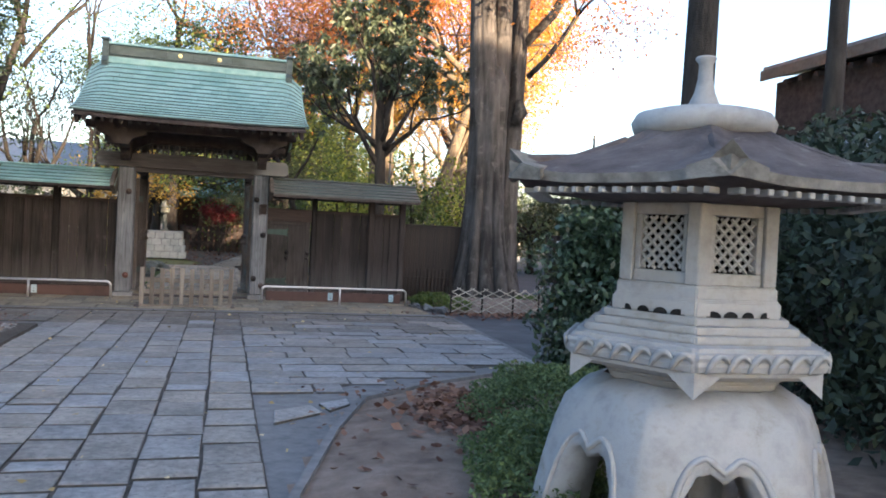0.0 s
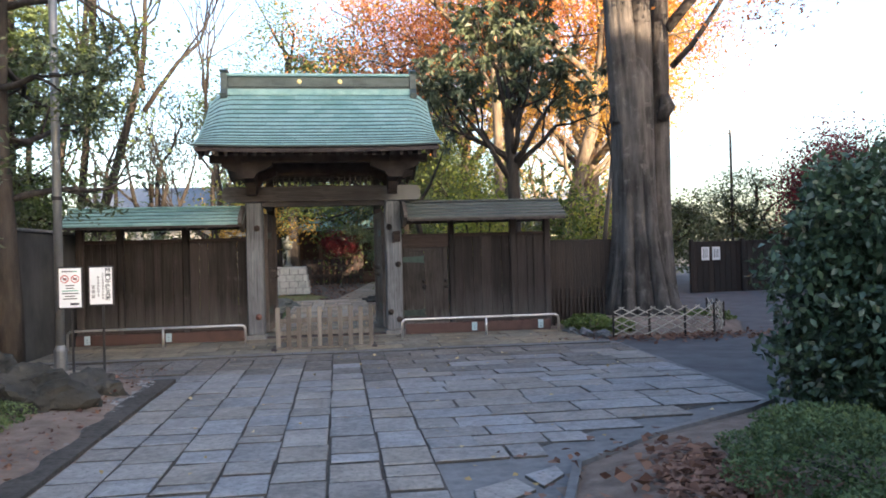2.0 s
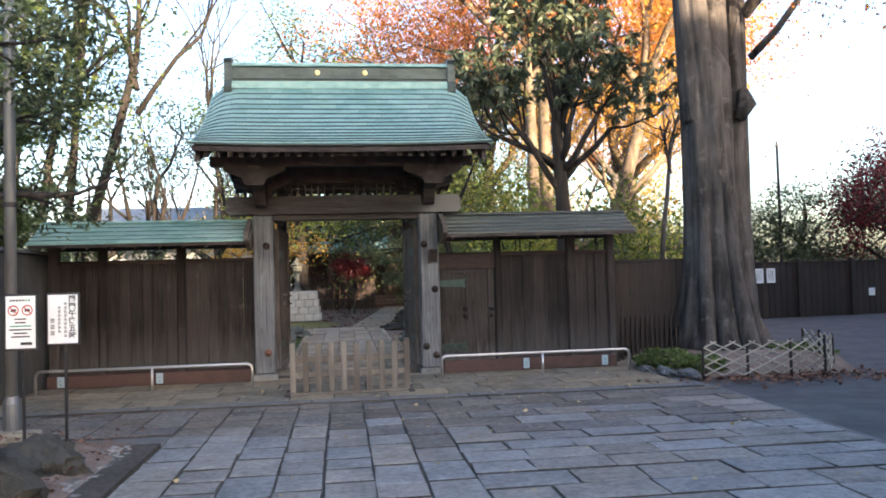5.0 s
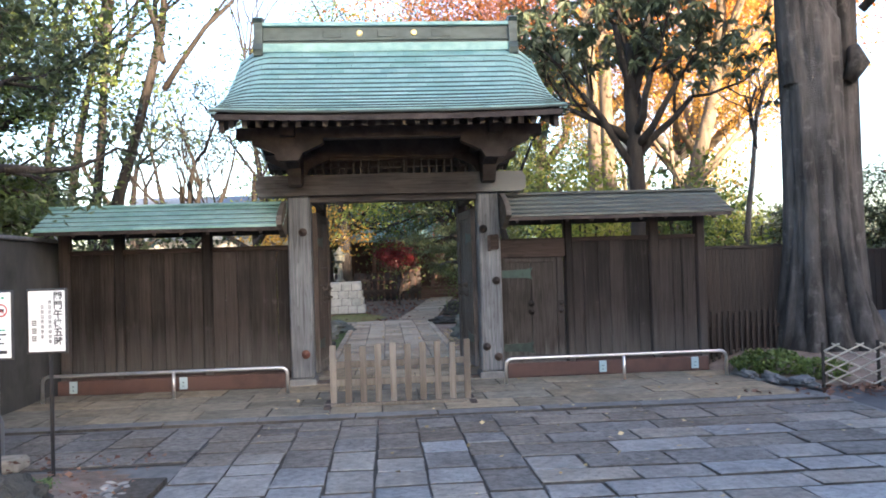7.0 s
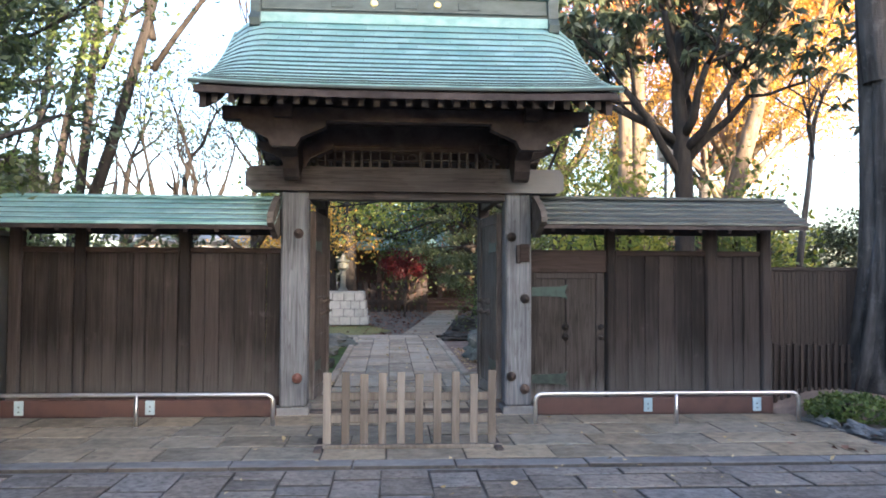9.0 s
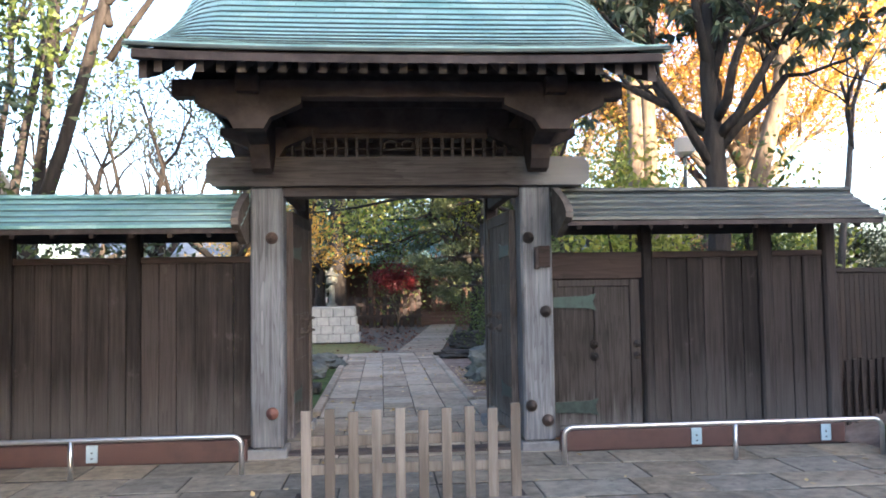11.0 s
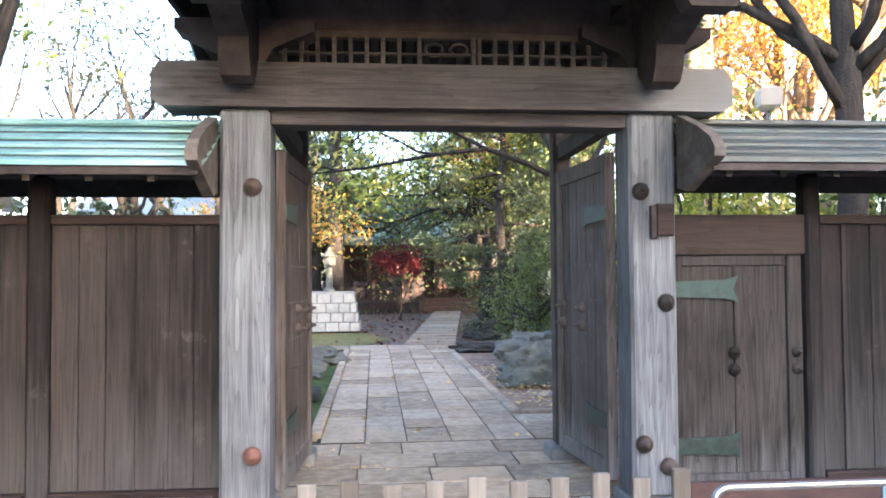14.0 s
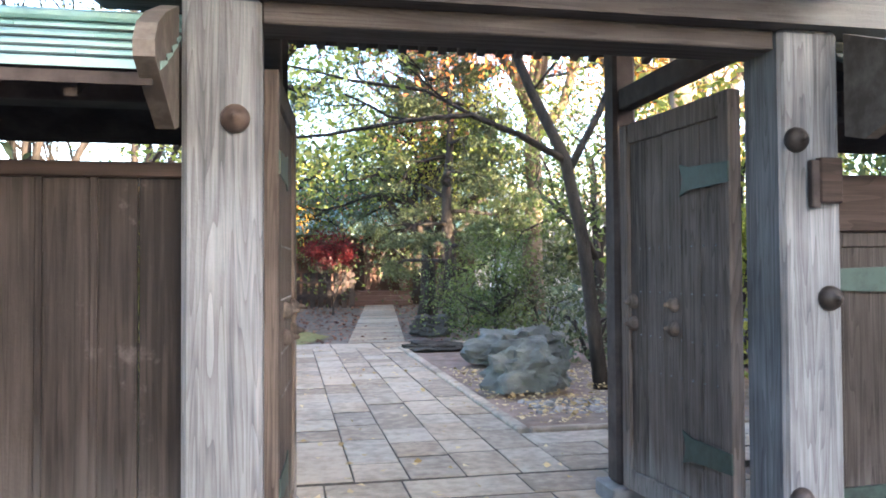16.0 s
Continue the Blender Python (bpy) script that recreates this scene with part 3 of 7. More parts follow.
sheet("joint_sand", [(-2.37, -11), (0.31, -11), (0.31, 13.8), (-2.37, 13.8)], -0.018, M_JOINT, "dark sandy joints between the paving stones", category="pavement")
sheet("joint_sand", [(0.31, 7.25), (0.75, 7.25), (2.1, 8.25), (3.4, 8.85), (3.74, 8.85), (4.03, 13.8), (0.31, 13.8)], -0.018, M_JOINT, "dark sandy joints between the paving stones", category="pavement")
sheet("joint_sand", [(-5.0, 14.08), (3.78, 14.08), (3.78, 16.2), (-5.0, 16.2)], -0.006, M_JOINT, "dark sandy joints between the landing slabs", category="pavement")
sheet("joint_sand", [(-1.6, 16.2), (0.4, 16.2), (0.4, 27.7), (-1.6, 27.7)], -0.0225, M_JOINT, "dark sandy joints between the path slabs", category="pavement")

sheet("joint_sand", [(-5.0, 12.25), (-2.38, 12.25), (-2.38, 13.8), (-5.0, 13.8)], -0.018, M_JOINT, "dark sandy joints between the paving stones", category="pavement")

# kerb strip between paving and soil
for k, ((ax, ay), (bx, by)) in enumerate(zip(KERB, KERB[1:])):
    n = Vector((by - ay, ax - bx)).normalized() * 0.05
    tagged(part("kerb", extrude_profile([(ax - n.x * 0.2, ay - n.y * 0.2), (bx - n.x * 0.2, by - n.y * 0.2), (bx + n.x, by + n.y), (ax + n.x, ay + n.y)], "z", -0.05, 0.022), M_CONC), "low grey concrete kerb edging the soil bed", "kerb", "bed edging", "structure")
for k in range(5):
    y0 = -4 + k * 3.15
    tagged(part("kerb", extrude_profile([(-2.62, y0), (-2.37, y0), (-2.37, y0 + 3.12), (-2.62, y0 + 3.12)], "z", -0.05, 0.025), M_JOINT), "low dark kerb along the planted strip", "kerb", "bed edging", "structure")

# grey wall to one side
wall_west = tagged(box("wall_west", -5.4, -5.08, -10, 16.75, -0.05, 1.98, M_WALL, bevel=0.02), "tall grey stained plaster boundary wall", "wall", "", "structure")
box("coping", -5.46, -5.04, -10, 16.78, 1.98, 2.03, M_CONC, wall_west, "plain concrete coping", 0.01)
tagged(box("drain_box", -5.06, -4.98, 12.95, 13.2, 0.12, 0.62, M_POLE, bevel=0.01), "small pale utility box fixed to the wall", "utility box")

# ---------- the gate ----------
GX = -0.61
gate = thing("temple_gate", "roofed wooden temple gate with green copper roof, doors open", "gate")


def post_bm(x0, x1, y0, y1, z0, z1):
    return box_bm(x0, x1, y0, y1, z0, z1, 0.022)


for sx, (x0, x1) in ((-1, (-2.0, -1.70)), (1, (0.53, 0.83))):
    p = part("post", post_bm(x0, x1, 16.3, 16.6, 0.085, 2.5), M_POST, gate, "silver-grey squared timber post")
    box("post_base", x0 - 0.03, x1 + 0.03, 16.27, 16.63, -0.03, 0.085, M_CONC, gate, "dark stone footing", 0.012)
    x0r, x1r = (-1.75, -1.6) if sx < 0 else (0.39, 0.54)
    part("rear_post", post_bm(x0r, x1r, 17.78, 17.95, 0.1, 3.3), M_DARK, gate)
    box("rear_post_base", x0r - 0.06, x1r + 0.06, 17.72, 18.01, -0.03, 0.1, M_CONC, gate, bevel=0.012)
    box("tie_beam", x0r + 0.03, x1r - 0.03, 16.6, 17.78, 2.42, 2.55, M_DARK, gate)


def stud(x, z, mat, y=16.3, r=0.056):
    bm = lathe([(r, 0), (r * 1.02, 0.012), (r * 0.86, 0.034), (r * 0.5, 0.05), (r * 0.26, 0.055), (r * 0.24, 0.075), (0.005, 0.08)], 14)
    for v in bm.verts:
        v.co = Vector((x + v.co.x, y - v.co.z, z + v.co.y))
    bmesh.ops.recalc_face_normals(bm, faces=bm.faces[:])
    return part("stud", bm, mat, gate, "domed metal nail cover", True)


for x, z, mat in ((-1.8, 2.02, M_STUD), (-1.8, 0.41, M_STUD_RED), (0.6, 2.0, M_STUD), (0.6, 0.42, M_STUD), (0.755, 1.3, M_STUD), (0.755, 0.28, M_STUD)):
    stud(x, z, mat)
box("name_board", 0.69, 0.80, 16.25, 16.297, 1.72, 1.92, M_BOARD_X, gate, "small blank brown wooden tablet")
box("name_board_backing", 0.655, 0.70, 16.26, 16.297, 1.70, 1.91, M_DARK, gate)

# head beam with shaped ends, lintel under it
pts = [(-2.39, 2.545), (-2.33, 2.5), (1.13, 2.5), (1.19, 2.545), (1.19, 2.70), (1.14, 2.77), (-2.34, 2.77), (-2.39, 2.70)]
part("head_beam", extrude_profile(pts, "y", 16.24, 16.56), M_BEAM, gate, "broad weathered head beam")
box("lintel", -1.70, 0.53, 16.34, 16.56, 2.41, 2.5, M_BEAM, gate)
box("threshold", -1.70, 0.53, 16.36, 16.54, -0.03, 0.03, M_DARK, gate)

# lattice over the beam
box("lattice_rail", -1.66, 0.44, 16.39, 16.45, 2.97, 3.02, M_DARK, gate)
box("lattice_rail", -1.66, 0.44, 16.395, 16.435, 2.865, 2.885, M_BEAM, gate)
for k in range(21):
    x = -1.62 + k * 0.1015
    if abs(x - GX) > 0.2:
        box("lattice_bar", x - 0.014, x + 0.014, 16.39, 16.43, 2.77, 2.98, M_BEAM, gate, bevel=0.003)
box("carved_panel", GX - 0.17, GX + 0.17, 16.38, 16.44, 2.77, 2.8, M_BEAM, gate, bevel=0.004)
for s in (-1, 1):
    box("carved_panel", GX + s * 0.17 - 0.014, GX + s * 0.17 + 0.014, 16.38, 16.44, 2.77, 2.98, M_BEAM, gate, bevel=0.003)
    bm = bmesh.new()
    tube(bm, [(GX + s * (0.08 + 0.055 * math.cos(a)), 16.41, 2.905 + 0.04 * math.sin(a)) for a in [math.pi * 2 * i / 10 for i in range(11)]], [0.013] * 11, 5)
    part("carved_scroll", bm, M_BEAM, gate)

# brackets over the posts and under the eaves
for x in (-1.85, 0.66):
    prof = [(16.24, 2.72), (16.1, 2.6), (15.98, 2.62), (15.92, 2.7), (15.9, 2.82), (15.62, 2.9), (15.55, 3.0), (15.3, 3.02), (15.28, 3.12), (16.5, 3.12), (16.5, 2.78)]
    part("bracket_arm", extrude_profile(prof, "x", x - 0.085, x + 0.085), M_DARK, gate)
    prof = [(x - 0.12, 2.78), (x + 0.12, 2.78), (x + 0.17, 2.87), (x + 0.42, 2.98), (x + 0.42, 3.05), (x - 0.42, 3.05), (x - 0.42, 2.98), (x - 0.17, 2.87)]
    part("bracket_block", extrude_profile(prof, "y", 16.3, 16.52), M_DARK, gate)
    part("bracket_block", extrude_profile([(p[0], p[1] + 0.06) for p in prof], "y", 15.3, 15.44), M_DARK, gate)
    box("struct_beam", x - 0.09, x + 0.09, 15.2, 18.4, 3.12, 3.26, M_DARK, gate)
box("purlin", GX - 1.85, GX + 1.85, 15.3, 15.46, 3.10, 3.24, M_DARK, gate)
box("purlin", GX - 1.85, GX + 1.85, 16.34, 16.52, 3.26, 3.62, M_DARK, gate)
box("purlin", GX - 1.85, GX + 1.85, 18.04, 18.2, 3.10, 3.24, M_DARK, gate)
box("purlin", GX - 1.9, GX + 1.9, 16.66, 16.84, 4.2, 4.4, M_DARK, gate)
box("wall_board", -1.68, 0.46, 16.41, 16.44, 3.02, 3.3, M_DARK, gate)
box("eave_moulding", -1.42, 0.2, 15.58, 15.66, 3.19, 3.23, M_BEAM, gate)

# roof
YE, YR, ZE = 14.64, 16.75, 3.30


def roof_z(v, dx=0.0):
    drop = max(0.0, (abs(dx) - 1.6) / 0.41) ** 2 * 0.22 * v
    sweep = 0.035 * (abs(dx) / 2.01) ** 3 * (1 - v)
    return ZE + 1.33 * (0.55 * v + 0.45 * v * v) - drop + sweep


def roof_y(v, side):
    return YE + (YR - YE) * v if side < 0 else 2 * YR - YE - (YR - YE) * v


roof = new("roof")
roof.parent = gate
NX, NV = 24, 14
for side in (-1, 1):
    # boarded underside
    bm, grid = bmesh.new(), []
    for j in range(9):
        v = j / 8 if side < 0 else -0.12 + 1.12 * j / 8
        grid.append([(bm.verts.new((GX + 1.96 * (2 * i / NX - 1), roof_y(v, side), roof_z(v, 1.96 * (2 * i / NX - 1)) - 0.05)), bm.verts.new((GX + 1.96 * (2 * i / NX - 1), roof_y(v, side), roof_z(v, 1.96 * (2 * i / NX - 1)) - 0.11))) for i in range(NX + 1)])
    for j in range(8):
        for i in range(NX):
            for q in (0, 1):
                bm.faces.new([grid[j][i][q], grid[j][i + 1][q], grid[j + 1][i + 1][q], grid[j + 1][i][q]])
    for i in range(NX):
        bm.faces.new([grid[0][i][0], grid[0][i + 1][0], grid[0][i + 1][1], grid[0][i][1]])
    for i in (0, NX):
        for j in range(8):
            bm.faces.new([grid[j][i][0], grid[j + 1][i][0], grid[j + 1][i][1], grid[j][i][1]])
    bmesh.ops.recalc_face_normals(bm, faces=bm.faces[:])
    part("roof_boarding", bm, M_DARK, roof)
    # fascia under the copper edge, in two steps
    yf = roof_y(0 if side < 0 else -0.12, side)
    zf = 0 if side < 0 else -0.09
    for dy, z0, z1, w in ((0.04, 3.222, 3.285, 1.98),):
        a, b = sorted((yf - side * dy, yf - side * (dy + 0.05)))
        box("fascia", GX - w, GX + w, a, b, z0 + zf, z1 + zf, M_DARK, roof)
    for k in range(25):
        x = GX - 1.8 + k * 0.15
        bm = bmesh.new()
        pr = []
        for v in (0.05 if side < 0 else -0.07, 0.3, 0.55, 0.8, 0.97):
            pr.append((roof_y(v, side), roof_z(v) - 0.112, roof_z(v) - 0.195))
        lo, hi = [], []
        for y, zt, zb in pr:
            lo.append([bm.verts.new((x - 0.03, y, zb)), bm.verts.new((x + 0.03, y, zb))])
            hi.append([bm.verts.new((x - 0.03, y, zt)), bm.verts.new((x + 0.03, y, zt))])
        for i in range(4):
            bm.faces.new((lo[i][0], lo[i][1], lo[i + 1][1], lo[i + 1][0]))
            for s in (0, 1):
                bm.faces.new((lo[i][s], lo[i + 1][s], hi[i + 1][s], hi[i][s]))
        bm.faces.new((lo[0][0], lo[0][1], hi[0][1], hi[0][0]))
        bmesh.ops.recalc_face_normals(bm, faces=bm.faces[:])
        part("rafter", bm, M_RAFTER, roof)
    for s in (-1, 1):
        bm = bmesh.new()
        rows = []
        for v in (0.05, 0.2, 0.4, 0.6, 0.8, 1.0):
            y, z = roof_y(v, side), roof_z(v, 1.92)
            rows.append([bm.verts.new((GX + s * xx, y, z - dz)) for xx, dz in ((1.88, 0.10), (1.94, 0.10), (1.94, 0.27), (1.88, 0.27))])
        for a, b in zip(rows, rows[1:]):
            for k in range(4):
                bm.faces.new((a[k], a[(k + 1) % 4], b[(k + 1) % 4], b[k]))
        bm.faces.new(rows[0]); bm.faces.new(rows[-1])
        bmesh.ops.recalc_face_normals(bm, faces=bm.faces[:])
        part("barge_board", bm, M_DARK, roof)
# gable boards
for s in (-1, 1):
    xg = GX + s * 1.72
    part("gable_board", extrude_profile([(15.4, 3.2), (18.1, 3.2), (17.3, 3.95), (16.75, 4.3), (16.2, 3.95)], "x", xg - 0.02, xg + 0.02), M_DARK, roof)

# ridge
box("ridge_base", GX - 1.74, GX + 1.74, YR - 0.17, YR + 0.17, 4.50, 4.62, M_COPPER, roof)
box("ridge_box", GX - 1.71, GX + 1.71, YR - 0.12, YR + 0.12, 4.60, 4.86, M_RIDGE, roof)
box("ridge_band", GX - 1.71, GX + 1.71, YR - 0.145, YR + 0.145, 4.66, 4.68, M_RIDGE, roof)
box("ridge_cap", GX - 1.73, GX + 1.73, YR - 0.17, YR + 0.17, 4.86, 4.91, M_COPPER, roof)
for s in (-1, 1):
    e = GX + s * 1.75
    prof = [(YR - 0.24, 4.44), (YR + 0.24, 4.44), (YR + 0.26, 4.52), (YR + 0.19, 4.62), (YR + 0.19, 4.9), (YR + 0.23, 4.95), (YR + 0.12, 5.0), (YR - 0.12, 5.0), (YR - 0.23, 4.95), (YR - 0.19, 4.9), (YR - 0.19, 4.62), (YR - 0.26, 4.52)]
    part("ridge_end", extrude_profile(prof, "x", e - 0.06, e + 0.06), M_RIDGE, roof, "scrolled verdigris ridge end")
for x in (GX - 0.38, GX + 0.37):
    bm = lathe([(0.045, 0), (0.045, 0.012), (0.028, 0.02), (0.005, 0.022)], 12)
    for v in bm.verts:
        v.co = Vector((x + v.co.x, YR - 0.122 - v.co.z, 4.765 + v.co.y))
    bmesh.ops.recalc_face_normals(bm, faces=bm.faces[:])
    part("crest", bm, M_GOLD, roof, "round gilt crest")
for x in (GX - 0.75, GX, GX + 0.75):
    box("ridge_panel", x - 0.13, x + 0.13, YR - 0.131, YR - 0.12, 4.71, 4.82, M_RIDGE, roof, bevel=0.004)


# doors, folded back behind the posts
def iron_band(parent, m, z, w, mat):
    """A fishtail hinge strap with bosses; m puts it on its door."""
    pr = [(0, z - 0.05), (w * 0.8, z - 0.06), (w, z - 0.085), (w * 0.92, z), (w, z + 0.085), (w * 0.8, z + 0.06), (0, z + 0.05)]
    bm = extrude_profile(pr, "y", -0.008, 0)
    for k in range(5):
        for dz in (-0.025, 0.025):
            lathe([(0.009, 0), (0.006, 0.008), (0.001, 0.01)], 6, bm=bm, centre=(0.05 + k * w * 0.16, 0, z + dz))
    bm.transform(m)
    return part("hinge_strap", bm, mat, parent, "green corroded hinge strap")


def door_leaf(hinge, angle, flip):
    """Boarded leaf, z 0.12 to 2.27, 1.08 wide; local x runs from the hinge, y is its outer face."""
    d = new("door")
    d.parent = gate
    m = pose(hinge[0], hinge[1], 0, 0, 0, angle) @ Matrix.Diagonal((1, flip, 1, 1))
    def put(name, bm, mat, label=""):
        bm.transform(m)
        bmesh.ops.recalc_face_normals(bm, faces=bm.faces[:])
        return part(name, bm, mat, d, label)
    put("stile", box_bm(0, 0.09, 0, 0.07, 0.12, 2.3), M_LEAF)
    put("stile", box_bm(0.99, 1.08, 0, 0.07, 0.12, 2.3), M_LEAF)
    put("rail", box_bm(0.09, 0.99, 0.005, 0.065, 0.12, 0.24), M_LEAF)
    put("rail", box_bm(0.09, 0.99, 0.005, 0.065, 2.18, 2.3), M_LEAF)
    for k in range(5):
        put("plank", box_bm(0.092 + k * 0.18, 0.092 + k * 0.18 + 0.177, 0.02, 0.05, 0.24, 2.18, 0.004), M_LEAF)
    for z in (0.5, 1.9):
        iron_band(d, m, z, 0.42, M_HINGE)
    for x in (0.52, 0.95):
        for z in (1.11, 1.24):
            bm = lathe([(0.045, 0), (0.045, 0.01), (0.035, 0.03), (0.015, 0.045), (0.01, 0.07), (0.002, 0.075)], 12)
            bm.transform(Matrix(((1, 0, 0, x), (0, 0, -1, 0.02), (0, 1, 0, z), (0, 0, 0, 1))))
            put("boss", bm, M_LEAF)
    for z in (0.85, 1.05, 1.3, 1.55):
        for k in range(8):
            put("nail", lathe([(0.007, 0), (0.004, 0.006), (0.001, 0.007)], 5, centre=(0, 0, 0), bm=None), M_POST).data.transform(m @ Matrix(((1, 0, 0, 0.14 + k * 0.105), (0, 0, -1, 0.02), (0, 1, 0, z), (0, 0, 0, 1))) @ m.inverted())
    return d


door_leaf((0.47, 16.62), 94.5, -1)
door_leaf((-1.64, 16.62), 85.5, 1)


# ---------- fence walls either side ----------
def copper_roof(parent, x0, x1, ze, mat, seed):
    """Small two-sided roof: overlapping copper courses over boards, eave at y 15.83."""
    yr, ye, zr = 16.47, 15.83, ze + 0.33
    rng = np.random.default_rng(seed)
    for side in (-1, 1):
        yy = lambda v: (ye + (yr - ye) * v) if side < 0 else (2 * yr - ye - (yr - ye) * v)
        zz = lambda v: ze + (zr - ze) * (0.85 * v + 0.15 * v * v)
        bm = bmesh.new()
        for v0, v1 in ((0.02, 1.0),):
            pr = [(yy(v0), zz(v0) - 0.02), (yy(v1), zz(v1) - 0.02), (yy(v1), zz(v1) - 0.07), (yy(v0) , zz(v0) - 0.06)]
            bm = extrude_profile(pr, "x", x0 + 0.03, x1 - 0.03)
        part("roof_boarding", bm, M_DARK, parent)
        rows = 5
        for j in range(rows):
            xs = [x0] + [x0 + (k + (0.5 if j % 2 else 0.0)) * 0.62 for k in range(1, 8) if x0 + 0.15 < x0 + (k + (0.5 if j % 2 else 0.0)) * 0.62 < x1 - 0.15] + [x1]
            for a, b in zip(xs, xs[1:]):
                v0, v1 = j / rows, min(1.0, (j + 1.15) / rows)
                lift = rng.uniform(0, 0.003)
                pr = [(yy(v0), zz(v0) + 0.02 + lift), (yy(v1), zz(v1) - 0.004), (yy(v1), zz(v1) - 0.014), (yy(v0), zz(v0) - 0.006)]
                part("roof_sheet", extrude_profile(pr, "x", a + 0.0015, b - 0.0015), mat, parent)
    # dark strips along the laps, in place of the shade in the gaps
    for j in range(1, 5):
        v = j / 5
        bm = bmesh.new()
        tube(bm, [(x, ye + (yr - ye) * v - 0.003, ze + (zr - ze) * (0.85 * v + 0.15 * v * v) + 0.004) for x in (x0, x1)], [0.006, 0.006], 4)
        part("course_hem", bm, M_RIDGE, parent)
    box("ridge_cap", x0 - 0.02, x1 + 0.02, yr - 0.06, yr + 0.06, zr - 0.012, zr + 0.03, mat, parent, bevel=0.012)
    for x in np.arange(x0 + 0.15, x1, 0.33):
        part("rafter", extrude_profile([(15.9, ze - 0.035), (16.4, ze + 0.2), (16.4, ze + 0.14), (15.9, ze - 0.085)], "x", x - 0.02, x + 0.02), M_DARK, parent)
    box("wall_plate", x0 + 0.05, x1 - 0.05, 16.38, 16.54, ze + 0.0, ze + 0.12, M_DARK, parent)


def boarded_panel(parent, x0, x1, z0, z1, n, seed, mat=M_PLANK):
    rng = np.random.default_rng(seed)
    xs = np.linspace(x0, x1, n + 1)
    xs[1:-1] += rng.uniform(-0.025, 0.025, n - 1)
    for k, (a, b) in enumerate(zip(xs, xs[1:])):
        d = rng.uniform(0, 0.006)
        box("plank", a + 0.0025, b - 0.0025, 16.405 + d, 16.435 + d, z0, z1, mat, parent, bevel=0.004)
        if k and rng.random() < 0.55:
            box("cover_strip", a - 0.014, a + 0.014, 16.392, 16.408, z0, z1, mat, parent, bevel=0.003)


wall_l = thing("fence_wall", "dark weathered board fence wall with green copper coping roof", "wall", "gate side walls")
for x0, x1 in ((-4.97, -4.83), (-4.27, -4.15), (-3.14, -3.01)):
    part("post", post_bm(x0, x1, 16.36, 16.5, 0.04, 2.1), M_PLANK, wall_l)
for k, (x0, x1) in enumerate(((-4.83, -4.27), (-4.15, -3.14), (-3.01, -2.0))):
    boarded_panel(wall_l, x0, x1, 0.2, 1.80, 4 if k == 0 else 6, 20 + k)
    box("top_rail", x0, x1, 16.385, 16.46, 1.80, 1.86, M_BOARD_X, wall_l)
    box("sill", x0, x1, 16.36, 16.48, 0.1, 0.2, M_BOARD_X, wall_l)
copper_roof(wall_l, -5.08, -2.0, 2.09, M_COPPER, 4)
prof = [(15.73, 2.1), (15.72, 2.15), (15.78, 2.22), (15.95, 2.31), (16.28, 2.44), (16.28, 1.98), (16.16, 1.95), (15.92, 2.03)]
part("roof_end_bracket", extrude_profile(prof, "x", -2.07, -2.004), M_END, wall_l, "curved weathered end board")

wall_r = thing("fence_wall", "brown board fence wall with a small side door", "wall", "gate side walls")
for x0, x1 in ((1.72, 1.83), (2.90, 3.04), (3.56, 3.69)):
    part("post", post_bm(x0, x1, 16.36, 16.5, 0.04, 2.13), M_PLANK, wall_r)
for k, (x0, x1) in enumerate(((1.83, 2.90), (3.04, 3.56))):
    boarded_panel(wall_r, x0, x1, 0.2, 1.80, 6 if k == 0 else 3, 30 + k)
    box("top_rail", x0, x1, 16.385, 16.46, 1.80, 1.86, M_BOARD_X, wall_r)
    box("sill", x0, x1, 16.36, 16.48, 0.1, 0.2, M_BOARD_X, wall_r)
box("door_header", 0.83, 1.72, 16.37, 16.47, 1.60, 1.86, M_BOARD_X, wall_r)
copper_roof(wall_r, 0.85, 3.88, 2.13, M_COPPER_GREY, 5)
part("roof_end_bracket", extrude_profile([(p[0], p[1] + 0.04) for p in prof], "x", 0.834, 0.90), M_END, wall_r, "curved weathered end board")

side_door = thing("door_1", "small closed wooden side door with green hinge straps", "door", "", "structure")
box("stile", 0.83, 0.90, 16.39, 16.45, 0.1, 1.60, M_DOOR, side_door)
box("stile", 1.60, 1.70, 16.39, 16.45, 0.1, 1.60, M_DOOR, side_door)
box("rail", 0.90, 1.60, 16.395, 16.445, 1.53, 1.60, M_DOOR, side_door)
box("rail", 0.90, 1.60, 16.395, 16.445, 0.1, 0.2, M_DOOR, side_door)
for a, b in ((0.90, 1.245), (1.25, 1.60)):
    box("plank", a, b, 16.41, 16.44, 0.2, 1.53, M_DOOR, side_door, bevel=0.004)
for z in (1.38, 0.38):
    iron_band(side_door, pose(0.85, 16.392, 0), z, 0.42, M_HINGE)
for x in (1.245, 1.66):
    for z in (0.86, 0.97):
        bm = lathe([(0.042, 0), (0.042, 0.01), (0.03, 0.03), (0.012, 0.045), (0.008, 0.065), (0.002, 0.07)], 12)
        bm.transform(Matrix(((1, 0, 0, x), (0, 0, -1, 16.405), (0, 1, 0, z), (0, 0, 0, 1))))
        bmesh.ops.recalc_face_normals(bm, faces=bm.faces[:])
        part("boss", bm, M_DOOR, side_door)

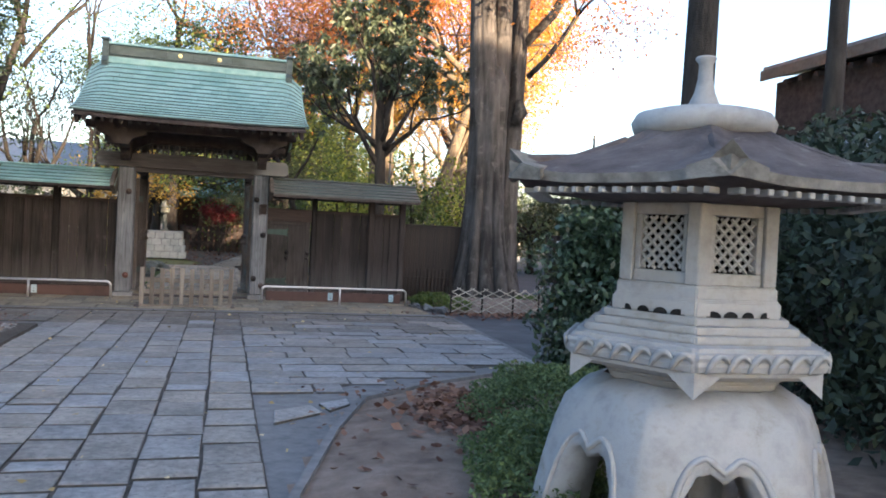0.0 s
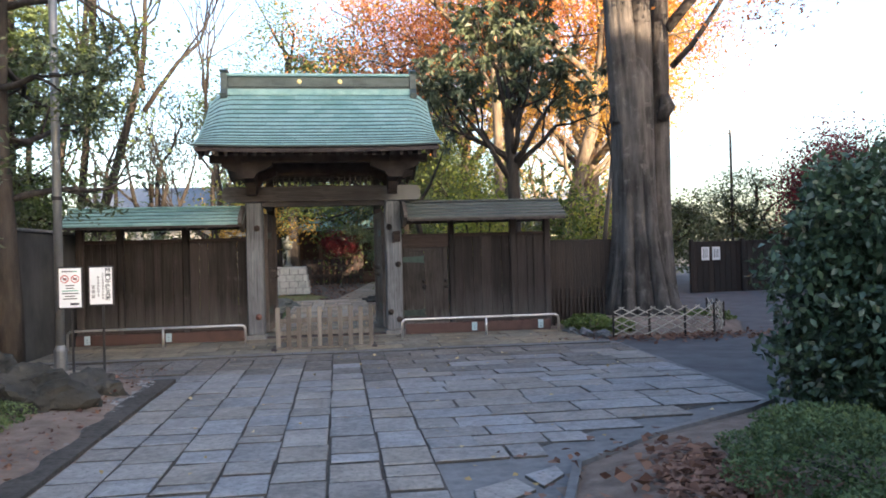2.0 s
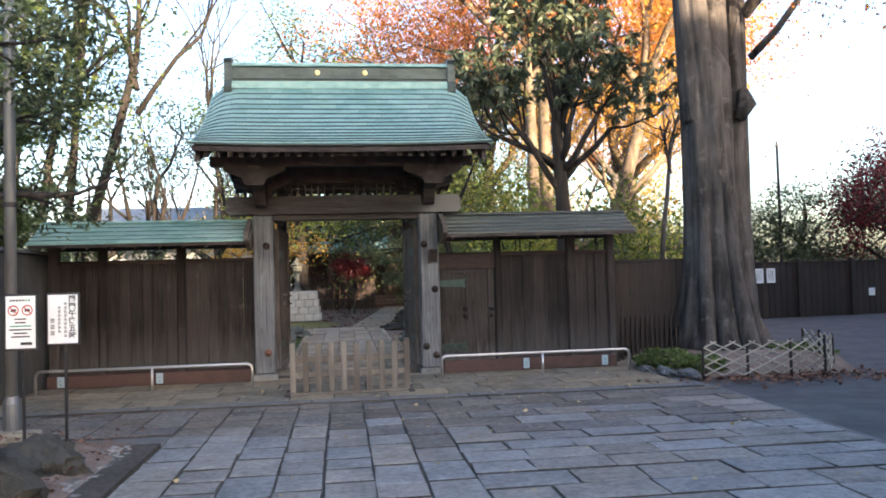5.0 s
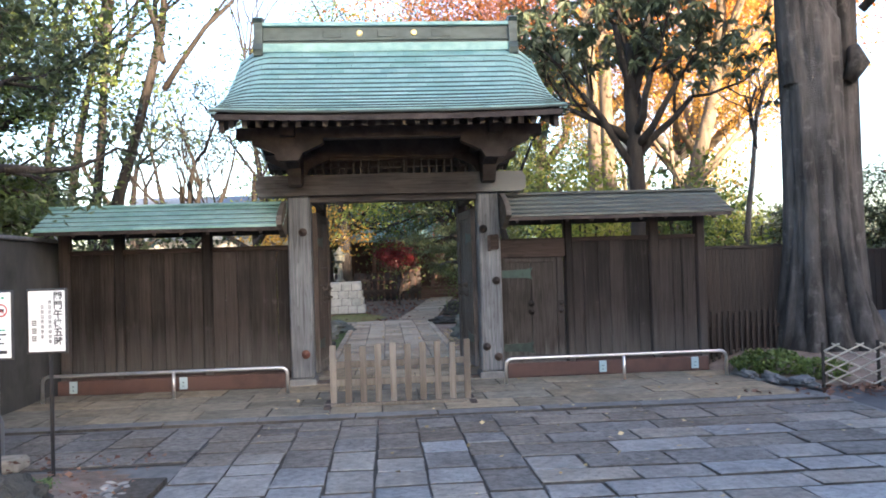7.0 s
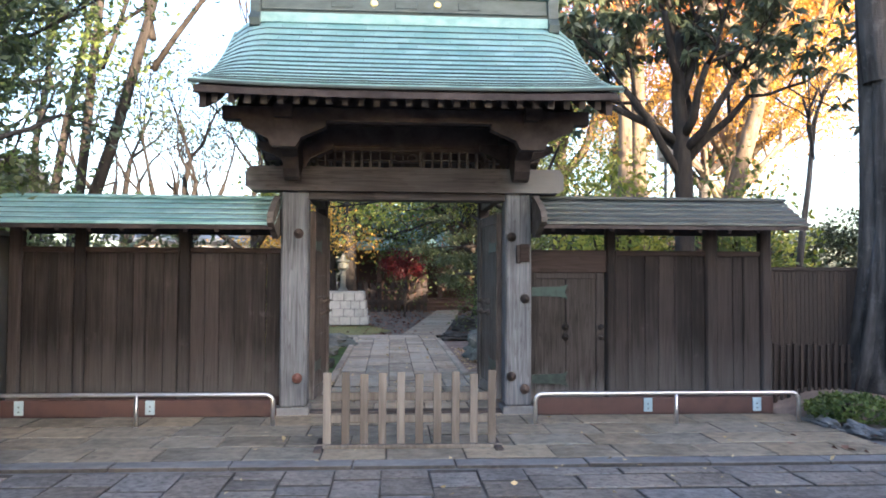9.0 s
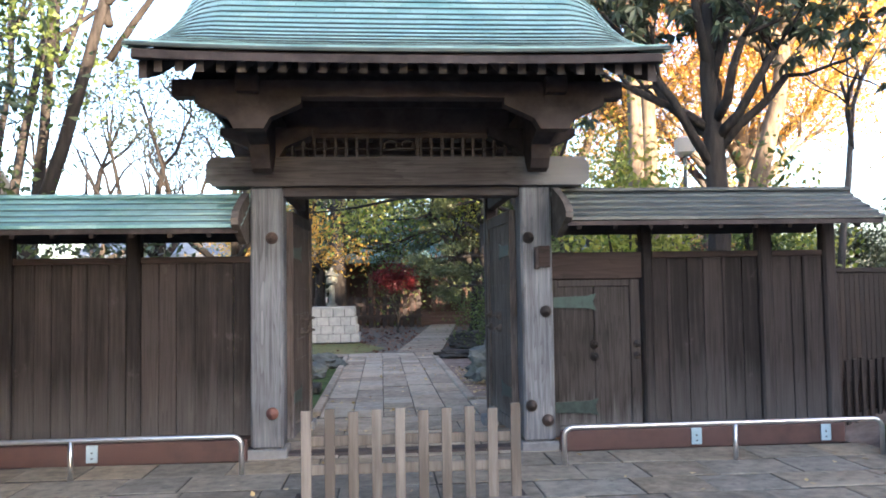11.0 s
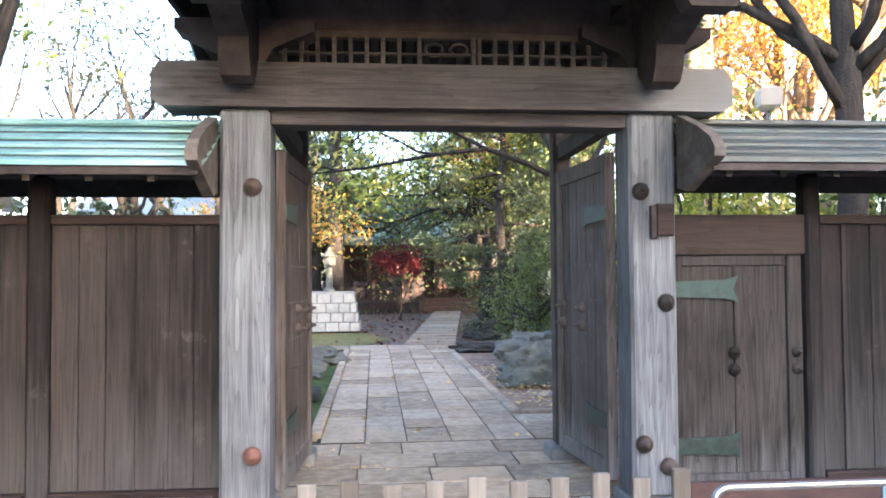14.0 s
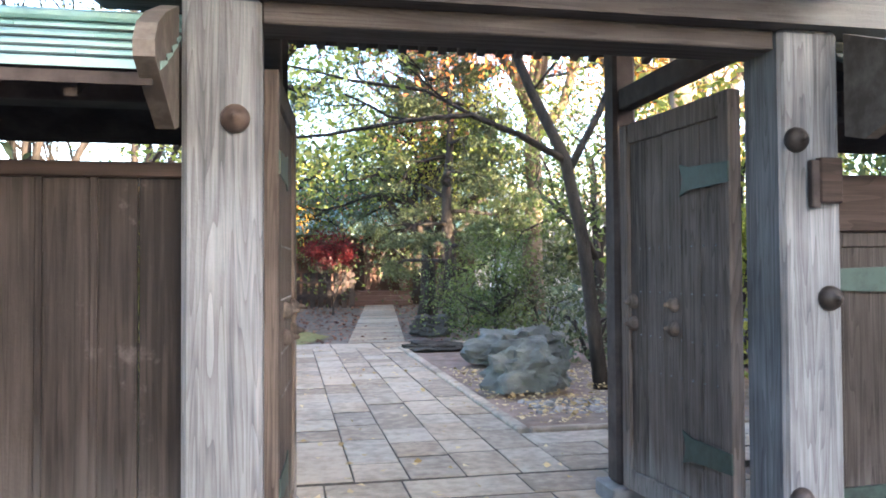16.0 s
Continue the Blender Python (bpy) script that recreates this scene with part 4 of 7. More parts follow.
# footing boards, pale tags, steel hoop rails
for x0, x1, tags in ((-4.95, -2.02, (-4.75, -3.37)), (0.86, 3.62, (2.15, 3.42))):
    kb = tagged(box("kick_board", x0, x1, 16.22, 16.27, 0.0, 0.19, M_REDWOOD, bevel=0.008), "reddish brown footing board along the fence wall", "board", "footing boards")
    for x in tags:
        tg = box("tag", x - 0.05, x + 0.05, 16.205, 16.218, 0.03, 0.185, M_TAG, kb, "pale blue printed tag", 0.003)
        for k in range(2):
            box("print", x - 0.008, x + 0.008, 16.202, 16.2045, 0.06 + k * 0.05, 0.075 + k * 0.05, M_INK, tg, bevel=0)


def hoop_rail(x0, x1, y):
    r = thing("hoop_rail", "low polished steel hoop rail in front of the fence", "rail", "hoop rails")
    bm = bmesh.new()
    z, q = 0.325, 0.08
    arc = [(x0 + q - q * math.cos(a), y, z - q + q * math.sin(a)) for a in [math.pi / 2 * i / 5 for i in range(6)]]
    arc2 = [(x1 - q + q * math.sin(a), y, z - q + q * math.cos(a)) for a in [math.pi / 2 * i / 5 for i in range(6)]]
    p = [(x0, y, -0.03)] + arc + arc2 + [(x1, y, -0.03)]
    tube(bm, p, [0.021] * len(p), 10)
    part("hoop", bm, M_STEEL, r, smooth=True)
    bm = bmesh.new()
    xm = x0 + (x1 - x0) * 0.53
    tube(bm, [(xm, y, -0.03), (xm, y, z)], [0.02, 0.02], 10)
    part("middle_leg", bm, M_STEEL, r, smooth=True)


hoop_rail(-4.9, -1.97, 15.66)
hoop_rail(0.75, 3.6, 15.62)

# portable picket fence across the opening
pf = thing("picket_fence", "low pale wooden picket barrier standing across the gateway", "fence")
for k in range(10):
    x = -1.335 + k * 0.1655
    t = 0.675 + (0.02 if k == 9 else 0.012 * math.sin(k * 2.1))
    m = box_bm(x - 0.036, x + 0.036, 14.56, 14.59, 0.03, t, 0.005)
    part("picket", m, M_FENCE, pf)
for z in (0.42, 0.22):
    box("cross_rail", -1.34, 0.15, 14.592, 14.62, z, z + 0.075, M_FENCE, pf)
box("bottom_bar", -1.44, 0.24, 14.5, 14.56, 0.005, 0.04, M_FENCE, pf)
for x in (-1.40, 0.2):
    box("foot", x - 0.035, x + 0.035, 14.36, 14.86, -0.02, 0.035, M_DARK, pf)


# ---------- stone lantern ----------
def lantern():
    """Six-sided snow-viewing lantern on arched legs; one corner turned to the path."""
    cx, cy = 2.245, 3.43
    face = math.atan2(-cy, -cx) + math.radians(2)
    th = thing("stone_lantern", "tall pale carved stone lantern with a dark wide roof", "lantern")
    hexa = lambda r, z, k, twist=0.0: (cx + r * math.cos(face + twist + k * math.pi / 3), cy + r * math.sin(face + twist + k * math.pi / 3), z)
    def hexlathe(name, prof, mat, label="", bevel=0.012):
        bm = lathe(prof, 6, face, None, (cx, cy, 0))
        bmesh.ops.recalc_face_normals(bm, faces=bm.faces[:])
        if bevel:
            bmesh.ops.bevel(bm, geom=bm.edges[:], offset=bevel, segments=2, affect="EDGES")
        return part(name, bm, mat, th, label)
    # legs: a flared six-sided drum with an arch cut in each side
    bm = bmesh.new()
    LEG = -0.28
    prof = [(0.80, -0.03), (0.75, 0.2), (0.705, 0.42), (0.66, 0.6), (0.61, 0.74), (0.54, 0.82), (0.42, 0.86)]
    def rad(z):
        for (r0, z0), (r1, z1) in zip(prof, prof[1:]):
            if z <= z1:
                return r0 + (r1 - r0) * (z - z0) / (z1 - z0)
        return prof[-1][0]
    nu = 12
    def archtop(u):
        a = abs(u - 0.5) * 2
        if a > 0.62:
            return None
        q = a / 0.62
        return 0.56 * (1 - q ** 4) ** 0.5 - (0.05 * max(0, 1 - a / 0.2)) if q < 1 else None
    for k in range(6):
        cols = []
        for iu in range(nu + 1):
            u = iu / nu
            zb = archtop(u)
            zb = -0.03 if zb is None else max(-0.03, zb)
            zs = [zb + (0.86 - zb) * j / 8 for j in range(9)]
            col = []
            for z in zs:
                a, b = Vector(hexa(rad(z), z, k, LEG)), Vector(hexa(rad(z), z, k + 1, LEG))
                p = a.lerp(b, u)
                rr = 1 + 0.035 * (1 - abs(2 * u - 1) ** 3)
                out = Vector((cx + (p.x - cx) * rr, cy + (p.y - cy) * rr, z))
                inn = Vector((cx + (p.x - cx) * 0.72, cy + (p.y - cy) * 0.72, z if z < 0.8 else 0.8))
                col.append((bm.verts.new(out), bm.verts.new(inn)))
            cols.append(col)
        for c0, c1 in zip(cols, cols[1:]):
            for j in range(8):
                bm.faces.new((c0[j][0], c1[j][0], c1[j + 1][0], c0[j + 1][0]))
                bm.faces.new((c0[j][1], c0[j + 1][1], c1[j + 1][1], c1[j][1]))
            bm.faces.new((c0[0][0], c0[0][1], c1[0][1], c1[0][0]))
    bmesh.ops.remove_doubles(bm, verts=bm.verts[:], dist=0.0008)
    bmesh.ops.recalc_face_normals(bm, faces=bm.faces[:])
    part("leg_drum", bm, M_LANTERN, th, "arched pale stone legs", True)
    # raised moulding round each arch
    for k in range(6):
        bm = bmesh.new()
        pts = []
        for i in range(-12, 13):
            u = 0.5 + i / 12 * 0.345
            q = min(1.0, abs(u - 0.5) * 2 / 0.69)
            z = max(0.0, 0.615 * (1 - q ** 4) ** 0.5 - 0.06 * max(0, 1 - abs(u - 0.5) * 2 / 0.2))
            p = Vector(hexa(rad(z), z, k, LEG)).lerp(Vector(hexa(rad(z), z, k + 1, LEG)), u)
            rr = 1 + 0.035 * (1 - abs(2 * u - 1) ** 3) + 0.004
            pts.append((cx + (p.x - cx) * rr, cy + (p.y - cy) * rr, z))
        tube(bm, pts, [0.016] * len(pts), 6)
        part("arch_moulding", bm, M_LANTERN, th, smooth=True)
    hexlathe("neck", [(0.42, 0.85), (0.44, 0.9), (0.5, 0.93)], M_LANTERN)
    # platform with lotus band and hanging points
    hexlathe("platform", [(0.56, 0.925), (0.645, 0.96), (0.665, 1.02), (0.65, 1.07), (0.60, 1.085)], M_LANTERN, bevel=0.018)
    for k in range(6):
        bm = bmesh.new()
        a = Vector(hexa(0.635, 0.955, k))
        l, r = Vector(hexa(0.635, 0.955, k)).lerp(Vector(hexa(0.635, 0.955, k + 1)), 0.2), Vector(hexa(0.635, 0.955, k)).lerp(Vector(hexa(0.635, 0.955, k - 1)), 0.2)
        tip = a + Vector((0, 0, -0.095))
        ctr = Vector((cx, cy, 0.95)).lerp(a, 0.85)
        vs = [bm.verts.new(p) for p in (a + Vector((0, 0, 0.02)), l, tip, r, ctr)]
        for f in ((0, 1, 2), (0, 2, 3), (1, 4, 2), (2, 4, 3), (0, 3, 4), (0, 4, 1)):
            bm.faces.new([vs[i] for i in f])
        bmesh.ops.recalc_face_normals(bm, faces=bm.faces[:])
        part("corner_drop", bm, M_LANTERN, th)
        # carved waves along the band
        for j in range(6):
            u0 = 0.08 + j * 0.15
            bm = bmesh.new()
            pts = []
            for i in range(7):
                s = i / 6
                z = 0.975 + 0.075 * math.sin(s * 2.6)
                p = Vector(hexa(0.668, z, k)).lerp(Vector(hexa(0.668, z, k + 1)), min(0.98, u0 + 0.17 * s))
                pts.append(p)
            tube(bm, pts, [0.006, 0.014, 0.018, 0.018, 0.014, 0.01, 0.004], 5)
            part("carved_wave", bm, M_LANTERN, th, smooth=True)
    for r, z0, z1 in ((0.575, 1.085, 1.12), (0.525, 1.12, 1.155), (0.475, 1.155, 1.19)):
        hexlathe("step", [(r, z0), (r, z1)], M_LANTERN, bevel=0.006)
    hexlathe("plinth", [(0.435, 1.19), (0.435, 1.26), (0.415, 1.265), (0.415, 1.325), (0.40, 1.33)], M_LANTERN, bevel=0.006)
    # notches as flat dark faces, their shade put into the colour
    for k in range(6):
        for j in range(4):
            bm = bmesh.new()
            u = 0.2 + j * 0.2
            p = Vector(hexa(0.436, 1.2, k)).lerp(Vector(hexa(0.436, 1.2, k + 1)), u)
            n = Vector((p.x - cx, p.y - cy, 0)).normalized()
            t = Vector((-n.y, n.x, 0))
            vs = [bm.verts.new(p + n * 0.004 + t * (0.035 * math.cos(a)) + Vector((0, 0, -0.008 + 0.028 * math.sin(a)))) for a in [math.pi * i / 6 for i in range(7)]]
            bm.faces.new(vs)
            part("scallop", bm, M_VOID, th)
    # fire box: corner posts, rails, lattice windows
    R, za, zb = 0.405, 1.33, 1.70
    # solid core coloured near black for the shade of the hollow box
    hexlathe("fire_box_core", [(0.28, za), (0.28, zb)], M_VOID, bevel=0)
    for k in range(6):
        a, b = Vector(hexa(R, za, k)), Vector(hexa(R, za, k + 1))
        t = (b - a).normalized()
        n = Vector((t.y, -t.x, 0))
        L = (b - a).length
        up = Vector((0, 0, 1))
        def slab(u0, u1, z0, z1, d0, d1, name, mat=M_LANTERN):
            vs = [a + t * u + up * (z - za) - n * d for z in (z0, z1) for u, d in ((u0, d0), (u1, d0), (u1, d1), (u0, d1))]
            bm = bmesh.new()
            q = [bm.verts.new(v) for v in vs]
            for f in BOXF:
                bm.faces.new([q[i] for i in f])
            bmesh.ops.recalc_face_normals(bm, faces=bm.faces[:])
            bmesh.ops.bevel(bm, geom=bm.edges[:], offset=0.004, segments=1, affect="EDGES")
            return part(name, bm, mat, th)
        if n.dot(Vector((a.x - cx, a.y - cy, 0))) < 0:
            n = -n
        slab(0, 0.065, za, zb, 0, 0.08, "corner_post")
        slab(L - 0.065, L, za, zb, 0, 0.08, "corner_post")
        slab(0.065, L - 0.065, za, za + 0.055, 0.018, 0.08, "window_rail")
        slab(0.065, L - 0.065, zb - 0.055, zb, 0.018, 0.08, "window_rail")
        slab(0.065, 0.095, za + 0.055, zb - 0.055, 0.022, 0.08, "window_jamb")
        slab(L - 0.095, L - 0.065, za + 0.055, zb - 0.055, 0.022, 0.08, "window_jamb")
        bm = bmesh.new()
        w0, w1, h0, h1 = 0.095, L - 0.095, za + 0.055, zb - 0.055
        for s in (-1, 1):
            for j in range(-6, 13):
                # diagonals clipped to the window
                pts = []
                for i in range(13):
                    f = i / 12
                    uu = w0 + (w1 - w0) * f
                    zz = h0 + (j + 0.5) * 0.052 + s * (uu - w0)
                    if h0 <= zz <= h1:
                        pts.append(a + t * uu + up * (zz - za) - n * 0.04)
                if len(pts) > 1:
                    tube(bm, [pts[0], pts[-1]], [0.0085, 0.0085], 4)
        part("lattice", bm, M_LANTERN, th)
    # roof with upturned corners and small tails under the edge
    bm = bmesh.new()
    rings = []
    for r, z, lift in ((0.36, 1.70, 0), (0.90, 1.745, 0.03), (0.965, 1.75, 0.045), (0.97, 1.79, 0.06), (0.86, 1.825, 0.035), (0.64, 1.90, 0.012), (0.46, 1.985, 0), (0.33, 2.05, 0), (0.1, 2.06, 0)):
        ring = []
        for k in range(6):
            for i in range(8):
                u = i / 8
                p = Vector(hexa(r, z, k, 0.07)).lerp(Vector(hexa(r, z, k + 1, 0.07)), u)
                e = abs(2 * u - 1)
                ring.append(bm.verts.new((p.x + (p.x - cx) * 0.05 * e ** 6 * (lift > 0), p.y + (p.y - cy) * 0.05 * e ** 6 * (lift > 0), p.z + lift * e ** 4)))
        rings.append(ring)
    for a, b in zip(rings, rings[1:]):
        for i in range(48):
            bm.faces.new((a[i], a[(i + 1) % 48], b[(i + 1) % 48], b[i]))
    bm.faces.new(rings[0][::-1]); bm.faces.new(rings[-1])
    for ring in rings[4:8]:
        for v in ring:
            v.co.z += 0.022 * noise.noise(v.co * 9)
    bmesh.ops.recalc_face_normals(bm, faces=bm.faces[:])
    cap = part("cap_roof", bm, M_LANTERN_CAP, th, "dark lichened stone roof")
    cap.data.materials.append(M_LANTERN_RIM)
    for f in cap.data.polygons:
        if math.hypot(f.center.x - cx, f.center.y - cy) > 0.8 and abs(f.normal.z) < 0.6:
            f.material_index = 1
    # pale upturned flare on each corner of the rim
    for k in range(6):
        c0 = Vector(hexa(1.02, 1.82, k, 0.07))
        l0, r0 = c0.lerp(Vector(hexa(1.02, 1.76, k + 1, 0.07)), 0.17), c0.lerp(Vector(hexa(1.02, 1.76, k - 1, 0.07)), 0.17)
        back = Vector(hexa(0.78, 1.86, k, 0.07))
        bm = bmesh.new()
        outer = [l0, l0.lerp(c0, 0.55) + Vector((0, 0, 0.022)), c0 + Vector((0, 0, 0.085)), r0.lerp(c0, 0.55) + Vector((0, 0, 0.022)), r0]
        low = [q - Vector((0, 0, 0.05)) for q in (r0, c0, l0)]
        ring = [bm.verts.new(q) for q in outer + low]
        hub = bm.verts.new(back)
        bm.faces.new(ring)
        for i in range(len(ring)):
            bm.faces.new((ring[i], ring[(i + 1) % len(ring)], hub))
        bmesh.ops.recalc_face_normals(bm, faces=bm.faces[:])
        part("corner_flare", bm, M_LANTERN_RIM, th)
    for k in range(6):
        for i in range(13):
            u = 0.06 + i * 0.0733
            p = Vector(hexa(0.90, 1.715, k, 0.07)).lerp(Vector(hexa(0.90, 1.715, k + 1, 0.07)), u)
            bm = box_bm(-0.045, 0.04, -0.014, 0.014, -0.004, 0.022, 0.004)
            bm.transform(Matrix.Translation(p) @ Matrix.Rotation(face + (k + 0.5) * math.pi / 3, 4, "Z"))
            part("rafter_tail", bm, M_LANTERN, th)
        p, q = Vector(hexa(0.95, 1.835, k, 0.07)), Vector(hexa(0.42, 1.985, k, 0.07))
        bm = bmesh.new()
        tube(bm, [p + Vector((0, 0, 0.025)), p.lerp(q, 0.1) + Vector((0, 0, 0.0)), p.lerp(q, 0.5) + Vector((0, 0, -0.035)), q], [0.022, 0.036, 0.03, 0.025], 8)
        part("roof_rib", bm, M_LANTERN_CAP, th)
    bm = lathe([(0.30, 2.03), (0.335, 2.06), (0.345, 2.10), (0.32, 2.145), (0.24, 2.165), (0.1, 2.175)], 28, 0, None, (cx, cy, 0))
    part("roof_disc", bm, M_LANTERN, th, smooth=True)
    bm = lathe([(0.085, 2.17), (0.075, 2.2), (0.05, 2.26), (0.036, 2.33), (0.034, 2.40), (0.052, 2.425), (0.045, 2.435), (0.01, 2.437)], 18, 0, None, (cx, cy, 0))
    part("finial", bm, M_LANTERN, th, smooth=True)


lantern()


# ---------- signs and pole ----------
def writing(text, size, mat, parent, x, y, z):
    cu = bpy.data.curves.new("writing", "FONT")
    cu.offset = 0.0016
    cu.body, cu.size, cu.align_x, cu.align_y = text, size, "CENTER", "CENTER"
    tmp = bpy.data.objects.new("writing_curve", cu)
    me = bpy.data.meshes.new_from_object(tmp)
    me.transform(pose(x, y, z, 90))
    me.materials.append(mat)
    bpy.data.objects.remove(tmp)
    ob = new("writing", me)
    ob.parent = parent
    return ob


def notice(label, x, y, w, z0, z1, lean, fill):
    s = thing("notice_sign", label, "sign", "notice signs")
    bm = bmesh.new()
    tube(bm, [(x + w * 0.05, y + 0.03, -0.02), (x + w * 0.05 + lean, y + 0.03, z1 - 0.04)], [0.015, 0.015], 8)
    part("stake", bm, M_BLACK, s)
    box("frame", x - w / 2 - 0.018, x + w / 2 + 0.018, y, y + 0.018, z0 - 0.018, z1 + 0.018, M_BLACK, s)
    pl = box("panel", x - w / 2, x + w / 2, y - 0.005, y + 0.004, z0, z1, M_WHITE, s, "white printed panel", 0.002)
    fill(pl, x, y - 0.0075)
    return s


def fill_hours(pl, x, y):
    for k, ch in enumerate("閉門午後五時"):
        writing(ch, 0.07, M_INK, pl, x + 0.085, y, 1.375 - k * 0.068)
    for c, (dx, n, top) in enumerate(((0.025, 9, 1.335), (-0.03, 7, 1.30), (-0.09, 3, 1.18))):
        for k in range(n):
            st = 0.037 if n > 3 else 0.058
            h = st * 0.36
            for q in (-0.9, -0.2, 0.5):
                box("print", x + dx - h * 0.85, x + dx + h * 0.85, y, y + 0.002, top - k * st + h * q, top - k * st + h * (q + 0.4), M_INK, pl, bevel=0)


def fill_ban(pl, x, y):
    for k in range(7):
        box("print", x - 0.09 + k * 0.026, x - 0.072 + k * 0.026, y, y + 0.002, 1.372, 1.39, M_GREENINK if k > 4 else M_INK, pl, bevel=0)
    for s in (-1, 1):
        bm = bmesh.new()
        c = (x + s * 0.06, y - 0.001, 1.29)
        tube(bm, [(c[0] + 0.043 * math.cos(a), c[1], c[2] + 0.043 * math.sin(a)) for a in [2 * math.pi * i / 20 for i in range(21)]], [0.006] * 21, 4)
        tube(bm, [(c[0] - 0.03, c[1], c[2] + 0.03), (c[0] + 0.03, c[1], c[2] - 0.03)], [0.005, 0.005], 4)
        part("ban_mark", bm, M_REDINK, pl)
        box("mark", c[0] - 0.022, c[0] + 0.022, y, y + 0.0015, c[2] - 0.012, c[2] + 0.012, M_INK, pl, bevel=0)
    for k in range(6):
        w = (0.05, 0.045, 0.09, 0.095, 0.06, 0.08)[k]
        box("print", x - w, x + w, y, y + 0.002, 1.205 - k * 0.032, 1.217 - k * 0.032, M_INK if k != 2 else M_GREENINK, pl, bevel=0)
    box("print", x, x + 0.1, y, y + 0.002, 0.975, 1.0, M_INK, pl, bevel=0)


notice("white notice board with black vertical writing on a stake", -3.27, 11.88, 0.265, 0.965, 1.42, 0.0, fill_hours)
notice("white prohibition notice with red circles on a stake", -3.575, 11.7, 0.255, 0.945, 1.42, -0.01, fill_ban)
pole = thing("utility_pole", "tall slim grey steel pole beside the notices", "pole")
bm = bmesh.new()
tube(bm, [(-3.95, 12.45, 0), (-3.95, 12.45, 7.5)], [0.058, 0.05], 14)
part("shaft", bm, M_POLE, pole, smooth=True)
part("base_sleeve", lathe([(0.085, 0), (0.085, 0.35), (0.06, 0.42)], 14, 0, None, (-3.95, 12.45, 0)), M_POLE, pole)
for z in (2.3, 3.9):
    part("clamp", lathe([(0.064, z), (0.064, z + 0.05)], 14, 0, None, (-3.95, 12.45, 0)), M_BLACK, pole)
tagged(box("stepping_slab", -4.2, -3.65, 12.2, 12.45, -0.02, 0.09, M_SLAB, bevel=0.025), "flat grey stone slab at the pole foot", "stone slab")

# rocks and pebbles in the bed
rock("rock", "dark rounded garden rock among fallen leaves", (-3.4, 9.9, 0.1), (0.55, 0.42, 0.36), M_ROCK_DARK, 41, group="bed rocks")
rock("rock", "dark low garden rock beside the paving", (-3.05, 10.7, 0.05), (0.33, 0.3, 0.22), M_ROCK_DARK, 42, group="bed rocks")
rock("rock", "dark angular garden rock near the wall", (-4.2, 10.6, 0.1), (0.45, 0.4, 0.42), M_ROCK_DARK, 43, group="bed rocks")
rng = np.random.default_rng(9)


def pebbles(name, label, area, n, size, seed):
    rng = np.random.default_rng(seed)
    V, F = [], []
    for _ in range(n):
        x, y = rng.uniform(*area[0]), rng.uniform(*area[1])
        r = rng.uniform(*size)
        a0 = rng.uniform(0, 6)
        b = len(V)
        sx = rng.uniform(0.7, 1.4)
        for q, zz in ((1.0, 0.0), (0.85, 0.4), (0.4, 0.62)):
            for k in range(6):
                a = a0 + k * math.pi / 3
                V.append((x + r * q * sx * math.cos(a) * rng.uniform(0.85, 1.15), y + r * q * math.sin(a), area[2] + r * zz))
        for j in (0, 6):
            for k in range(6):
                F.append((b + j + k, b + j + (k + 1) % 6, b + j + 6 + (k + 1) % 6, b + j + 6 + k))
        F.append(tuple(b + 12 + k for k in range(6)))
    ob = obj(name, V, F, M_PEBBLE, smooth=True)
    return tagged(ob, label, "pebbles", "", "stuff")


pebbles("pebbles", "pale loose cobbles along the bed edge", ((-3.2, -2.55), (7.5, 11.7), 0.0), 620, (0.02, 0.055), 10)


def litter(name, label, pts, size, mat, seed, z=0.02):
    rng = np.random.default_rng(seed)
    p = np.column_stack([pts, z + 0.015 + rng.random(len(pts)) * 0.03])
    q = leaves(rng, p, size, 0.65, 0.85)
    return tagged(quads_obj(name, q, mat), label, "leaves", "", "stuff")


def disc_points(seed, n, cx, cy, rx, ry):
    r = np.random.default_rng(seed)
    return np.column_stack([cx + r.normal(size=n) * rx, cy + r.normal(size=n) * ry])


def area_points(seed, n, x0, x1, y0, y1):
    r = np.random.default_rng(seed)
    return np.column_stack([r.uniform(x0, x1, n), r.uniform(y0, y1, n)])


litter("fallen_leaves", "heap of dry red-brown leaves on bare soil", disc_points(1, 900, 1.95, 6.1, 0.22, 0.45), 0.09, L_DRY, 11, 0.05)
litter("fallen_leaves", "scattered brown leaves on soil", area_points(2, 160, 0.7, 2.6, 3.2, 7.2), 0.07, L_DRY, 12, 0.03)
litter("fallen_leaves", "brown leaves along the wall bed", area_points(3, 1100, -4.9, -2.5, 7, 12.3), 0.05, L_DRY, 13, 0.06)
litter("fallen_leaves", "scattered pale leaves on the paving", area_points(4, 140, -2.4, 3.5, 3.5, 16), 0.05, L_FALLYEL, 14, 0.0)
litter("fallen_leaves", "brown leaves round the bamboo fence", disc_points(5, 700, 5.6, 14.2, 0.9, 0.3), 0.08, L_DRY, 15, -0.02)
litter("fallen_leaves", "brown leaves covering the earth deep in the garden", area_points(8, 2500, -4, 4, 29, 50), 0.12, L_DRY, 19, -0.06)
litter("fallen_leaves", "yellow leaves scattered on the garden path", area_points(6, 160, -1.6, 0.5, 17, 28), 0.06, L_FALLYEL, 16, 0.0)
litter("fallen_leaves", "brown and yellow leaves on the garden bed", area_points(7, 1100, 0.5, 2.8, 20, 24), 0.06, L_FALLYEL, 17, 0.03)

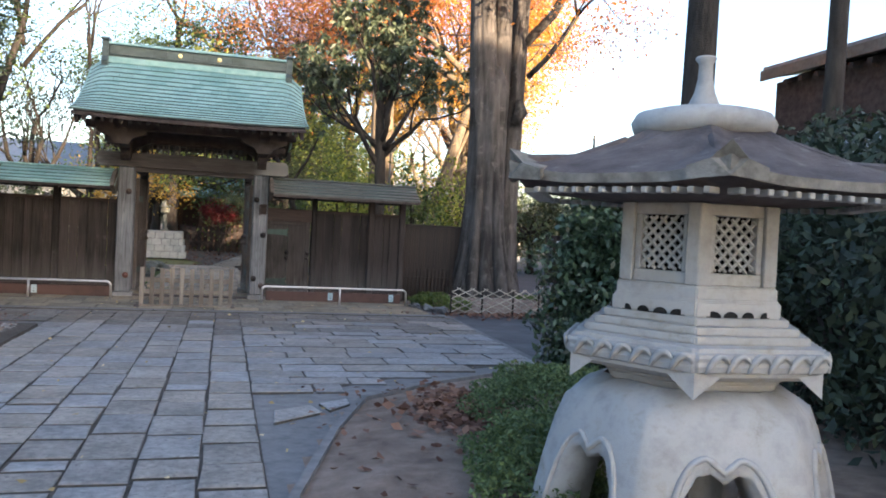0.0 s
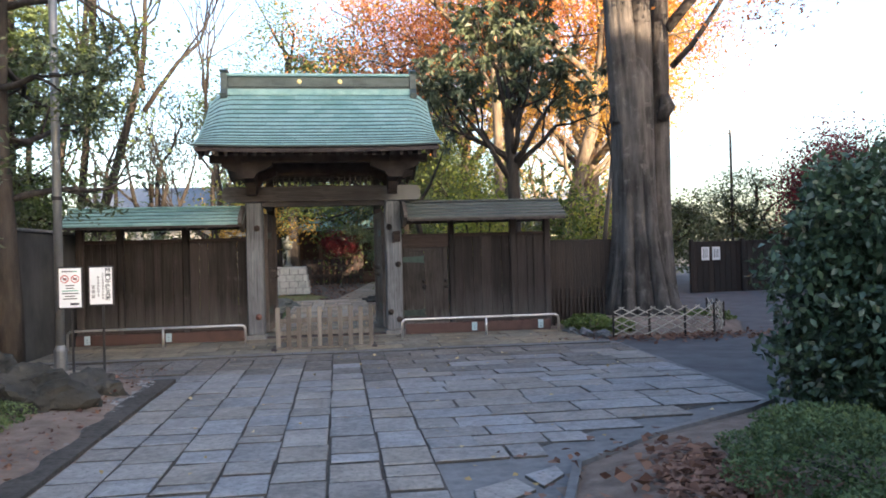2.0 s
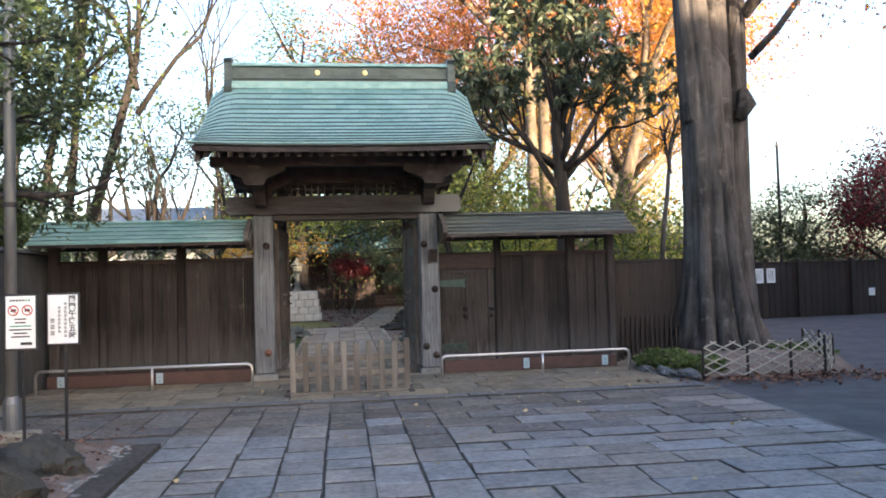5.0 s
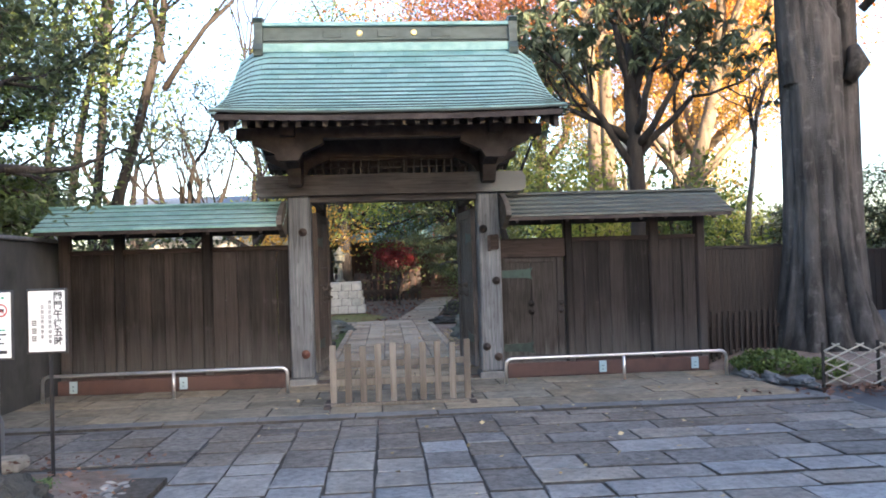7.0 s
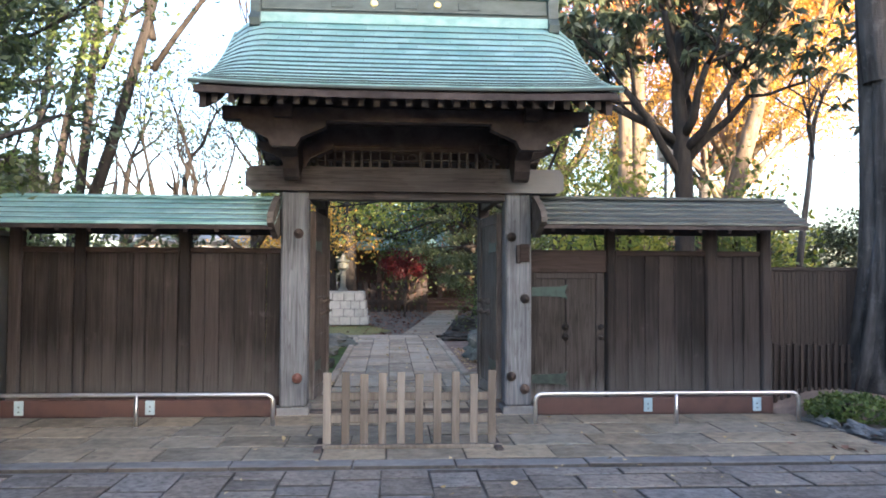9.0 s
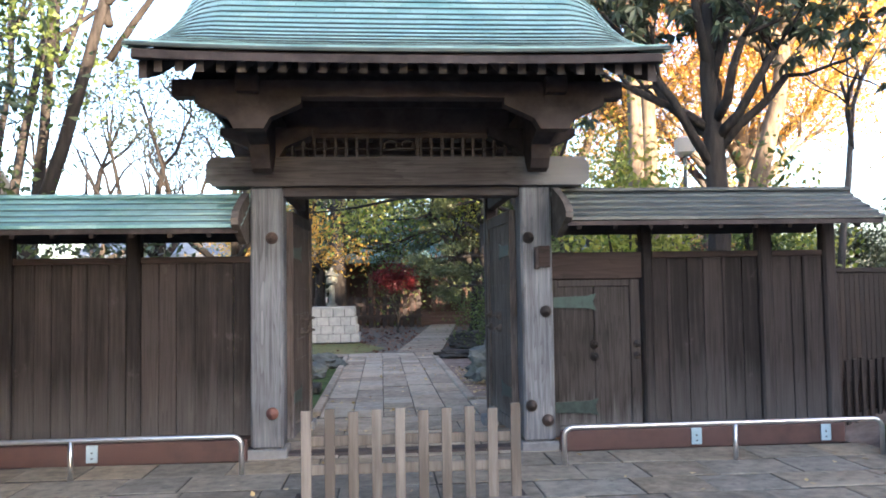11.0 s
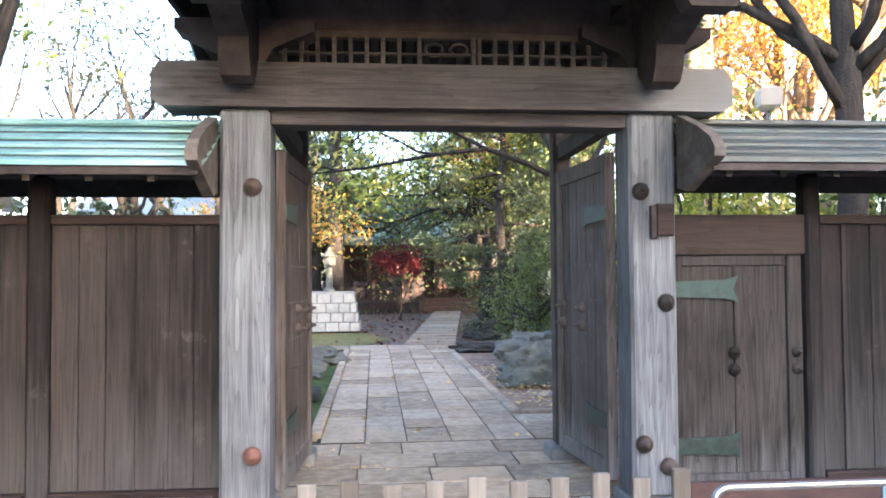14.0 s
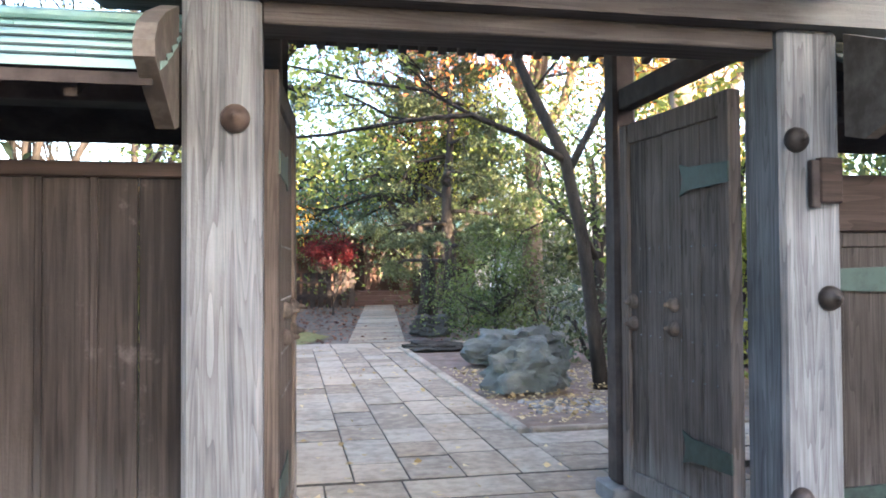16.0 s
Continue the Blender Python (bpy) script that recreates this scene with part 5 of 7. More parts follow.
# ---------- hedge, azaleas, ground plants ----------
def bush(name, label, blobs, leafmat, leaf, density, seed, category="bush", stem=True, flat=0.0, aspect=0.5, shell=0.35, group=""):
    rng = np.random.default_rng(seed)
    root = thing(name, label, category, group)
    root.location = (blobs[0][0][0], blobs[0][0][1], 0)
    off = np.array(root.location)
    pts = [cloud(rng, np.array(c) - off, s, int(density * (s[0] * s[1] + s[0] * s[2] + s[1] * s[2])), shell) for c, s in blobs]
    pts = np.concatenate(pts)
    pts = pts[pts[:, 2] > 0.02]
    quads_obj("foliage", leaves(rng, pts, leaf, aspect, flat), leafmat, root)
    bm = bmesh.new()
    for c, s in blobs:
        c = Vector(c) - Vector(off)
        for k in range(5):
            a = rng.uniform(0, 6.28)
            q = c + Vector((s[0] * 0.6 * math.cos(a), s[1] * 0.6 * math.sin(a), s[2] * 0.3))
            tube(bm, [(c.x * 0.9, c.y * 0.9, 0), (c + q) / 2 * 1.0, q], [0.03, 0.02, 0.008], 5)
    tagged(part("branchwork", bm, M_BARK_DARK, root), kind="stuff")
    return root


bush("hedge", "tall clipped evergreen hedge with glossy dark leaves", [((4.5, 7.95, 1.05), (1.12, 0.85, 1.22)), ((3.98, 7.6, 0.75), (0.55, 0.7, 0.85)), ((5.6, 7.9, 1.2), (1.3, 0.9, 1.2)), ((4.35, 7.9, 0.5), (1.0, 0.75, 0.6)), ((4.0, 7.8, 1.55), (0.52, 0.6, 0.62))], L_HEDGE, 0.085, 3600, 21, "hedge", shell=0.4)
bush("bush", "dense dark evergreen shrubs behind the lantern", [((5.2, 5.6, 1.2), (1.3, 1.2, 1.35)), ((5.0, 3.9, 1.1), (1.1, 1.2, 1.3)), ((5.4, 2.2, 1.2), (1.4, 1.2, 1.4)), ((7.2, 7.2, 1.6), (1.6, 1.4, 1.6))], L_HEDGE_SHADED, 0.1, 1500, 22, shell=0.4)
bush("azalea", "low clipped azalea mound with small green leaves", [((2.75, 5.9, 0.1), (0.75, 1.2, 0.3)), ((2.1, 4.6, 0.08), (0.6, 0.75, 0.28)), ((1.75, 3.9, 0.08), (0.42, 0.7, 0.3)), ((3.25, 7.05, 0.06), (0.55, 0.55, 0.22)), ((2.9, 4.9, 0.1), (0.6, 0.8, 0.25))], L_AZALEA, 0.035, 16000, 23, shell=0.3, flat=0.2)
bush("azalea", "low green shrub beside the dark rocks", [((-3.9, 8.9, 0.1), (0.75, 0.6, 0.36)), ((-3.3, 11.4, 0.02), (0.35, 0.25, 0.1))], L_AZALEA, 0.04, 9000, 24, shell=0.3, flat=0.2)
bush("ground_cover", "bright green ground plants in the tree bed", [((4.15, 15.55, 0.16), (0.45, 0.5, 0.14)), ((4.5, 15.0, 0.14), (0.3, 0.3, 0.12)), ((6.6, 16.0, 0.15), (0.5, 0.4, 0.14))], L_GREEN, 0.06, 6000, 25, "plant", flat=0.2)

# stone edging of the bed
for k, (x, y, sx, sy) in enumerate(((3.78, 15.5, 0.14, 0.28), (3.93, 15.05, 0.13, 0.26), (4.12, 14.68, 0.16, 0.22))):
    rock("edging_stone", "low rounded grey edging stone of the tree bed", (x, y, 0.02), (sx * 0.7, sy * 1.2, 0.08), M_CONC, 60 + k, "stone", "bed edging stones")

# bamboo trellis fence round the tree bed
bam = thing("bamboo_fence", "low split-bamboo lattice fence round the tree bed", "fence")
line = [(4.22, 14.42), (4.8, 14.3), (5.42, 14.28), (6.0, 14.4), (6.35, 14.75), (6.5, 15.3), (6.6, 15.9)]
def along(s):
    s = max(0, min(len(line) - 1.001, s))
    i = int(s)
    return Vector((*line[i], 0)).lerp(Vector((*line[i + 1], 0)), s - i)
for k in range(7):
    p = along(k)
    bm = bmesh.new()
    tube(bm, [p + Vector((0, 0.02, -0.02)), p + Vector((0, 0.02, 0.51 + 0.02 * (k % 2)))], [0.02, 0.018], 7)
    part("post", bm, M_BARK_DARK, bam)
for s in (-1, 1):
    for k in range(-4, 18):
        z0, z1 = 0.04, 0.5
        a, b = k * 0.44, k * 0.44 + s * 1.6
        t0, t1 = 0.0, 1.0
        lo, hi = 0, 6
        if min(a, b) < lo or max(a, b) > hi:
            f = [(v - a) / (b - a) for v in (lo, hi)]
            t0, t1 = max(0, min(f)), min(1, max(f))
        if t1 - t0 < 0.12:
            continue
        bm = bmesh.new()
        pts = [along(a + (b - a) * (t0 + (t1 - t0) * i / 3)) + Vector((0, -0.012 * s, z0 + (z1 - z0) * (t0 + (t1 - t0) * i / 3))) for i in range(4)]
        tube(bm, pts, [0.0105] * 4, 5)
        part("bamboo_strip", bm, M_BAMBOO, bam)


# ---------- the old tree beside the gate ----------
def old_tree():
    root = thing("old_tree", "huge old tree with fluted grey twin trunk and orange leaves", "tree")
    root.location = (5.76, 16.9, 0)
    rng = np.random.default_rng(77)
    bm = bmesh.new()
    def fluted(cx, cy, lean, radii, zs, lobes, phase):
        rings, n = [], 56
        for r, z in zip(radii, zs):
            ring = []
            for k in range(n):
                a = 2 * math.pi * k / n
                flare = max(0, 1 - z / 2.2)
                fold = abs(math.sin(0.5 * lobes * a + phase + 0.1 * z)) ** 0.6
                rr = r * (0.86 + (0.2 + 0.14 * flare) * fold + 0.03 * math.cos(17 * a + z) + 0.07 * noise.noise(Vector((math.cos(a) * 1.5, math.sin(a) * 1.5, z * 0.6 + phase))))
                ring.append(bm.verts.new((cx + lean[0] * z + rr * math.cos(a), cy + lean[1] * z + rr * math.sin(a), z)))
            rings.append(ring)
        for a, b in zip(rings, rings[1:]):
            for k in range(n):
                bm.faces.new((a[k], a[(k + 1) % n], b[(k + 1) % n], b[k]))
        bm.faces.new(rings[-1])
    zs = [-0.05, 0.15, 0.4, 0.7, 1.0, 1.4, 1.9, 2.5, 3.1, 3.7, 4.3, 4.9, 5.3]
    fluted(-0.16, 0, (0.0, 0.0), [0.76, 0.66, 0.58, 0.53, 0.49, 0.46, 0.43, 0.41, 0.4, 0.4, 0.41, 0.4, 0.2], zs, 7, 0.6)
    high = [4.0, 4.6, 5.2, 6.0, 7.0, 8.2, 9.6]
    fluted(-0.08, -0.05, (-0.055, 0.0), [0.3, 0.32, 0.31, 0.29, 0.27, 0.24, 0.2], high, 4, 0.3)
    fluted(0.02, 0.08, (0.005, 0.01), [0.24, 0.26, 0.26, 0.25, 0.24, 0.22, 0.19], high, 4, 1.1)
    fluted(0.38, 0.32, (0.035, 0.01), [0.5, 0.42, 0.35, 0.31, 0.28, 0.26, 0.24, 0.22, 0.21, 0.2, 0.19, 0.18, 0.17], [z * 1.7 for z in zs], 4, 2.0)
    # buttress folds that run up into the trunk
    for a, ln, top in ((3.5, 0.75, 2.2), (4.05, 0.8, 3.4), (4.5, 0.86, 2.6), (5.0, 0.9, 3.8), (5.5, 0.92, 2.4), (5.95, 0.8, 2.0), (0.4, 0.8, 1.6), (2.4, 0.7, 1.6)):
        c, q = math.cos(a), math.sin(a)
        tube(bm, [(c * ln - 0.1, q * ln, -0.02), (c * ln * 0.82 - 0.12, q * ln * 0.82, 0.3), (c * 0.5 - 0.14, q * 0.46, 0.4 * top), (c * 0.39 - 0.16, q * 0.38, 0.7 * top), (c * 0.31 - 0.16, q * 0.31, top)], [0.15, 0.15, 0.12, 0.1, 0.06], 9)
    tube(bm, [(0.5, 0.12, 4.1), (0.6, 0.0, 4.35), (0.58, 0.1, 4.6)], [0.1, 0.16, 0.09], 8)
    tips = []
    for p, d, ln, r in (((0.75, 0.3, 6.0), (0.75, -0.2, 0.55), 2.6, 0.12), ((0.8, 0.3, 7.4), (0.9, 0.2, 0.5), 2.8, 0.14), ((0.0, -0.2, 7.0), (-0.5, -0.5, 0.7), 2.6, 0.15), ((-0.3, 0.0, 8.4), (-0.6, 0.3, 0.8), 3.0, 0.2), ((-0.1, 0.1, 9.2), (0.1, 0.1, 1.0), 3.0, 0.24), ((0.9, 0.3, 9.2), (0.4, 0.4, 1.0), 3.0, 0.17), ((0.8, 0.2, 5.2), (0.6, -0.4, 0.6), 1.8, 0.07), ((0.9, 0.4, 8.2), (0.8, 0.9, 0.4), 3.0, 0.13)):
        grow(rng, bm, tips, p, d, ln, r, 4, 0.55, 0.08, 0.15, (2, 3), 0.72, 7)
    part("trunk", bm, M_BARK, root, "fluted grey bark", True)
    t = np.array(tips)
    n = 26000
    c = t[rng.integers(0, len(t), n)] + rng.normal(size=(n, 3)) * np.array([0.45, 0.45, 0.28])
    quads_obj("crown", leaves(rng, c, 0.085, 0.55, 0.2), L_ORANGE, root)


old_tree()

# ---------- trees behind the wall ----------
def broadleaf(base, seed):
    root = thing("evergreen_tree", "dark broad-leaved evergreen tree with large drooping leaves", "tree")
    root.location = (*base, 0)
    rng = np.random.default_rng(seed)
    bm, tips = bmesh.new(), []
    tube(bm, [(0, 0, 0), (-0.03, 0.05, 1.2), (0.0, 0.0, 2.4), (-0.04, 0, 3.3), (-0.1, 0, 4.3), (-0.05, 0.05, 5.2)], [0.2, 0.15, 0.135, 0.13, 0.1, 0.06], 10)
    for a, e, z, ln in ((0.1, 0.9, 3.2, 1.5), (0.9, 1.2, 3.5, 1.2), (2.2, 1.0, 3.4, 1.2), (3.1, 0.75, 3.0, 1.6), (3.7, 1.0, 3.5, 1.2), (4.5, 0.9, 3.6, 1.2), (5.4, 1.0, 3.4, 1.3), (0.4, 1.6, 4.2, 1.3), (3.4, 1.5, 4.2, 1.3), (5.0, 1.7, 4.6, 1.2), (1.8, 1.8, 4.8, 1.2)):
        grow(rng, bm, tips, (-0.04, 0, z), (math.cos(a), math.sin(a), e), ln, 0.07, 3, 0.55, 0.2, 0.15, (2, 3), 0.7, 6)
    part("trunk", bm, M_BARK_DARK, root, smooth=True)
    t = np.array(tips)
    cl = t[rng.integers(0, len(t), 430)] + rng.normal(size=(430, 3)) * 0.26
    # rosettes of long leaves
    c = np.repeat(cl, 14, axis=0)
    n = len(c)
    d = rng.normal(size=(n, 3)); d[:, 2] = d[:, 2] * 0.6 - 0.35
    d /= np.linalg.norm(d, axis=1)[:, None]
    s = rng.normal(size=(n, 3)); s -= d * np.sum(s * d, axis=1)[:, None]; s /= np.linalg.norm(s, axis=1)[:, None]
    L = rng.uniform(0.12, 0.25, n)[:, None]
    q = np.stack([c, c + d * L * 0.55 + s * 0.034, c + d * L + np.array([0, 0, -0.05]), c + d * L * 0.55 - s * 0.034], axis=1)
    quads_obj("crown", q, L_BROAD, root)


broadleaf((3.55, 18.7), 51)
# orange and yellow woodland behind
W = "autumn trees behind the wall"
tree("autumn_tree", "tall autumn tree with orange leaves lit by low sun", (8.6, 28.5), 13, 0.3, M_BARK_PALE, L_YELLOW, 101, 0.4, 4, 0.12, 18000, 0.6, group=W)
tree("autumn_tree", "tall autumn tree with orange leaves lit by low sun", (6.2, 31), 15, 0.33, M_BARK_PALE, L_ORANGE, 102, 0.42, 4, 0.13, 18000, 0.65, group=W)
tree("autumn_tree", "yellow autumn tree lit by low sun", (7.6, 26.5), 8, 0.16, M_BARK_PALE, L_YELLOW, 103, 0.45, 4, 0.09, 13000, 0.5, group=W)
tree("autumn_tree", "tall autumn tree with rust-coloured leaves", (5.0, 34), 15, 0.32, M_BARK_PALE, L_RUST, 104, 0.4, 4, 0.13, 12000, 0.65, group=W)
tree("autumn_tree", "tall autumn tree with rust-coloured leaves", (10.0, 34), 14, 0.3, M_BARK, L_RUST, 105, 0.4, 4, 0.14, 8000, 0.65, group=W)
tree("autumn_tree", "tall autumn tree with a pale sunlit trunk", (4.4, 24.6), 13, 0.2, M_BARK_PALE, L_YELLOW, 106, 0.62, 4, 0.10, 9000, 0.5, group=W)
tree("autumn_tree", "tall autumn tree with a pale sunlit trunk", (5.0, 25.4), 14, 0.22, M_BARK_PALE, L_ORANGE, 109, 0.62, 4, 0.10, 9000, 0.5, group=W)
tree("autumn_tree", "tall autumn tree leaning aside, sunlit from behind", (5.75, 23.6), 12, 0.24, M_BARK_PALE, L_ORANGE, 110, 0.55, 4, 0.10, 9000, 0.5, lean=(1.6, 0.3), group=W)
tree("slender_tree", "slender crooked young tree with a few yellow leaves", (5.95, 20.4), 6.5, 0.075, M_BARK, L_YELLOW, 114, 0.6, 3, 0.07, 1200, 0.4, lean=(0.5, 0.0), limbs=3, spread=0.5)
tree("autumn_tree", "yellow autumn tree lit by low sun", (9.6, 39), 10, 0.2, M_BARK_PALE, L_YELLOW, 107, 0.3, 4, 0.15, 7000, 0.6, group=W)
tree("autumn_tree", "tall autumn tree with orange leaves lit by low sun", (4.2, 42), 17, 0.34, M_BARK, L_RUST, 108, 0.42, 4, 0.15, 9000, 0.7, group=W)
for k, (x, y, r, mat, lab) in enumerate(((3.2, 21.2, 1.3, L_LIME, "bright yellow-green shrub behind the fence wall"), (4.9, 20.6, 1.0, L_GREEN, "green shrub behind the fence wall"), (6.4, 22.5, 1.2, L_LIME, "bright yellow-green shrub behind the fence wall"), (3.6, 22.4, 1.0, L_LIME, "bright yellow-green shrub behind the fence wall"))):
    bush("shrub", lab, [((x, y, 2.3), (r, r, 1.4)), ((x + 0.5, y, 1.3), (r * 0.8, r * 0.8, 1.2))], mat, 0.13, 260, 200 + k, group="shrubs behind the wall", shell=0.8)
# dark conifer with a spreading top behind the gate
tree("conifer", "tall dark spreading conifer behind the gate", (-2.3, 37.5), 13.5, 0.3, M_BARK_DARK, L_GREEN, 111, 0.6, 5, 0.13, 20000, 0.55, flat=0.4, spread=0.95, up=0.0, limbs=6)
tree("conifer", "tall dark conifer behind the gate", (-4.0, 45), 11.0, 0.3, M_BARK_DARK, L_GREY, 112, 0.6, 4, 0.17, 7000, 0.5, flat=0.4, spread=0.9, up=0.0, limbs=6)

# pruned pale trees, mostly bare
G = "pruned trees behind the fence"
for k, (x, y, h) in enumerate(((-6.0, 28, 7.4), (-4.6, 30, 7.2), (-8.2, 30, 8.0), (-3.4, 33, 6.6))):
    tree("pruned_tree", "heavily pruned tree with sparse grey-green tufts", (x, y), h, 0.2, M_BARK_DARK, L_GREY, 120 + k, 0.35, 5, 0.10, 1700, 0.2, spread=0.5, up=0.25, group=G, shrink=0.68)
for k, (x, y, h, ln) in enumerate(((-7.5, 24, 14, 0.8), (-9.2, 26, 15, 1.6), (-5.0, 36, 15, -0.6), (-11, 30, 16, 0.7), (-6.4, 20.5, 11, 1.8))):
    tree("bare_tree", "tall thin bare tree with few leaves", (x, y), h, 0.13, M_BARK_DARK, L_RUST, 130 + k, 0.55, 4, 0.1, 250, 0.5, spread=0.35, up=0.35, limbs=3, lean=(ln, 0), group="bare trees")
# dark evergreens over the grey wall
E = "evergreens over the grey wall"
tree("evergreen_tree", "dark layered evergreen leaning over the grey wall", (-7.9, 15.0), 7.6, 0.22, M_BARK_DARK, L_DARK, 141, 0.45, 5, 0.09, 18000, 0.33, flat=0.5, spread=0.8, up=0.16, limbs=6, group=E)
tree("evergreen_tree", "dark layered evergreen leaning over the grey wall", (-8.6, 18.0), 8.5, 0.25, M_BARK_DARK, L_GREEN, 142, 0.35, 5, 0.10, 16000, 0.4, flat=0.5, spread=0.9, up=0.05, limbs=6, group=E)
tree("evergreen_tree", "sunlit green tree beyond the wall", (-9.8, 21.0), 9, 0.25, M_BARK_DARK, L_GREEN, 143, 0.4, 4, 0.13, 9000, 0.45, spread=0.6, limbs=5, group=E)
tree("evergreen_tree", "dark layered evergreen leaning over the grey wall", (-8.6, 8.5), 8.0, 0.24, M_BARK_DARK, L_DARK, 144, 0.4, 5, 0.10, 12000, 0.4, flat=0.4, spread=0.9, limbs=6, group=E)
def layered_pine(label, base, height, radius, first, reach, leafmat, seed, count, bark):
    """A trunk with level limbs from first upward, each carrying flat pads of needles."""
    root = thing("pine", label, "tree")
    root.location = (*base, 0)
    rng = np.random.default_rng(seed)
    bm, tips = bmesh.new(), []
    pts = [(0.06 * math.sin(k * 1.3), 0.05 * math.cos(k * 1.7), height * k / 9) for k in range(10)]
    tube(bm, pts, [radius * (1.25 if k == 0 else 1 - 0.085 * k) for k in range(10)], 10)
    z, k = first, 0
    while z < height:
        a = k * 2.4 + rng.uniform(-0.4, 0.4)
        r = reach * (1.0 - 0.45 * (z - first) / (height - first)) * rng.uniform(0.75, 1.1)
        grow(rng, bm, tips, (0, 0, z), (math.cos(a), math.sin(a), rng.uniform(-0.05, 0.25)), r * 0.55, radius * 0.34, 3, 0.5, -0.02, 0.16, (2, 3), 0.62, 5)
        z += rng.uniform(0.22, 0.4)
        k += 1
    part("trunk", bm, bark, root, smooth=True)
    t = np.array(tips)
    c = t[rng.integers(0, len(t), count)] + rng.normal(size=(count, 3)) * np.array([0.2, 0.2, 0.06])
    quads_obj("crown", leaves(rng, c, 0.1, 0.35, 0.25), leafmat, root)


layered_pine("dark pine with level pads rising beside the grey wall", (-4.62, 12.5), 8.5, 0.16, 2.3, 2.0, L_DARK, 181, 16000, M_BARK_DARK)
layered_pine("green layered pine with sunlit upper branches", (-6.7, 18.2), 9.0, 0.17, 2.3, 1.5, L_AZALEA, 182, 20000, M_BARK_DARK)
bush("shrub", "dark green shrubs along the top of the wall", [((-6.4, 16.5, 1.9), (0.9, 1.2, 1.0)), ((-6.2, 13.0, 1.9), (0.7, 1.3, 0.8)), ((-6.6, 19.5, 2.0), (1.6, 1.4, 1.3)), ((-4.5, 20.5, 1.6), (1.4, 1.2, 1.0))], L_DARK, 0.12, 420, 210, group="shrubs behind the wall", shell=0.8)

bush("evergreen_tree", "dense rounded evergreen tree beyond the grey wall", [((-8.4, 19.0, 3.0), (1.5, 1.4, 1.7)), ((-8.0, 19.2, 5.2), (1.35, 1.3, 1.6)), ((-8.7, 19.5, 7.3), (1.3, 1.2, 1.5)), ((-9.6, 19.0, 5.0), (1.3, 1.2, 2.0)), ((-7.0, 18.6, 2.6), (1.0, 1.0, 0.9))], L_GREEN, 0.12, 1000, 211, "tree", shell=0.75)
bush("evergreen_tree", "dark evergreen tree over the grey wall", [((-6.5, 13.6, 2.9), (0.75, 1.0, 0.8)), ((-6.7, 14.0, 4.2), (0.95, 1.0, 0.6)), ((-6.4, 13.4, 5.3), (0.9, 1.0, 0.5)), ((-7.0, 14.0, 6.5), (1.1, 1.0, 0.7)), ((-7.6, 13.6, 4.8), (1.0, 1.0, 1.6))], L_DARK, 0.09, 1000, 212, "tree", shell=0.8)

# ---------- inside the gate ----------
sheet("lawn", [(-7, 28.9), (-1.3, 28.9), (-0.7, 30.6), (-1.4, 33), (-7, 33)], -0.02, M_GRASS, "short dry grass round the stone monument")
sheet("moss_bed", [(-4.8, 19.2), (-1.72, 19.2), (-1.5, 22), (-1.42, 27.6), (-4.8, 27.8)], -0.03, M_MOSS, "dark mossy garden bed beside the path")
sheet("garden_soil", [(0.52, 20.0), (6, 20.0), (6, 27.8), (0.52, 27.8)], -0.03, M_SOIL, "brown soil garden bed beside the path")
for x, y0, y1 in ((-1.62, 18.9, 27.6), (0.44, 19.95, 27.7)):
    for k in range(6):
        a, b = y0 + (y1 - y0) * k / 6, y0 + (y1 - y0) * (k + 1) / 6
        tagged(box("kerb", x - 0.06, x + 0.06, a + 0.01, b - 0.01, -0.05, 0.035, M_SLAB, bevel=0.015), "narrow pale stone kerb of the garden path", "kerb", "garden kerbs", "structure")
tagged(box("kerb", 0.5, 2.8, 19.88, 20.0, -0.05, 0.035, M_SLAB, bevel=0.015), "narrow pale stone kerb of the garden path", "kerb", "garden kerbs", "structure")
rock("rock", "large pale grey garden boulder beside the path", (1.15, 22.2, 0.16), (0.5, 0.42, 0.36), M_ROCK, 78, group="garden rocks")
rock("rock", "large grey-green garden boulder beside the path", (1.75, 24.8, 0.18), (0.7, 0.5, 0.42), M_ROCK, 72, group="garden rocks")
rock("rock", "low flat mossy stone at the path edge", (0.95, 27.2, 0.02), (0.6, 0.35, 0.14), M_ROCK_DARK, 73, group="garden rocks")
rock("rock", "low flat mossy stone at the path edge", (-2.0, 25.6, 0.04), (0.5, 0.7, 0.22), M_ROCK, 74, group="garden rocks")
rock("rock", "low flat mossy stone at the path edge", (-2.3, 23.6, 0.04), (0.42, 0.5, 0.18), M_ROCK, 75, group="garden rocks")
rock("rock", "squared grey stone under the trees", (1.55, 30.5, 0.1), (0.5, 0.35, 0.32), M_ROCK_DARK, 76, group="garden rocks")
pebbles("pebbles", "pale gravel in the garden bed", ((0.9, 2.4), (20.8, 21.6), -0.03), 200, (0.02, 0.06), 18)
tagged(box("stone_slab", -2.15, -1.75, 21.1, 21.7, -0.03, 0.09, M_ROCK_DARK, bevel=0.02), "dark flat stone slab on the moss", "stone slab")
st = thing("guide_post", "thin dark stand with a pale slanted top board", "stand")
box("stake", -2.06, -2.02, 21.3, 21.34, 0.08, 0.85, M_BLACK, st)
box("top_board", -2.16, -1.9, 21.2, 21.42, 0.85, 0.89, M_FENCE, st, "pale wooden top board")

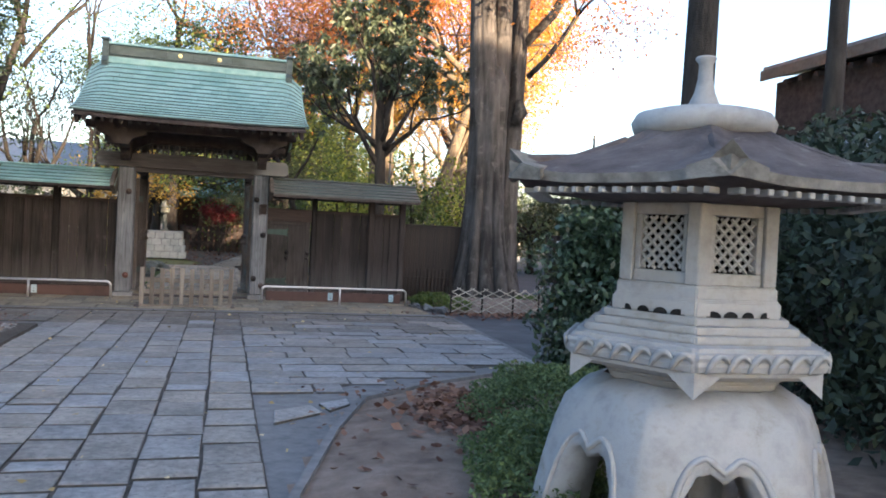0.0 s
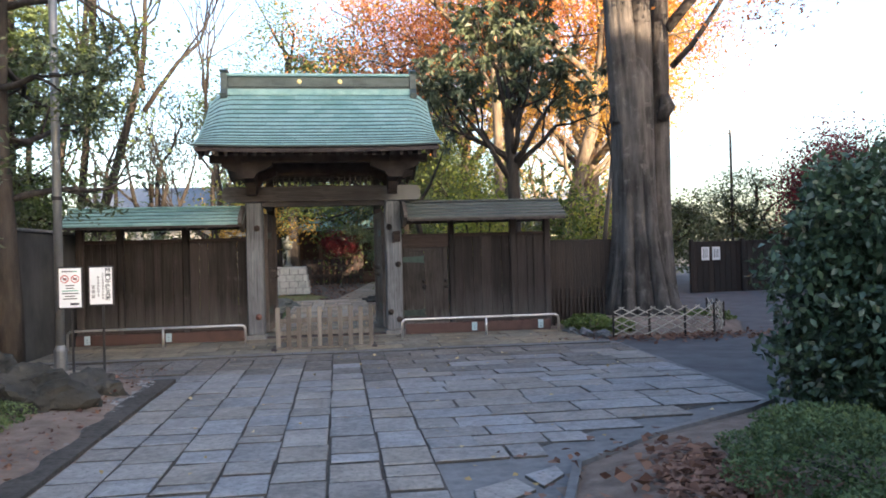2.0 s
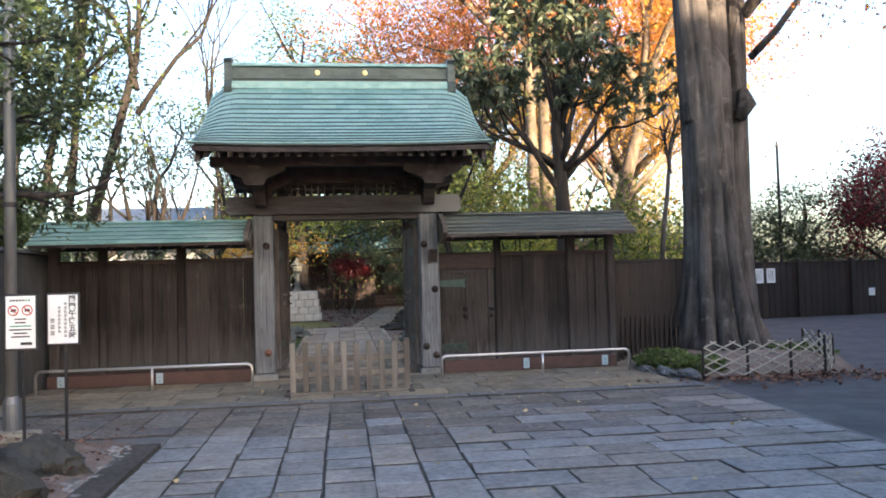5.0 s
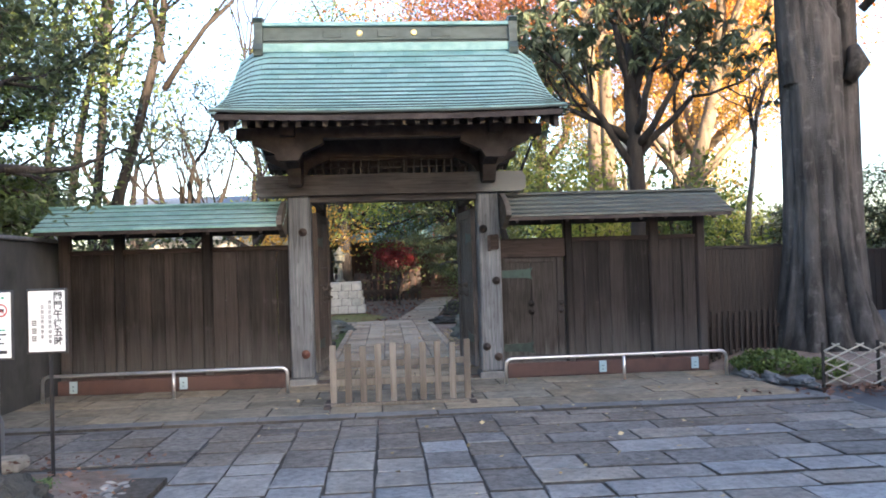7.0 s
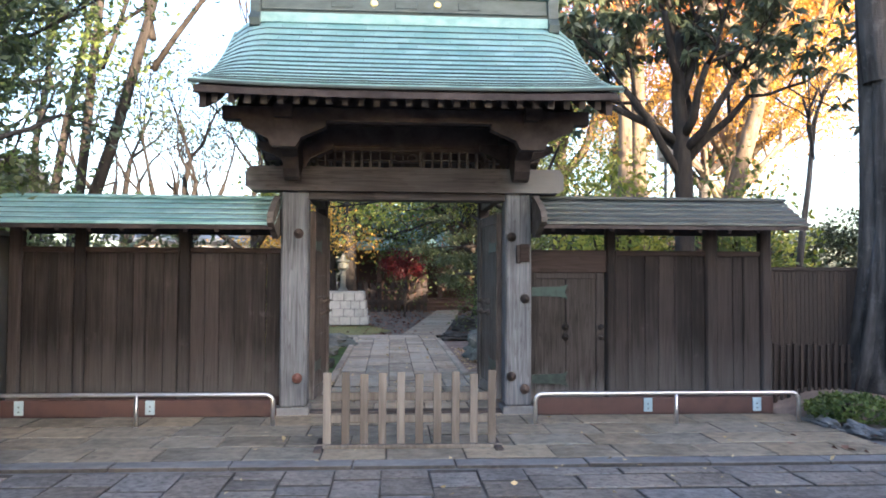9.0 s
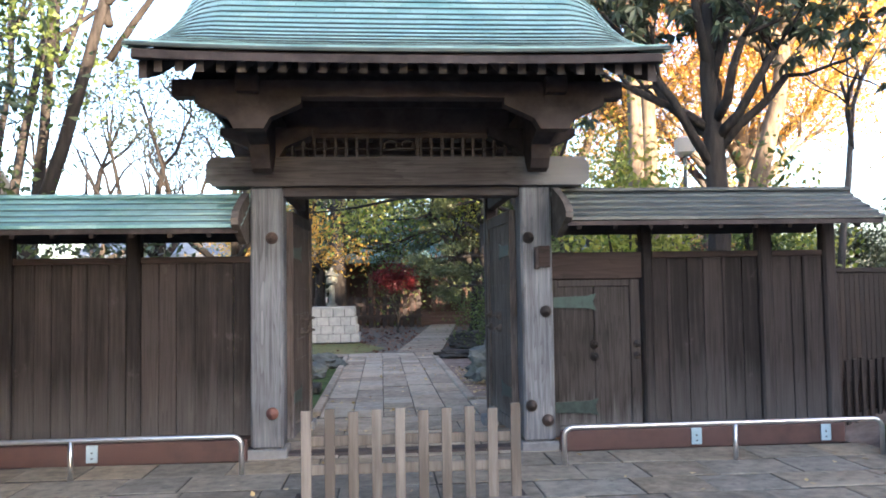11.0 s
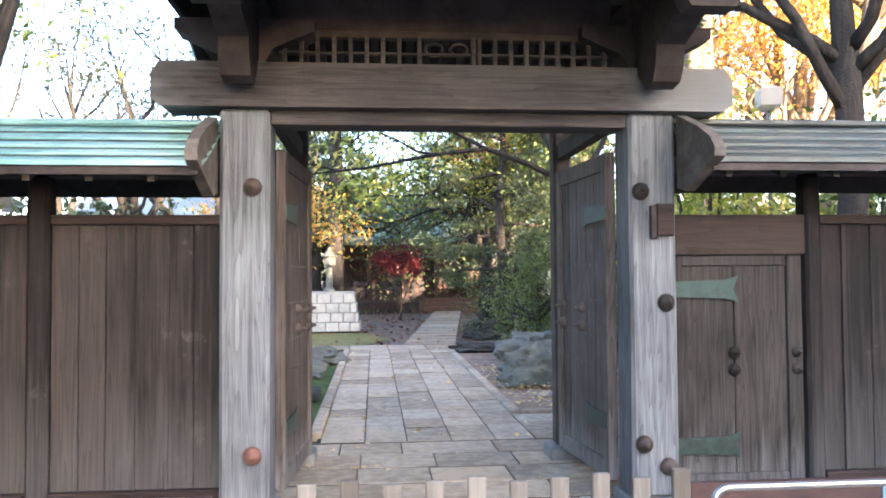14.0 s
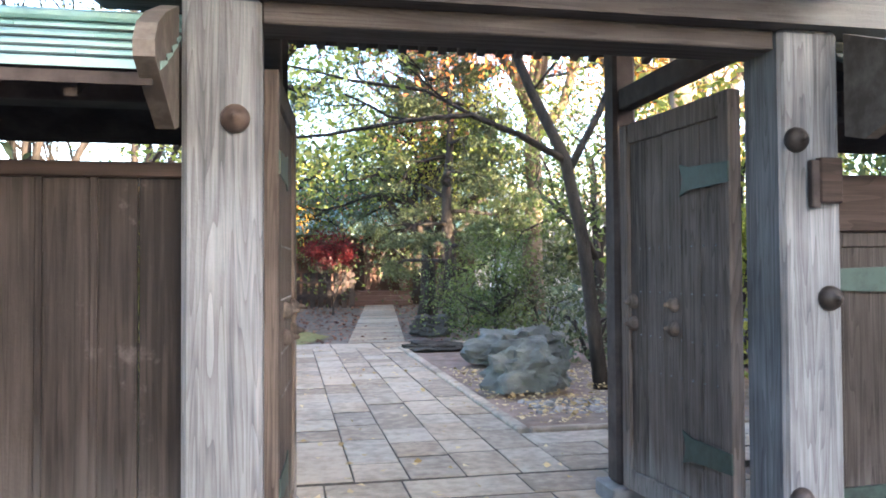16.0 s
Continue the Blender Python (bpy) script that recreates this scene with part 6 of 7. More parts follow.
# block-built monument base with a stone figure lantern on it
mon = thing("stone_monument", "pale block-built plinth carrying a stone lantern", "monument")
box("core", -2.95, -1.62, 32.9, 34.0, -0.03, 1.02, M_CONC, mon, bevel=0.02)
for j in range(4):
    z0, z1 = 0.02 + j * 0.255, 0.265 + j * 0.255
    inset = 0.045 * j
    xs = [-3.05 + inset] + [x + (0.12 if j % 2 else 0) for x in (-2.72, -2.36, -2.02, -1.72)][: 4] + [-1.45 - inset]
    for a, b in zip(xs, xs[1:]):
        if b - a > 0.06:
            box("block", a + 0.008, b - 0.008, 32.76 + inset, 32.92, z0, z1, M_BLOCK, mon, bevel=0.015)
    for k in range(3):
        box("block", -1.64, -1.45 - inset, 32.93 + k * 0.36, 33.28 + k * 0.36, z0, z1, M_BLOCK, mon, bevel=0.015)
box("top_slab", -2.9, -1.6, 32.9, 34.0, 1.02, 1.08, M_BLOCK, mon, bevel=0.02)
part("stone_lantern_figure", lathe([(0.16, 1.08), (0.15, 1.15), (0.09, 1.2), (0.08, 1.75), (0.17, 1.82), (0.17, 2.0), (0.24, 2.05), (0.1, 2.18), (0.03, 2.3)], 12, 0, None, (-2.3, 33.4, 0)), M_ROCK, mon)

# leaning tree with arching boughs over the path
lt = thing("leaning_tree", "leaning slender tree whose boughs arch over the path", "tree")
rng = np.random.default_rng(88)
bm, tips = bmesh.new(), []
tube(bm, [(2.15, 22.3, -0.03), (2.0, 22.2, 0.9), (1.85, 22.1, 1.8), (1.6, 22.0, 2.73), (1.2, 22.0, 3.5), (0.98, 22.0, 4.0), (0.7, 22, 4.9)], [0.1, 0.085, 0.08, 0.07, 0.06, 0.05, 0.03], 9)
tube(bm, [(1.62, 22, 2.7), (1.0, 21.8, 2.95), (0.4, 21.7, 3.15), (-0.3, 21.6, 3.05), (-1.2, 21.5, 2.85), (-2.0, 21.4, 2.75)], [0.045, 0.04, 0.034, 0.026, 0.018, 0.01], 7)
tube(bm, [(0.4, 21.7, 3.15), (-0.1, 21.7, 3.4), (-0.9, 21.6, 3.45), (-1.9, 21.4, 3.6)], [0.025, 0.02, 0.016, 0.008], 6)
tube(bm, [(1.65, 22, 2.6), (2.1, 22.2, 3.3), (2.5, 22.3, 4.2)], [0.05, 0.04, 0.02], 6)
for p, d in (((0.4, 21.7, 3.15), (-0.6, -0.3, 0.3)), ((-0.3, 21.6, 3.05), (-0.6, 0.4, 0.1)), ((1.0, 22, 3.9), (0.2, 0.2, 1)), ((0.7, 22, 4.8), (-0.5, 0, 0.6)), ((2.5, 22.3, 4.1), (0.4, 0.2, 0.8)), ((-1.2, 21.5, 2.85), (-0.8, 0, 0)), ((1.2, 22, 3.5), (0.5, -0.4, 0.3))):
    grow(rng, bm, tips, p, d, 0.9, 0.018, 3, 0.6, 0.05, 0.15, (2, 3), 0.75, 5)
part("trunk", bm, M_BARK_DARK, lt, smooth=True)
t = np.array(tips)
c = t[rng.integers(0, len(t), 4200)] + rng.normal(size=(4200, 3)) * np.array([0.35, 0.35, 0.2])
quads_obj("crown", leaves(rng, c, 0.1, 0.5, 0.3), L_LIME, lt)

T = "garden trees inside the gate"
layered_pine("spreading pine with dark green needles beside the path", (2.35, 32.5), 7.5, 0.18, 1.3, 2.7, L_DARK, 151, 34000, M_BARK_DARK)
tree("garden_tree", "yellow-green maple over the path", (2.4, 35.5), 8.5, 0.18, M_BARK_DARK, L_LIME, 152, 0.45, 4, 0.10, 8000, 0.5, spread=0.9, limbs=5, group=T)
tree("garden_tree", "dark green tree deep in the garden", (2.6, 37), 8.0, 0.26, M_BARK_DARK, L_GREEN, 153, 0.3, 4, 0.15, 7000, 0.6, spread=0.9, limbs=6, group=T)
tree("garden_tree", "dark green tree deep in the garden", (3.8, 46), 9.0, 0.28, M_BARK_DARK, L_DARK, 154, 0.3, 4, 0.16, 10000, 0.7, spread=0.9, limbs=6, group=T)
tree("garden_tree", "dark green tree deep in the garden", (-3.4, 43), 9.5, 0.28, M_BARK_DARK, L_GREEN, 155, 0.3, 4, 0.16, 10000, 0.7, spread=0.9, limbs=6, group=T)
tree("garden_tree", "pale yellow tree with a sunlit trunk", (-3.5, 31.6), 5.6, 0.15, M_BARK_PALE, L_YELLOW, 156, 0.32, 4, 0.1, 3200, 0.35, spread=0.7, limbs=4, limb_len=1.0, group=T)
tree("garden_tree", "dark green tree beside the path", (4.3, 27.6), 6.0, 0.14, M_BARK_DARK, L_GREEN, 157, 0.35, 4, 0.10, 6500, 0.45, spread=0.9, limbs=5, group=T)
tree("garden_tree", "feathery green shrub tree beside the path", (2.5, 28.6), 2.2, 0.08, M_BARK_DARK, L_GREEN, 158, 0.3, 4, 0.07, 5000, 0.3, spread=1.0, up=0.0, limbs=6, flat=0.3, group=T)
layered_pine("tall dark layered conifer before the garden hall", (3.2, 40.5), 11.5, 0.26, 2.4, 3.8, L_DARK, 160, 40000, M_BARK_DARK)
layered_pine("tall dark layered conifer deep in the garden", (-2.6, 41.0), 11.0, 0.24, 3.2, 2.6, L_DARK, 165, 26000, M_BARK_DARK)
tree("red_maple", "small slender crimson maple in the garden", (-0.18, 38.6), 2.9, 0.045, M_BARK_DARK, L_RED, 159, 0.15, 4, 0.09, 3400, 0.13, spread=0.16, up=0.4, limbs=3, limb_len=0.8)
bush("shrub", "dark green shrubs under the garden trees", [((3.0, 24.8, 0.5), (0.9, 0.9, 0.8)), ((3.4, 28.5, 0.6), (1.2, 1.2, 1.0)), ((2.6, 30.5, 0.5), (0.9, 0.9, 0.8)), ((3.6, 33.5, 0.5), (0.9, 1.4, 0.8))], L_DARK, 0.1, 500, 220, group="garden shrubs", shell=0.6)
bush("shrub", "yellow-green shrubs beside the garden path", [((-3.6, 24.5, 0.6), (0.8, 1.2, 0.8)), ((-4.2, 28.2, 0.9), (1.0, 1.0, 1.2))], L_LIME, 0.09, 700, 221, group="garden shrubs", shell=0.6)

# small hall at the end of the garden, with steps
hall = thing("garden_hall", "dark red wooden hall with green roof behind trees", "building")
box("wall", -3.0, 6.5, 47, 53, -0.05, 3.0, M_HALL, hall, bevel=0.03)
part("roof", extrude_profile([(45.6, 2.85), (50, 5.2), (54.4, 2.85), (54.4, 3.05), (50, 5.45), (45.6, 3.05)], "x", -3.8, 7.4), M_COPPER, hall, "green copper roof")
for k in range(7):
    box("column", -2.9 + k * 1.5, -2.7 + k * 1.5, 46.3, 46.5, -0.05, 2.95, M_HALL, hall)
for k in range(6):
    box("door_panel", -2.3 + k * 1.5, -1.4 + k * 1.5, 46.93, 46.99, 0.5, 2.2, M_REDWOOD, hall)
for z in (0.45, 0.8):
    box("veranda_rail", -2.9, 0.7, 46.15, 46.25, z, z + 0.1, M_HALL, hall)
box("veranda", -3.0, 6.5, 46.2, 47.0, 0.2, 0.36, M_DARK, hall)
for k in range(3):
    tagged(box("step", 0.9, 3.4, 45.0 + k * 0.45, 45.45 + k * 0.45, -0.03, 0.18 * (k + 1), M_HALL, bevel=0.02), "broad brown wooden step up to the hall", "step", "hall steps", "structure")
wf = thing("garden_fence", "low dark wooden fence across the garden", "fence")
box("rail", -5, 1.0, 43.9, 43.98, 0.9, 1.0, M_DARK, wf)
box("rail", -5, 1.0, 43.9, 43.98, 0.4, 0.5, M_DARK, wf)
for k in range(20):
    box("board", -4.95 + k * 0.3, -4.75 + k * 0.3, 43.98, 44.02, -0.05, 1.3, M_DARK, wf)

# lamp on a post behind the wall
lp = thing("garden_lamp", "pale box-shaped garden lamp on a slim post", "street lamp")
part("post", lathe([(0.035, 0), (0.03, 3.75)], 10, 0, None, (4.43, 22, 0)), M_POLE, lp)
part("shade", lathe([(0.10, 3.75), (0.2, 3.82), (0.21, 4.05), (0.05, 4.1)], 4, 0.6, None, (4.43, 22, 0)), M_GLASSY, lp, "pale lamp housing")

# ---------- dark fence, drive end and far planting ----------
ff = thing("board_fence", "dark brown close-boarded fence beside the old tree", "fence")
for k in range(26):
    x = 3.72 + k * 0.055 * 1.0
    box("board", x, x + 0.053, 17.02, 17.05, 0.0, 1.64, M_FARFENCE, ff, bevel=0.003)
box("cap", 3.7, 5.2, 17.0, 17.07, 1.64, 1.69, M_FARFENCE, ff)
low = thing("slat_fence", "low dark slatted fence at the foot of the boards", "fence")
for k in range(14):
    box("slat", 3.75 + k * 0.085, 3.79 + k * 0.085, 16.8, 16.83, 0.0, 0.72 + 0.015 * (k % 3), M_FARFENCE, low, bevel=0.003)
box("rail", 3.74, 4.95, 16.83, 16.86, 0.5, 0.55, M_FARFENCE, low)


def long_fence(p, q, h, n, label):
    f = thing("board_fence", label, "fence", "far fences")
    p, q = Vector((*p, 0)), Vector((*q, 0))
    d = (q - p) / n
    ang = math.atan2(d.y, d.x)
    for k in range(n):
        bm = box_bm(0, d.length - 0.012, -0.015, 0.015, -0.05, h, 0.004)
        bm.transform(Matrix.Translation(p + d * k) @ Matrix.Rotation(ang, 4, "Z"))
        part("board", bm, M_FARFENCE, f)
    for k in range(0, n + 1, 9):
        bm = box_bm(-0.06, 0.06, -0.09, 0.03, -0.05, h + 0.12, 0.01)
        bm.transform(Matrix.Translation(p + d * k) @ Matrix.Rotation(ang, 4, "Z"))
        part("post", bm, M_FARFENCE, f)
    bm = box_bm(0, (q - p).length, -0.05, 0.03, h, h + 0.05, 0.01)
    bm.transform(Matrix.Translation(p) @ Matrix.Rotation(ang, 4, "Z"))
    part("cap_rail", bm, M_FARFENCE, f)
    return f


long_fence((11.1, 26.2), (30, 28.6), 1.6, 90, "dark brown board fence at the end of the drive")
long_fence((6.6, 20.5), (9.4, 27.5), 1.6, 36, "dark brown board fence beyond the old tree")
for x, w in ((11.55, 0.26), (11.95, 0.26)):
    s = tagged(box("paper_notice", x - w / 2, x + w / 2, 26.05 + (x - 11.1) * 0.127 - 0.02, 26.06 + (x - 11.1) * 0.127, 1.03, 1.46, M_WHITE, bevel=0.002), "small white paper notice on the dark fence", "notice", "fence notices")
    for k in range(3):
        box("print", x - 0.08 + k * 0.06, x - 0.065 + k * 0.06, 26.024 + (x - 11.1) * 0.127, 26.027 + (x - 11.1) * 0.127, 1.1, 1.4, M_INK, s, bevel=0)
tagged(box("paper_notice", 15.4, 15.6, 26.60, 26.615, 0.55, 0.78, M_WHITE, bevel=0.002), "small white paper notice low on the fence", "notice", "fence notices")
R = "trees beyond the far fence"
tree("pine", "clipped dark pine with layered pads", (15.8, 31), 5.0, 0.18, M_BARK_DARK, L_DARK, 161, 0.4, 4, 0.12, 7000, 0.35, flat=0.4, spread=1.1, up=0.0, limbs=6, squash=0.35, group=R)
tree("pine", "clipped dark pine with layered pads", (12.8, 32), 4.2, 0.16, M_BARK_DARK, L_DARK, 162, 0.4, 4, 0.12, 7000, 0.35, flat=0.4, spread=1.1, up=0.0, limbs=6, squash=0.35, group=R)
tree("maple", "dark red maple beyond the fence", (18.4, 29.5), 5.6, 0.16, M_BARK_DARK, L_RED, 163, 0.3, 4, 0.13, 9000, 0.5, spread=0.9, limbs=6, group=R)
tree("pine", "dark evergreen beyond the fence", (21, 31), 6.2, 0.2, M_BARK_DARK, L_DARK, 164, 0.3, 4, 0.14, 9000, 0.5, spread=0.9, limbs=6, group=R)
tree("maple", "bare twiggy tree beyond the fence", (11.2, 34), 4.2, 0.12, M_BARK, L_RUST, 165, 0.3, 5, 0.1, 900, 0.5, spread=0.9, limbs=6, group=R)
bush("shrub", "dark hedge behind the far fence", [((13.5 + 2.2 * k, 30 + 0.3 * k, 1.5), (1.4, 1.0, 1.2 + 0.3 * (k % 2))) for k in range(6)], L_DARK, 0.14, 420, 222, group="shrubs beyond the fence", shell=0.7)
mast = thing("mast", "thin dark mast with a short arm far off", "pole")
bm = bmesh.new()
tube(bm, [(14.57, 30, 0), (14.57, 30, 5.9)], [0.06, 0.045], 8)
part("shaft", bm, M_BLACK, mast)
box("arm", 14.3, 14.58, 29.98, 30.02, 5.72, 5.77, M_BLACK, mast)
# two straight dark trunks over the drive
for x, y, r, s in ((5.55, 8.65, 0.225, 171), (7.3, 8.4, 0.14, 172)):
    tree("cedar", "straight dark cedar trunk rising out of view", (x, y), 17, r, M_BARK_DARK, L_DARK, s, 0.75, 3, 0.16, 5000, 0.6, spread=0.8, up=0.0, limbs=6, group="cedars by the drive")
bush("shrub", "orange-tipped green shrubs by the drive", [((10.5, 12.8, 1.6), (1.6, 1.3, 1.7)), ((12.5, 15.0, 2.0), (1.6, 1.4, 2.0)), ((9.0, 10.2, 1.4), (1.5, 1.3, 1.5))], L_HEDGE, 0.13, 500, 223, group="drive shrubs", shell=0.6)

# large hall beside the drive
main = thing("temple_hall", "large dark temple hall with deep overhanging eaves", "building")
box("wall", 15.35, 34, -6, 19.85, -0.05, 6.42, M_DARK, main, bevel=0.03)
pl = [(15.0, 6.5), (18.5, 7.3), (25, 9.0), (31, 7.3), (36, 6.5), (36, 6.85), (25, 9.4), (15.0, 6.85)]
part("roof", extrude_profile(pl, "y", -7, 20), M_TILE, main, "grey tiled roof")
# unseen hall, added only to keep the low sun off court and gate
south = thing("sun_block_hall", "unseen dark hall added behind the walk to block the sun", "building")
box("wall", 10, 32, -22, -11, -0.05, 7.0, M_DARK, south, bevel=0.03)
part("roof", extrude_profile([(-8.5, 6.6), (-11, 8.6), (-14, 12.9), (-19, 12.9), (-24, 6.6), (-24, 7.0), (-19, 13.3), (-14, 13.3), (-10.6, 9.0), (-8.5, 7.0)], "x", 7.5, 35), M_TILE, south, "steep grey roof of the unseen sun-blocking hall")
box("eave_fascia", 14.94, 15.0, -7.05, 20.05, 6.45, 6.75, M_COPPER_GREY, main)
for k in range(43):
    part("rafter", extrude_profile([(15.05, 6.36), (18.6, 7.7), (18.6, 7.55), (15.05, 6.22)], "y", -6.6 + k * 0.61, -6.45 + k * 0.61), M_DARK, main)

store = thing("store_building", "low dark timber store behind the evergreen shrubs", "building")
box("wall", 7.75, 10.5, -1.0, 9.2, -0.05, 2.7, M_DARK, store, bevel=0.02)
part("roof", extrude_profile([(7.3, 2.65), (9.1, 3.2), (10.9, 2.65), (10.9, 2.75), (9.1, 3.32), (7.3, 2.75)], "y", -1.4, 9.5), M_TILE, store, "grey tiled roof")

# houses far off between the trees
def house(x, y, w, d, h, label):
    hs = thing("house", label, "house", "far houses")
    box("wall", x - w / 2, x + w / 2, y, y + d, -0.05, h, M_PLASTER, hs, bevel=0.03)
    part("roof", extrude_profile([(y - 0.6, h - 0.1), (y + d / 2, h + d * 0.27), (y + d + 0.6, h - 0.1), (y + d + 0.6, h + 0.08), (y + d / 2, h + d * 0.27 + 0.2), (y - 0.6, h + 0.08)], "x", x - w / 2 - 0.6, x + w / 2 + 0.6), M_TILE, hs)
    for k in range(3):
        wx = x - w / 2 + w * (k + 0.5) / 3
        wd = box("window", wx - 0.5, wx + 0.5, y - 0.05, y - 0.002, h - 1.5, h - 0.5, M_WHITE, hs, bevel=0.01)
        box("pane", wx - 0.42, wx + 0.42, y - 0.07, y - 0.052, h - 1.42, h - 0.58, M_BLACK, wd, bevel=0)


house(-8.5, 44, 9, 8, 3.2, "pale house with grey tiled roof far off")
house(-22, 40, 9, 8, 4.6, "pale house with grey tiled roof far off")
house(14, 48, 9, 8, 3.0, "pale house with grey tiled roof far off")

# woods that close the distance
def woods(name, label, boxes, n, mat, leaf, seed):
    rng = np.random.default_rng(seed)
    P = []
    for x0, x1, y0, y1, h in boxes:
        k = max(3, int(((x1 - x0) + (y1 - y0)) / 1.6))
        for _ in range(k):
            c = (rng.uniform(x0, x1), rng.uniform(y0, y1), h * rng.uniform(0.3, 0.62))
            P.append(cloud(rng, c, (rng.uniform(1.4, 2.4), rng.uniform(1.2, 2.0), h * rng.uniform(0.3, 0.5)), n, 0.9))
    P = np.concatenate(P)
    P = P[P[:, 2] > 0]
    return tagged(quads_obj(name, leaves(rng, P, leaf, 0.55), mat), label, "woods", "", "stuff")


woods("woods", "dark green woods behind the garden", [(-7, 11, 47, 51, 7), (8, 18, 40, 46, 5), (-16, -7, 46, 52, 5)], 900, L_DARK, 0.28, 301)
woods("woods", "grey-green woods behind the garden", [(0, 9, 62, 66, 8), (10, 24, 52, 58, 5)], 700, L_GREY, 0.32, 302)
woods("woods", "dark trees behind the walker and beside the drive", [(-16, -12, -16, 14, 6), (30, 36, 30, 46, 7)], 300, L_DARK, 0.4, 303)


# ---------- paving stones, slabs and shingles, piece by piece ----------
def stone(parent, name, pts, mat, rng, top=0.0, gap=0.007, depth=0.05):
    """A dressed stone with a softened upper edge and slightly uneven top."""
    c = Vector((sum(p[0] for p in pts) / len(pts), sum(p[1] for p in pts) / len(pts)))
    n = len(pts)
    def inset(p, d):
        v = Vector(p) - c
        return Vector((p[0] - math.copysign(min(d, abs(v.x) * 0.8), v.x), p[1] - math.copysign(min(d * 2.2, abs(v.y) * 0.8), v.y)))
    z = top + rng.uniform(-0.004, 0.004)
    tx, ty = rng.uniform(-0.008, 0.008, 2)
    V = []
    low = [inset(p, gap + rng.uniform(0, 0.005)) for p in pts]
    for p in low:
        V.append((p.x, p.y, top - depth))
    for p in low:
        V.append((p.x, p.y, z - 0.006))
    for p in low:
        q = inset(p, 0.008)
        V.append((q.x, q.y, z + tx * (q.x - c.x) + ty * (q.y - c.y)))
    F = []
    for j in (0, n):
        for k in range(n):
            F.append((j + k, j + (k + 1) % n, j + n + (k + 1) % n, j + n + k))
    F.append(tuple(2 * n + k for k in range(n)))
    ob = obj(name, V, F, mat, parent)
    ob.data.materials.append(M_JOINT)
    for k in range(n):
        ob.data.polygons[k].material_index = 1
    return ob


rng = np.random.default_rng(5)
pav = thing("pavement", "weathered grey granite stone paving before the gate", "pavement", "", "structure")
cols = [-2.36, -1.98, -1.59, -1.2, -0.84, -0.46, -0.08, 0.30]
for ci, (a, b) in enumerate(zip(cols, cols[1:])):
    y = 2.6 + rng.uniform(0, 0.4)
    while y < 13.7:
        h = rng.uniform(0.36, 0.62) if rng.random() < 0.8 else rng.uniform(0.22, 0.34)
        e = min(y + h, 13.78)
        if e - y > 0.12:
            j = lambda: rng.uniform(-0.01, 0.01)
            stone(pav, "paving_stone", [(a + j(), y + j()), (b + j(), y + j()), (b + j(), e + j()), (a + j(), e + j())], M_PAVE_DIRTY if y > 11.6 + rng.uniform(-0.8, 0.8) else M_PAVE, rng)
        y = e
for ci in range(6):
    a, b = -4.98 + ci * 0.435, -4.98 + (ci + 1) * 0.435
    y = 12.3
    while y < 13.7:
        e = min(y + rng.uniform(0.4, 0.65), 13.78)
        if e - y > 0.12:
            stone(pav, "paving_stone", [(a, y), (b, y), (b, e), (a, e)], M_PAVE_DIRTY, rng, -0.002)
        y = e
# coarse joined rows further back, never walked past
y = -11.0
V, F = [], []
while y < 2.5:
    for a, b in zip(cols, cols[1:]):
        k = len(V)
        V += [(a + 0.01, y + 0.01, -0.003), (b - 0.01, y + 0.01, -0.003), (b - 0.01, y + 0.44, -0.003), (a + 0.01, y + 0.44, -0.003)]
        F.append((k, k + 1, k + 2, k + 3))
    y += 0.45
tagged(obj("paving_stones", V, F, M_PAVE, pav), kind="stuff")


def right_limit(y):
    return 3.72 + (4.03 - 3.72) * (y - 8.7) / 5.0


def left_kerb(y):
    """x of the soil kerb at y."""
    for (ax, ay), (bx, by) in zip(KERB, KERB[1:]):
        if ay <= y <= by:
            return ax + (bx - ax) * (y - ay) / (by - ay)
    return 9.0


y = 7.25
r = 0
while y < 13.7:
    h = rng.uniform(0.34, 0.44)
    e = min(y + h, 13.78)
    x = 0.30
    lim = right_limit((y + e) / 2) if y > 8.75 else left_kerb(y) - 0.42
    while x < lim - 0.1:
        w = rng.uniform(0.5, 0.85) if not (x == 0.30 and r % 2) else rng.uniform(0.3, 0.5)
        f = min(x + w, lim)
        if lim - f < 0.2:
            f = lim
        j = lambda: rng.uniform(-0.014, 0.014)
        stone(pav, "paving_stone", [(x + j(), y + j()), (f + j(), y + j()), (f + j(), e + j()), (x + j(), e + j())], M_PAVE_DIRTY if y > 12.0 + rng.uniform(-0.8, 0.8) else M_PAVE, rng)
        x = f
    y = e
    r += 1
# odd flat stones set in the concrete wedge
stone(pav, "paving_stone", [(0.42, 6.1), (0.85, 6.45), (0.78, 6.75), (0.45, 6.55)], M_PAVE, rng, 0.004)
stone(pav, "paving_stone", [(0.9, 6.5), (1.12, 6.75), (1.12, 6.98), (0.84, 6.8)], M_PAVE, rng, 0.004)
# kerb strip and landing in front of the gate
x = -5.05
while x < 3.9:
    f = min(x + rng.uniform(0.8, 1.2), 3.95)
    stone(pav, "kerb_stone", [(x, 13.84), (f, 13.84), (f, 14.08), (x, 14.08)], M_CONC, rng, 0.012, 0.003)
    x = f
